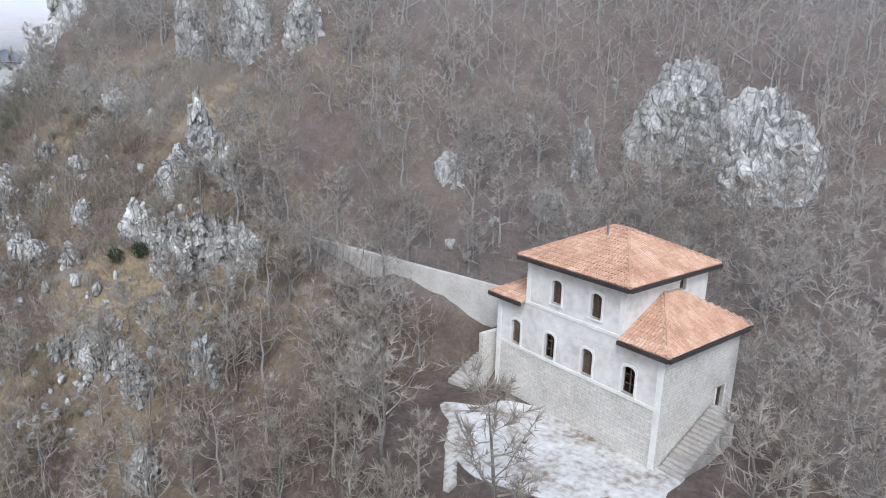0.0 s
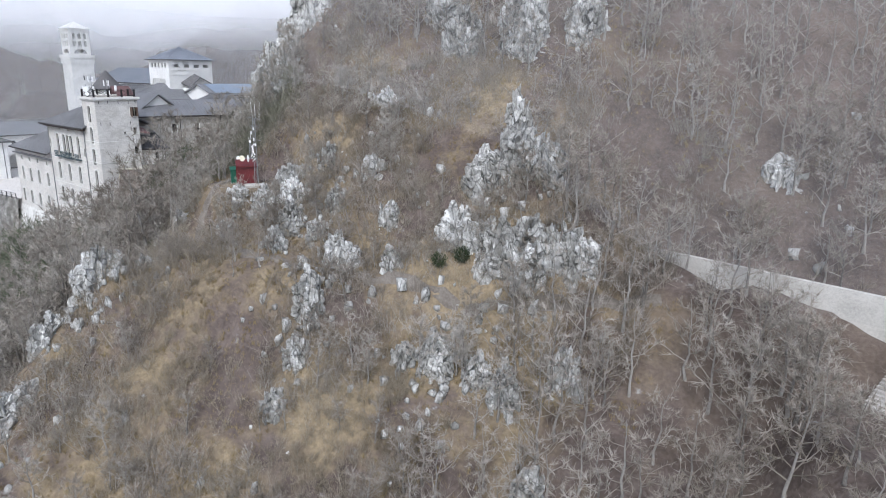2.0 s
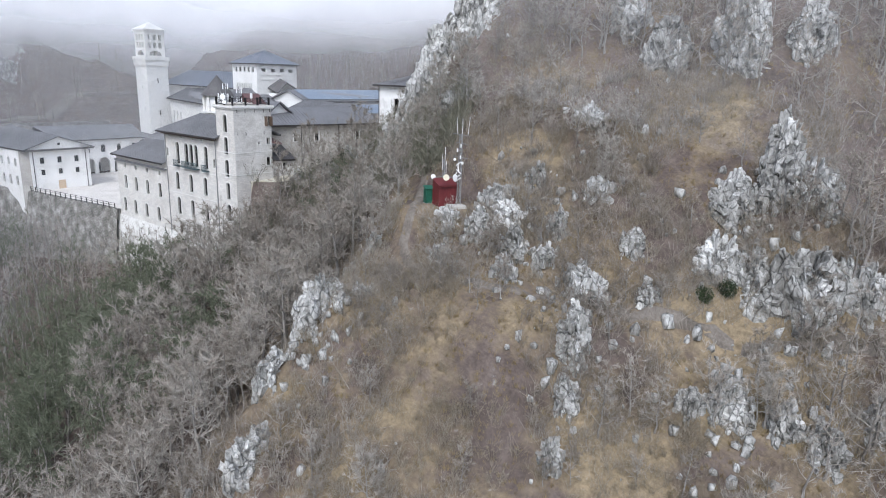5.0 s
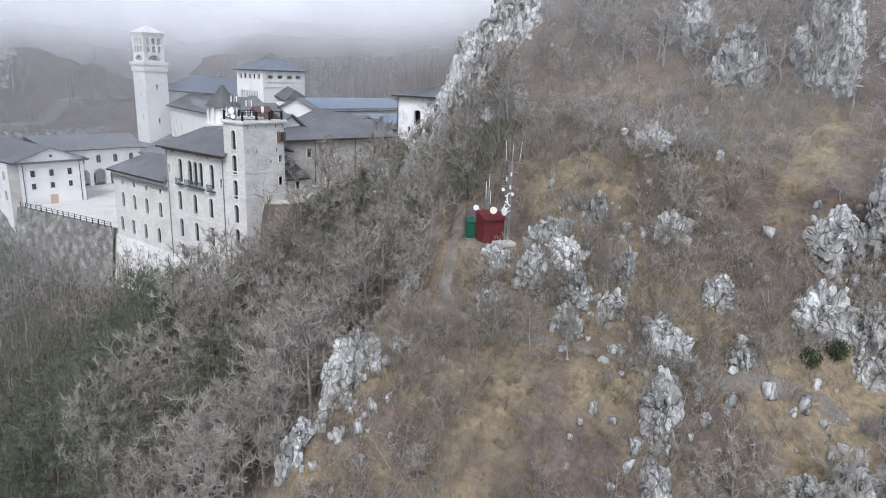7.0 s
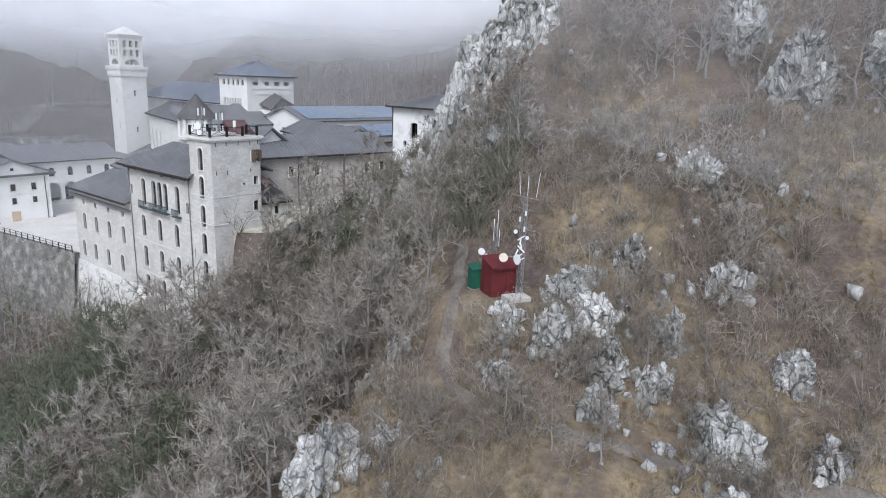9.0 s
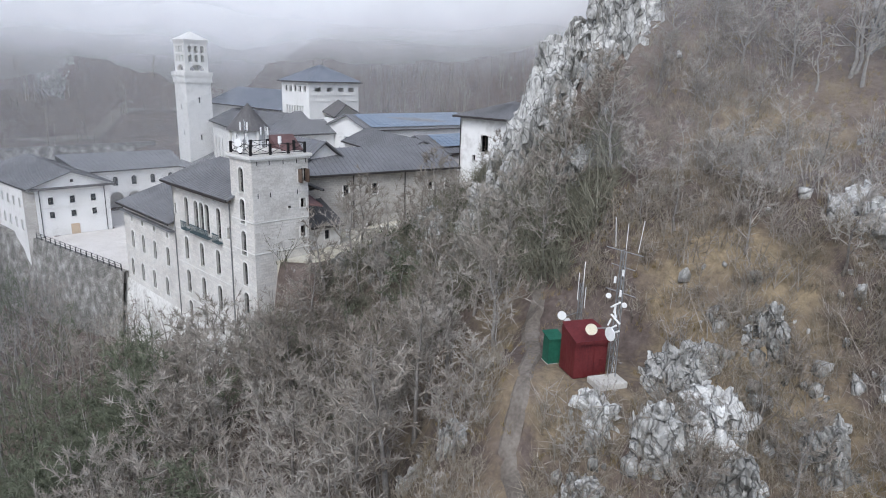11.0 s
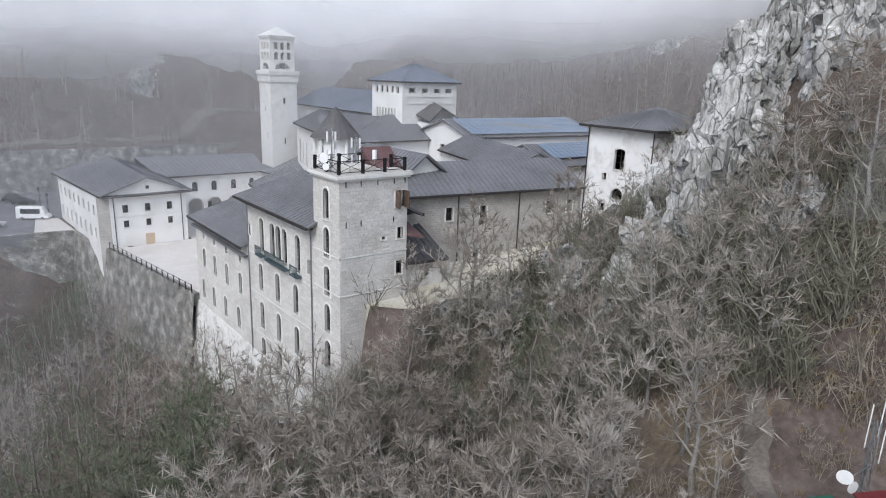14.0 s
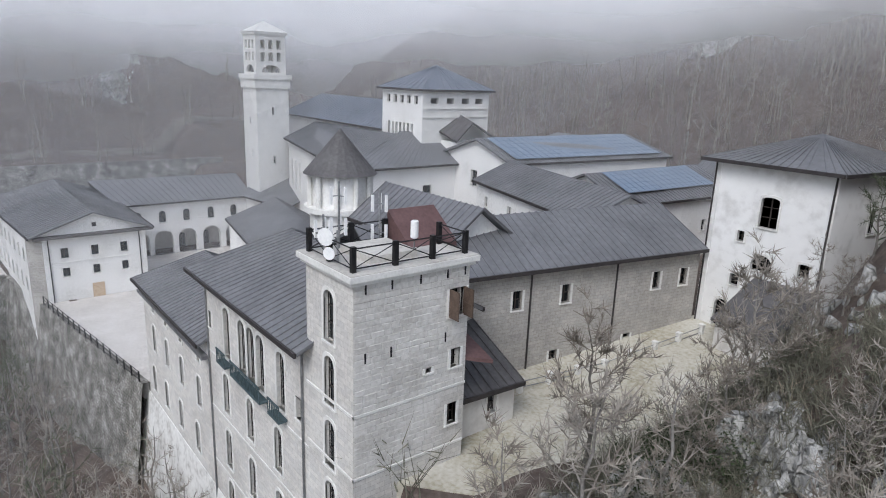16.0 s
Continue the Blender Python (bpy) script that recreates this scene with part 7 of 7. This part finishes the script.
    bmesh.ops.bevel(bm, geom=[e for e in bm.edges if e.calc_length() < 0.12], offset=0.04, segments=2, affect="EDGES")
    part("canister", bm, WHITE_PAINT, t)
    bm = bmesh.new()
    box(bm, -140.6, -137.9, 32.4, 35.0, zf, zf + 0.35)
    tagged(part("roof_hatch", bm, CONCRETE), "low pale slab on the tower terrace", "hatch")


station()


# ---- car park ----
def car(x, y, yaw, body, label, long=4.2, tall=1.45, van=False):
    t = thing("car", label, "car", "parked cars", m=pose(x, y, 35.06, 0, 0, yaw))
    bm = bmesh.new()
    L, W = long / 2, 0.86
    prof = [(-L, 0.3), (-L, 0.85), (-L * 0.55, 0.92), (L * 0.35, 0.92), (L * 0.95, 0.75), (L, 0.35)] if not van else [(-L, 0.3), (-L, 1.1), (L * 0.7, 1.1), (L, 0.9), (L, 0.35)]
    top = [(-L * 0.92, 0.9), (-L * 0.68, tall), (L * 0.18, tall), (L * 0.5, 0.92)] if not van else [(-L, 1.1), (-L * 0.98, tall), (L * 0.62, tall), (L * 0.8, 1.1)]

    def extrude(b, pr, w, w2):
        a = [b.verts.new((px, -(w if k in (0, len(pr) - 1) else w2), pz)) for k, (px, pz) in enumerate(pr)]
        c = [b.verts.new((px, (w if k in (0, len(pr) - 1) else w2), pz)) for k, (px, pz) in enumerate(pr)]
        b.faces.new(a)
        b.faces.new(c[::-1])
        for i in range(len(pr)):
            j = (i + 1) % len(pr)
            b.faces.new((a[j], a[i], c[i], c[j]))
        bmesh.ops.recalc_face_normals(b, faces=b.faces)

    extrude(bm, prof, W, W)
    bmesh.ops.bevel(bm, geom=list(bm.edges), offset=0.06, segments=2, affect="EDGES")
    part("body", bm, body, t)
    bm = bmesh.new()
    extrude(bm, top, W * 0.95, W * 0.82)
    part("cabin", bm, body if van else GLASS, t)
    bm = bmesh.new()
    box(bm, top[1][0], top[2][0], -W * 0.8, W * 0.8, tall, tall + 0.04)
    part("roof", bm, body, t)
    if van:
        bm = bmesh.new()
        box(bm, -L * 0.7, L * 0.5, -W * 0.97, W * 0.97, 1.2, tall - 0.3)
        part("window", bm, GLASS, t)
    for sx in (-0.62, 0.62):
        for sy in (-1, 1):
            bm = bmesh.new()
            bar(bm, (sx * L, sy * (W - 0.2), 0.31), (sx * L, sy * (W + 0.02), 0.31), 0.31, 14)
            w = part("wheel", bm, GUTTER, t)
            bm = bmesh.new()
            bar(bm, (sx * L, sy * (W + 0.02), 0.31), (sx * L, sy * (W + 0.03), 0.31), 0.19, 10)
            part("rim", bm, STEEL, w)
    for sy in (-0.6, 0.6):
        bm = bmesh.new()
        box(bm, L - 0.06, L + 0.015, sy - 0.16, sy + 0.16, 0.6, 0.74)
        part("headlight", bm, WHITE_PAINT, t)


SILVER = material("silver_car_paint", ((0.45, 0.46, 0.47), (0.52, 0.53, 0.54), (0.58, 0.59, 0.60)), 0.3, 1.0, 5.0, 0.0, 0.3)
BLACK = material("black_car_paint", ((0.015, 0.016, 0.018), (0.02, 0.021, 0.024), (0.03, 0.031, 0.034)), 0.25, 1.0, 5.0, 0.0)
car(-228.5, 12.2, 75, SILVER, "silver hatchback parked at the terrace edge")
car(-232.0, 19.0, 60, WHITE_PAINT, "white camper van parked beside the pavement", 5.6, 2.4, True)
car(-252.0, 17.8, 80, BLACK, "black estate car on the car park", 4.6, 1.55)
car(-247.5, 19.0, 70, BLACK, "dark grey car on the car park", 4.2)
car(-256.0, 30.0, 10, BLACK, "dark car at the far wall", 4.3)
for lx, ly in ((-240.0, 21.0), (-233.0, 21.5), (-236.5, 7.5)):
    t = thing("street_lamp", "dark double-headed street lamp on the car park", "street lamp", "car park lamps", m=pose(lx, ly, 35.05))
    bm = bmesh.new()
    bar(bm, (0, 0, 0), (0, 0, 4.6), 0.07, 8, 0.05)
    part("pole", bm, IRON, t)
    bm = bmesh.new()
    bar(bm, (-0.5, 0, 4.6), (0.5, 0, 4.6), 0.04, 6)
    part("arm", bm, IRON, t)
    for s in (-0.45, 0.45):
        bm = bmesh.new()
        bar(bm, (s, 0, 4.15), (s, 0, 4.6), 0.24, 8, 0.12)
        part("lamp_head", bm, IRON, t)
for wx, wy, wz in ((-180, 126, 8), (-150, 128, 8), (-143, 122, 7)):
    zz = land(wx, wy)
    t = thing("utility_pole", "weathered wooden utility pole", "pole", "utility poles", m=pose(wx, wy, zz))
    bm = bmesh.new()
    bar(bm, (0, 0, -0.5), (0, 0, wz), 0.14, 8, 0.1)
    part("shaft", bm, BARK, t)
    bm = bmesh.new()
    bar(bm, (-0.8, 0, wz - 0.6), (0.8, 0, wz - 0.6), 0.06, 5)
    part("cross_arm", bm, BARK, t)

# far road cut into the mountain
bm = bmesh.new()
pv = None
for i in range(60):
    y = -60 + i * 3.2
    x = -272 - 10 * math.exp(-((y - 40) / 22) ** 2)
    z = max(land(x, y), land(x - 5, y), land(x + 5, y)) + 0.15
    cur = [bm.verts.new((x + 5, y, z - 0.1)), bm.verts.new((x - 5, y, z))]
    if pv:
        bm.faces.new((pv[0], pv[1], cur[1], cur[0]))
    pv = cur
tagged(part("road", bm, TRACK), "grey mountain road behind the monastery", "road", kind="structure")


# ---- mist ----
def mist(radius, low, high, most, least, a0=35, a1=275):
    """A curved veil of low cloud standing round the hollow."""
    bm = bmesh.new()
    n, cols = 48, []
    top = 74 + 0.17 * (radius + 60)
    for i in range(n + 1):
        an = radians(a0 + (a1 - a0) * i / n)
        cols.append([bm.verts.new((-90 + r * math.cos(an), 20 + r * math.sin(an), z)) for z in (-40, 20, 55, 80, top) for r in (radius + 0.75 * max(0, z - 50),)])
    for p, q in zip(cols, cols[1:]):
        for k in range(4):
            bm.faces.new((p[k], q[k], q[k + 1], p[k + 1]))
    ob = part("mist", bm, mist_material("mist_veil", low, high, most, least))
    ob.data.shade_smooth()
    tagged(ob, "thin veil of low cloud over the mountain", "mist", kind="stuff")


mist(88, 60, 84, 0.40, 0.07, 98, 262)
mist(128, 59, 86, 0.52, 0.09)
mist(165, 58, 84, 0.72, 0.12)
mist(215, 57, 84, 0.92, 0.25)
mist(290, 56, 84, 1.0, 0.45)

# cloud lying along the upper slope
bm = bmesh.new()
cols = []
for i in range(15):
    x = -104 + i * 10
    cols.append([bm.verts.new((x, y, float(ground_z(x, y)) + 7.5 + 0.05 * (y - 50))) for y in (38, 46, 54, 62, 72, 84, 100, 120)])
for p, q in zip(cols, cols[1:]):
    for k in range(7):
        bm.faces.new((p[k], p[k + 1], q[k + 1], q[k]))
ob = part("mist", bm, mist_material("slope_mist", 62, 94, 0.55, 0.05))
ob.data.shade_smooth()
tagged(ob, "thin cloud drifting along the upper slope", "mist", kind="stuff")

glow = bpy.data.materials.new("cloud_backdrop")
glow.use_nodes = True
gn, gl = nodes_of(glow)
gn.remove(gn["Principled BSDF"])
em = gn.new("ShaderNodeEmission")
em.inputs["Color"].default_value, em.inputs["Strength"].default_value = (0.93, 0.96, 1.0, 1), 0.45
gl.new(em.outputs[0], gn["Material Output"].inputs["Surface"])
bm = bmesh.new()
cols = []
for i in range(49):
    an = radians(20 + 280 * i / 48)
    cols.append([bm.verts.new((-90 + 700 * math.cos(an), 20 + 700 * math.sin(an), z)) for z in (-100, 420)])
for p, q in zip(cols, cols[1:]):
    bm.faces.new((p[0], q[0], q[1], p[1]))
tagged(part("backdrop", bm, glow), "pale overcast cloud behind the mountain", "sky", kind="structure")
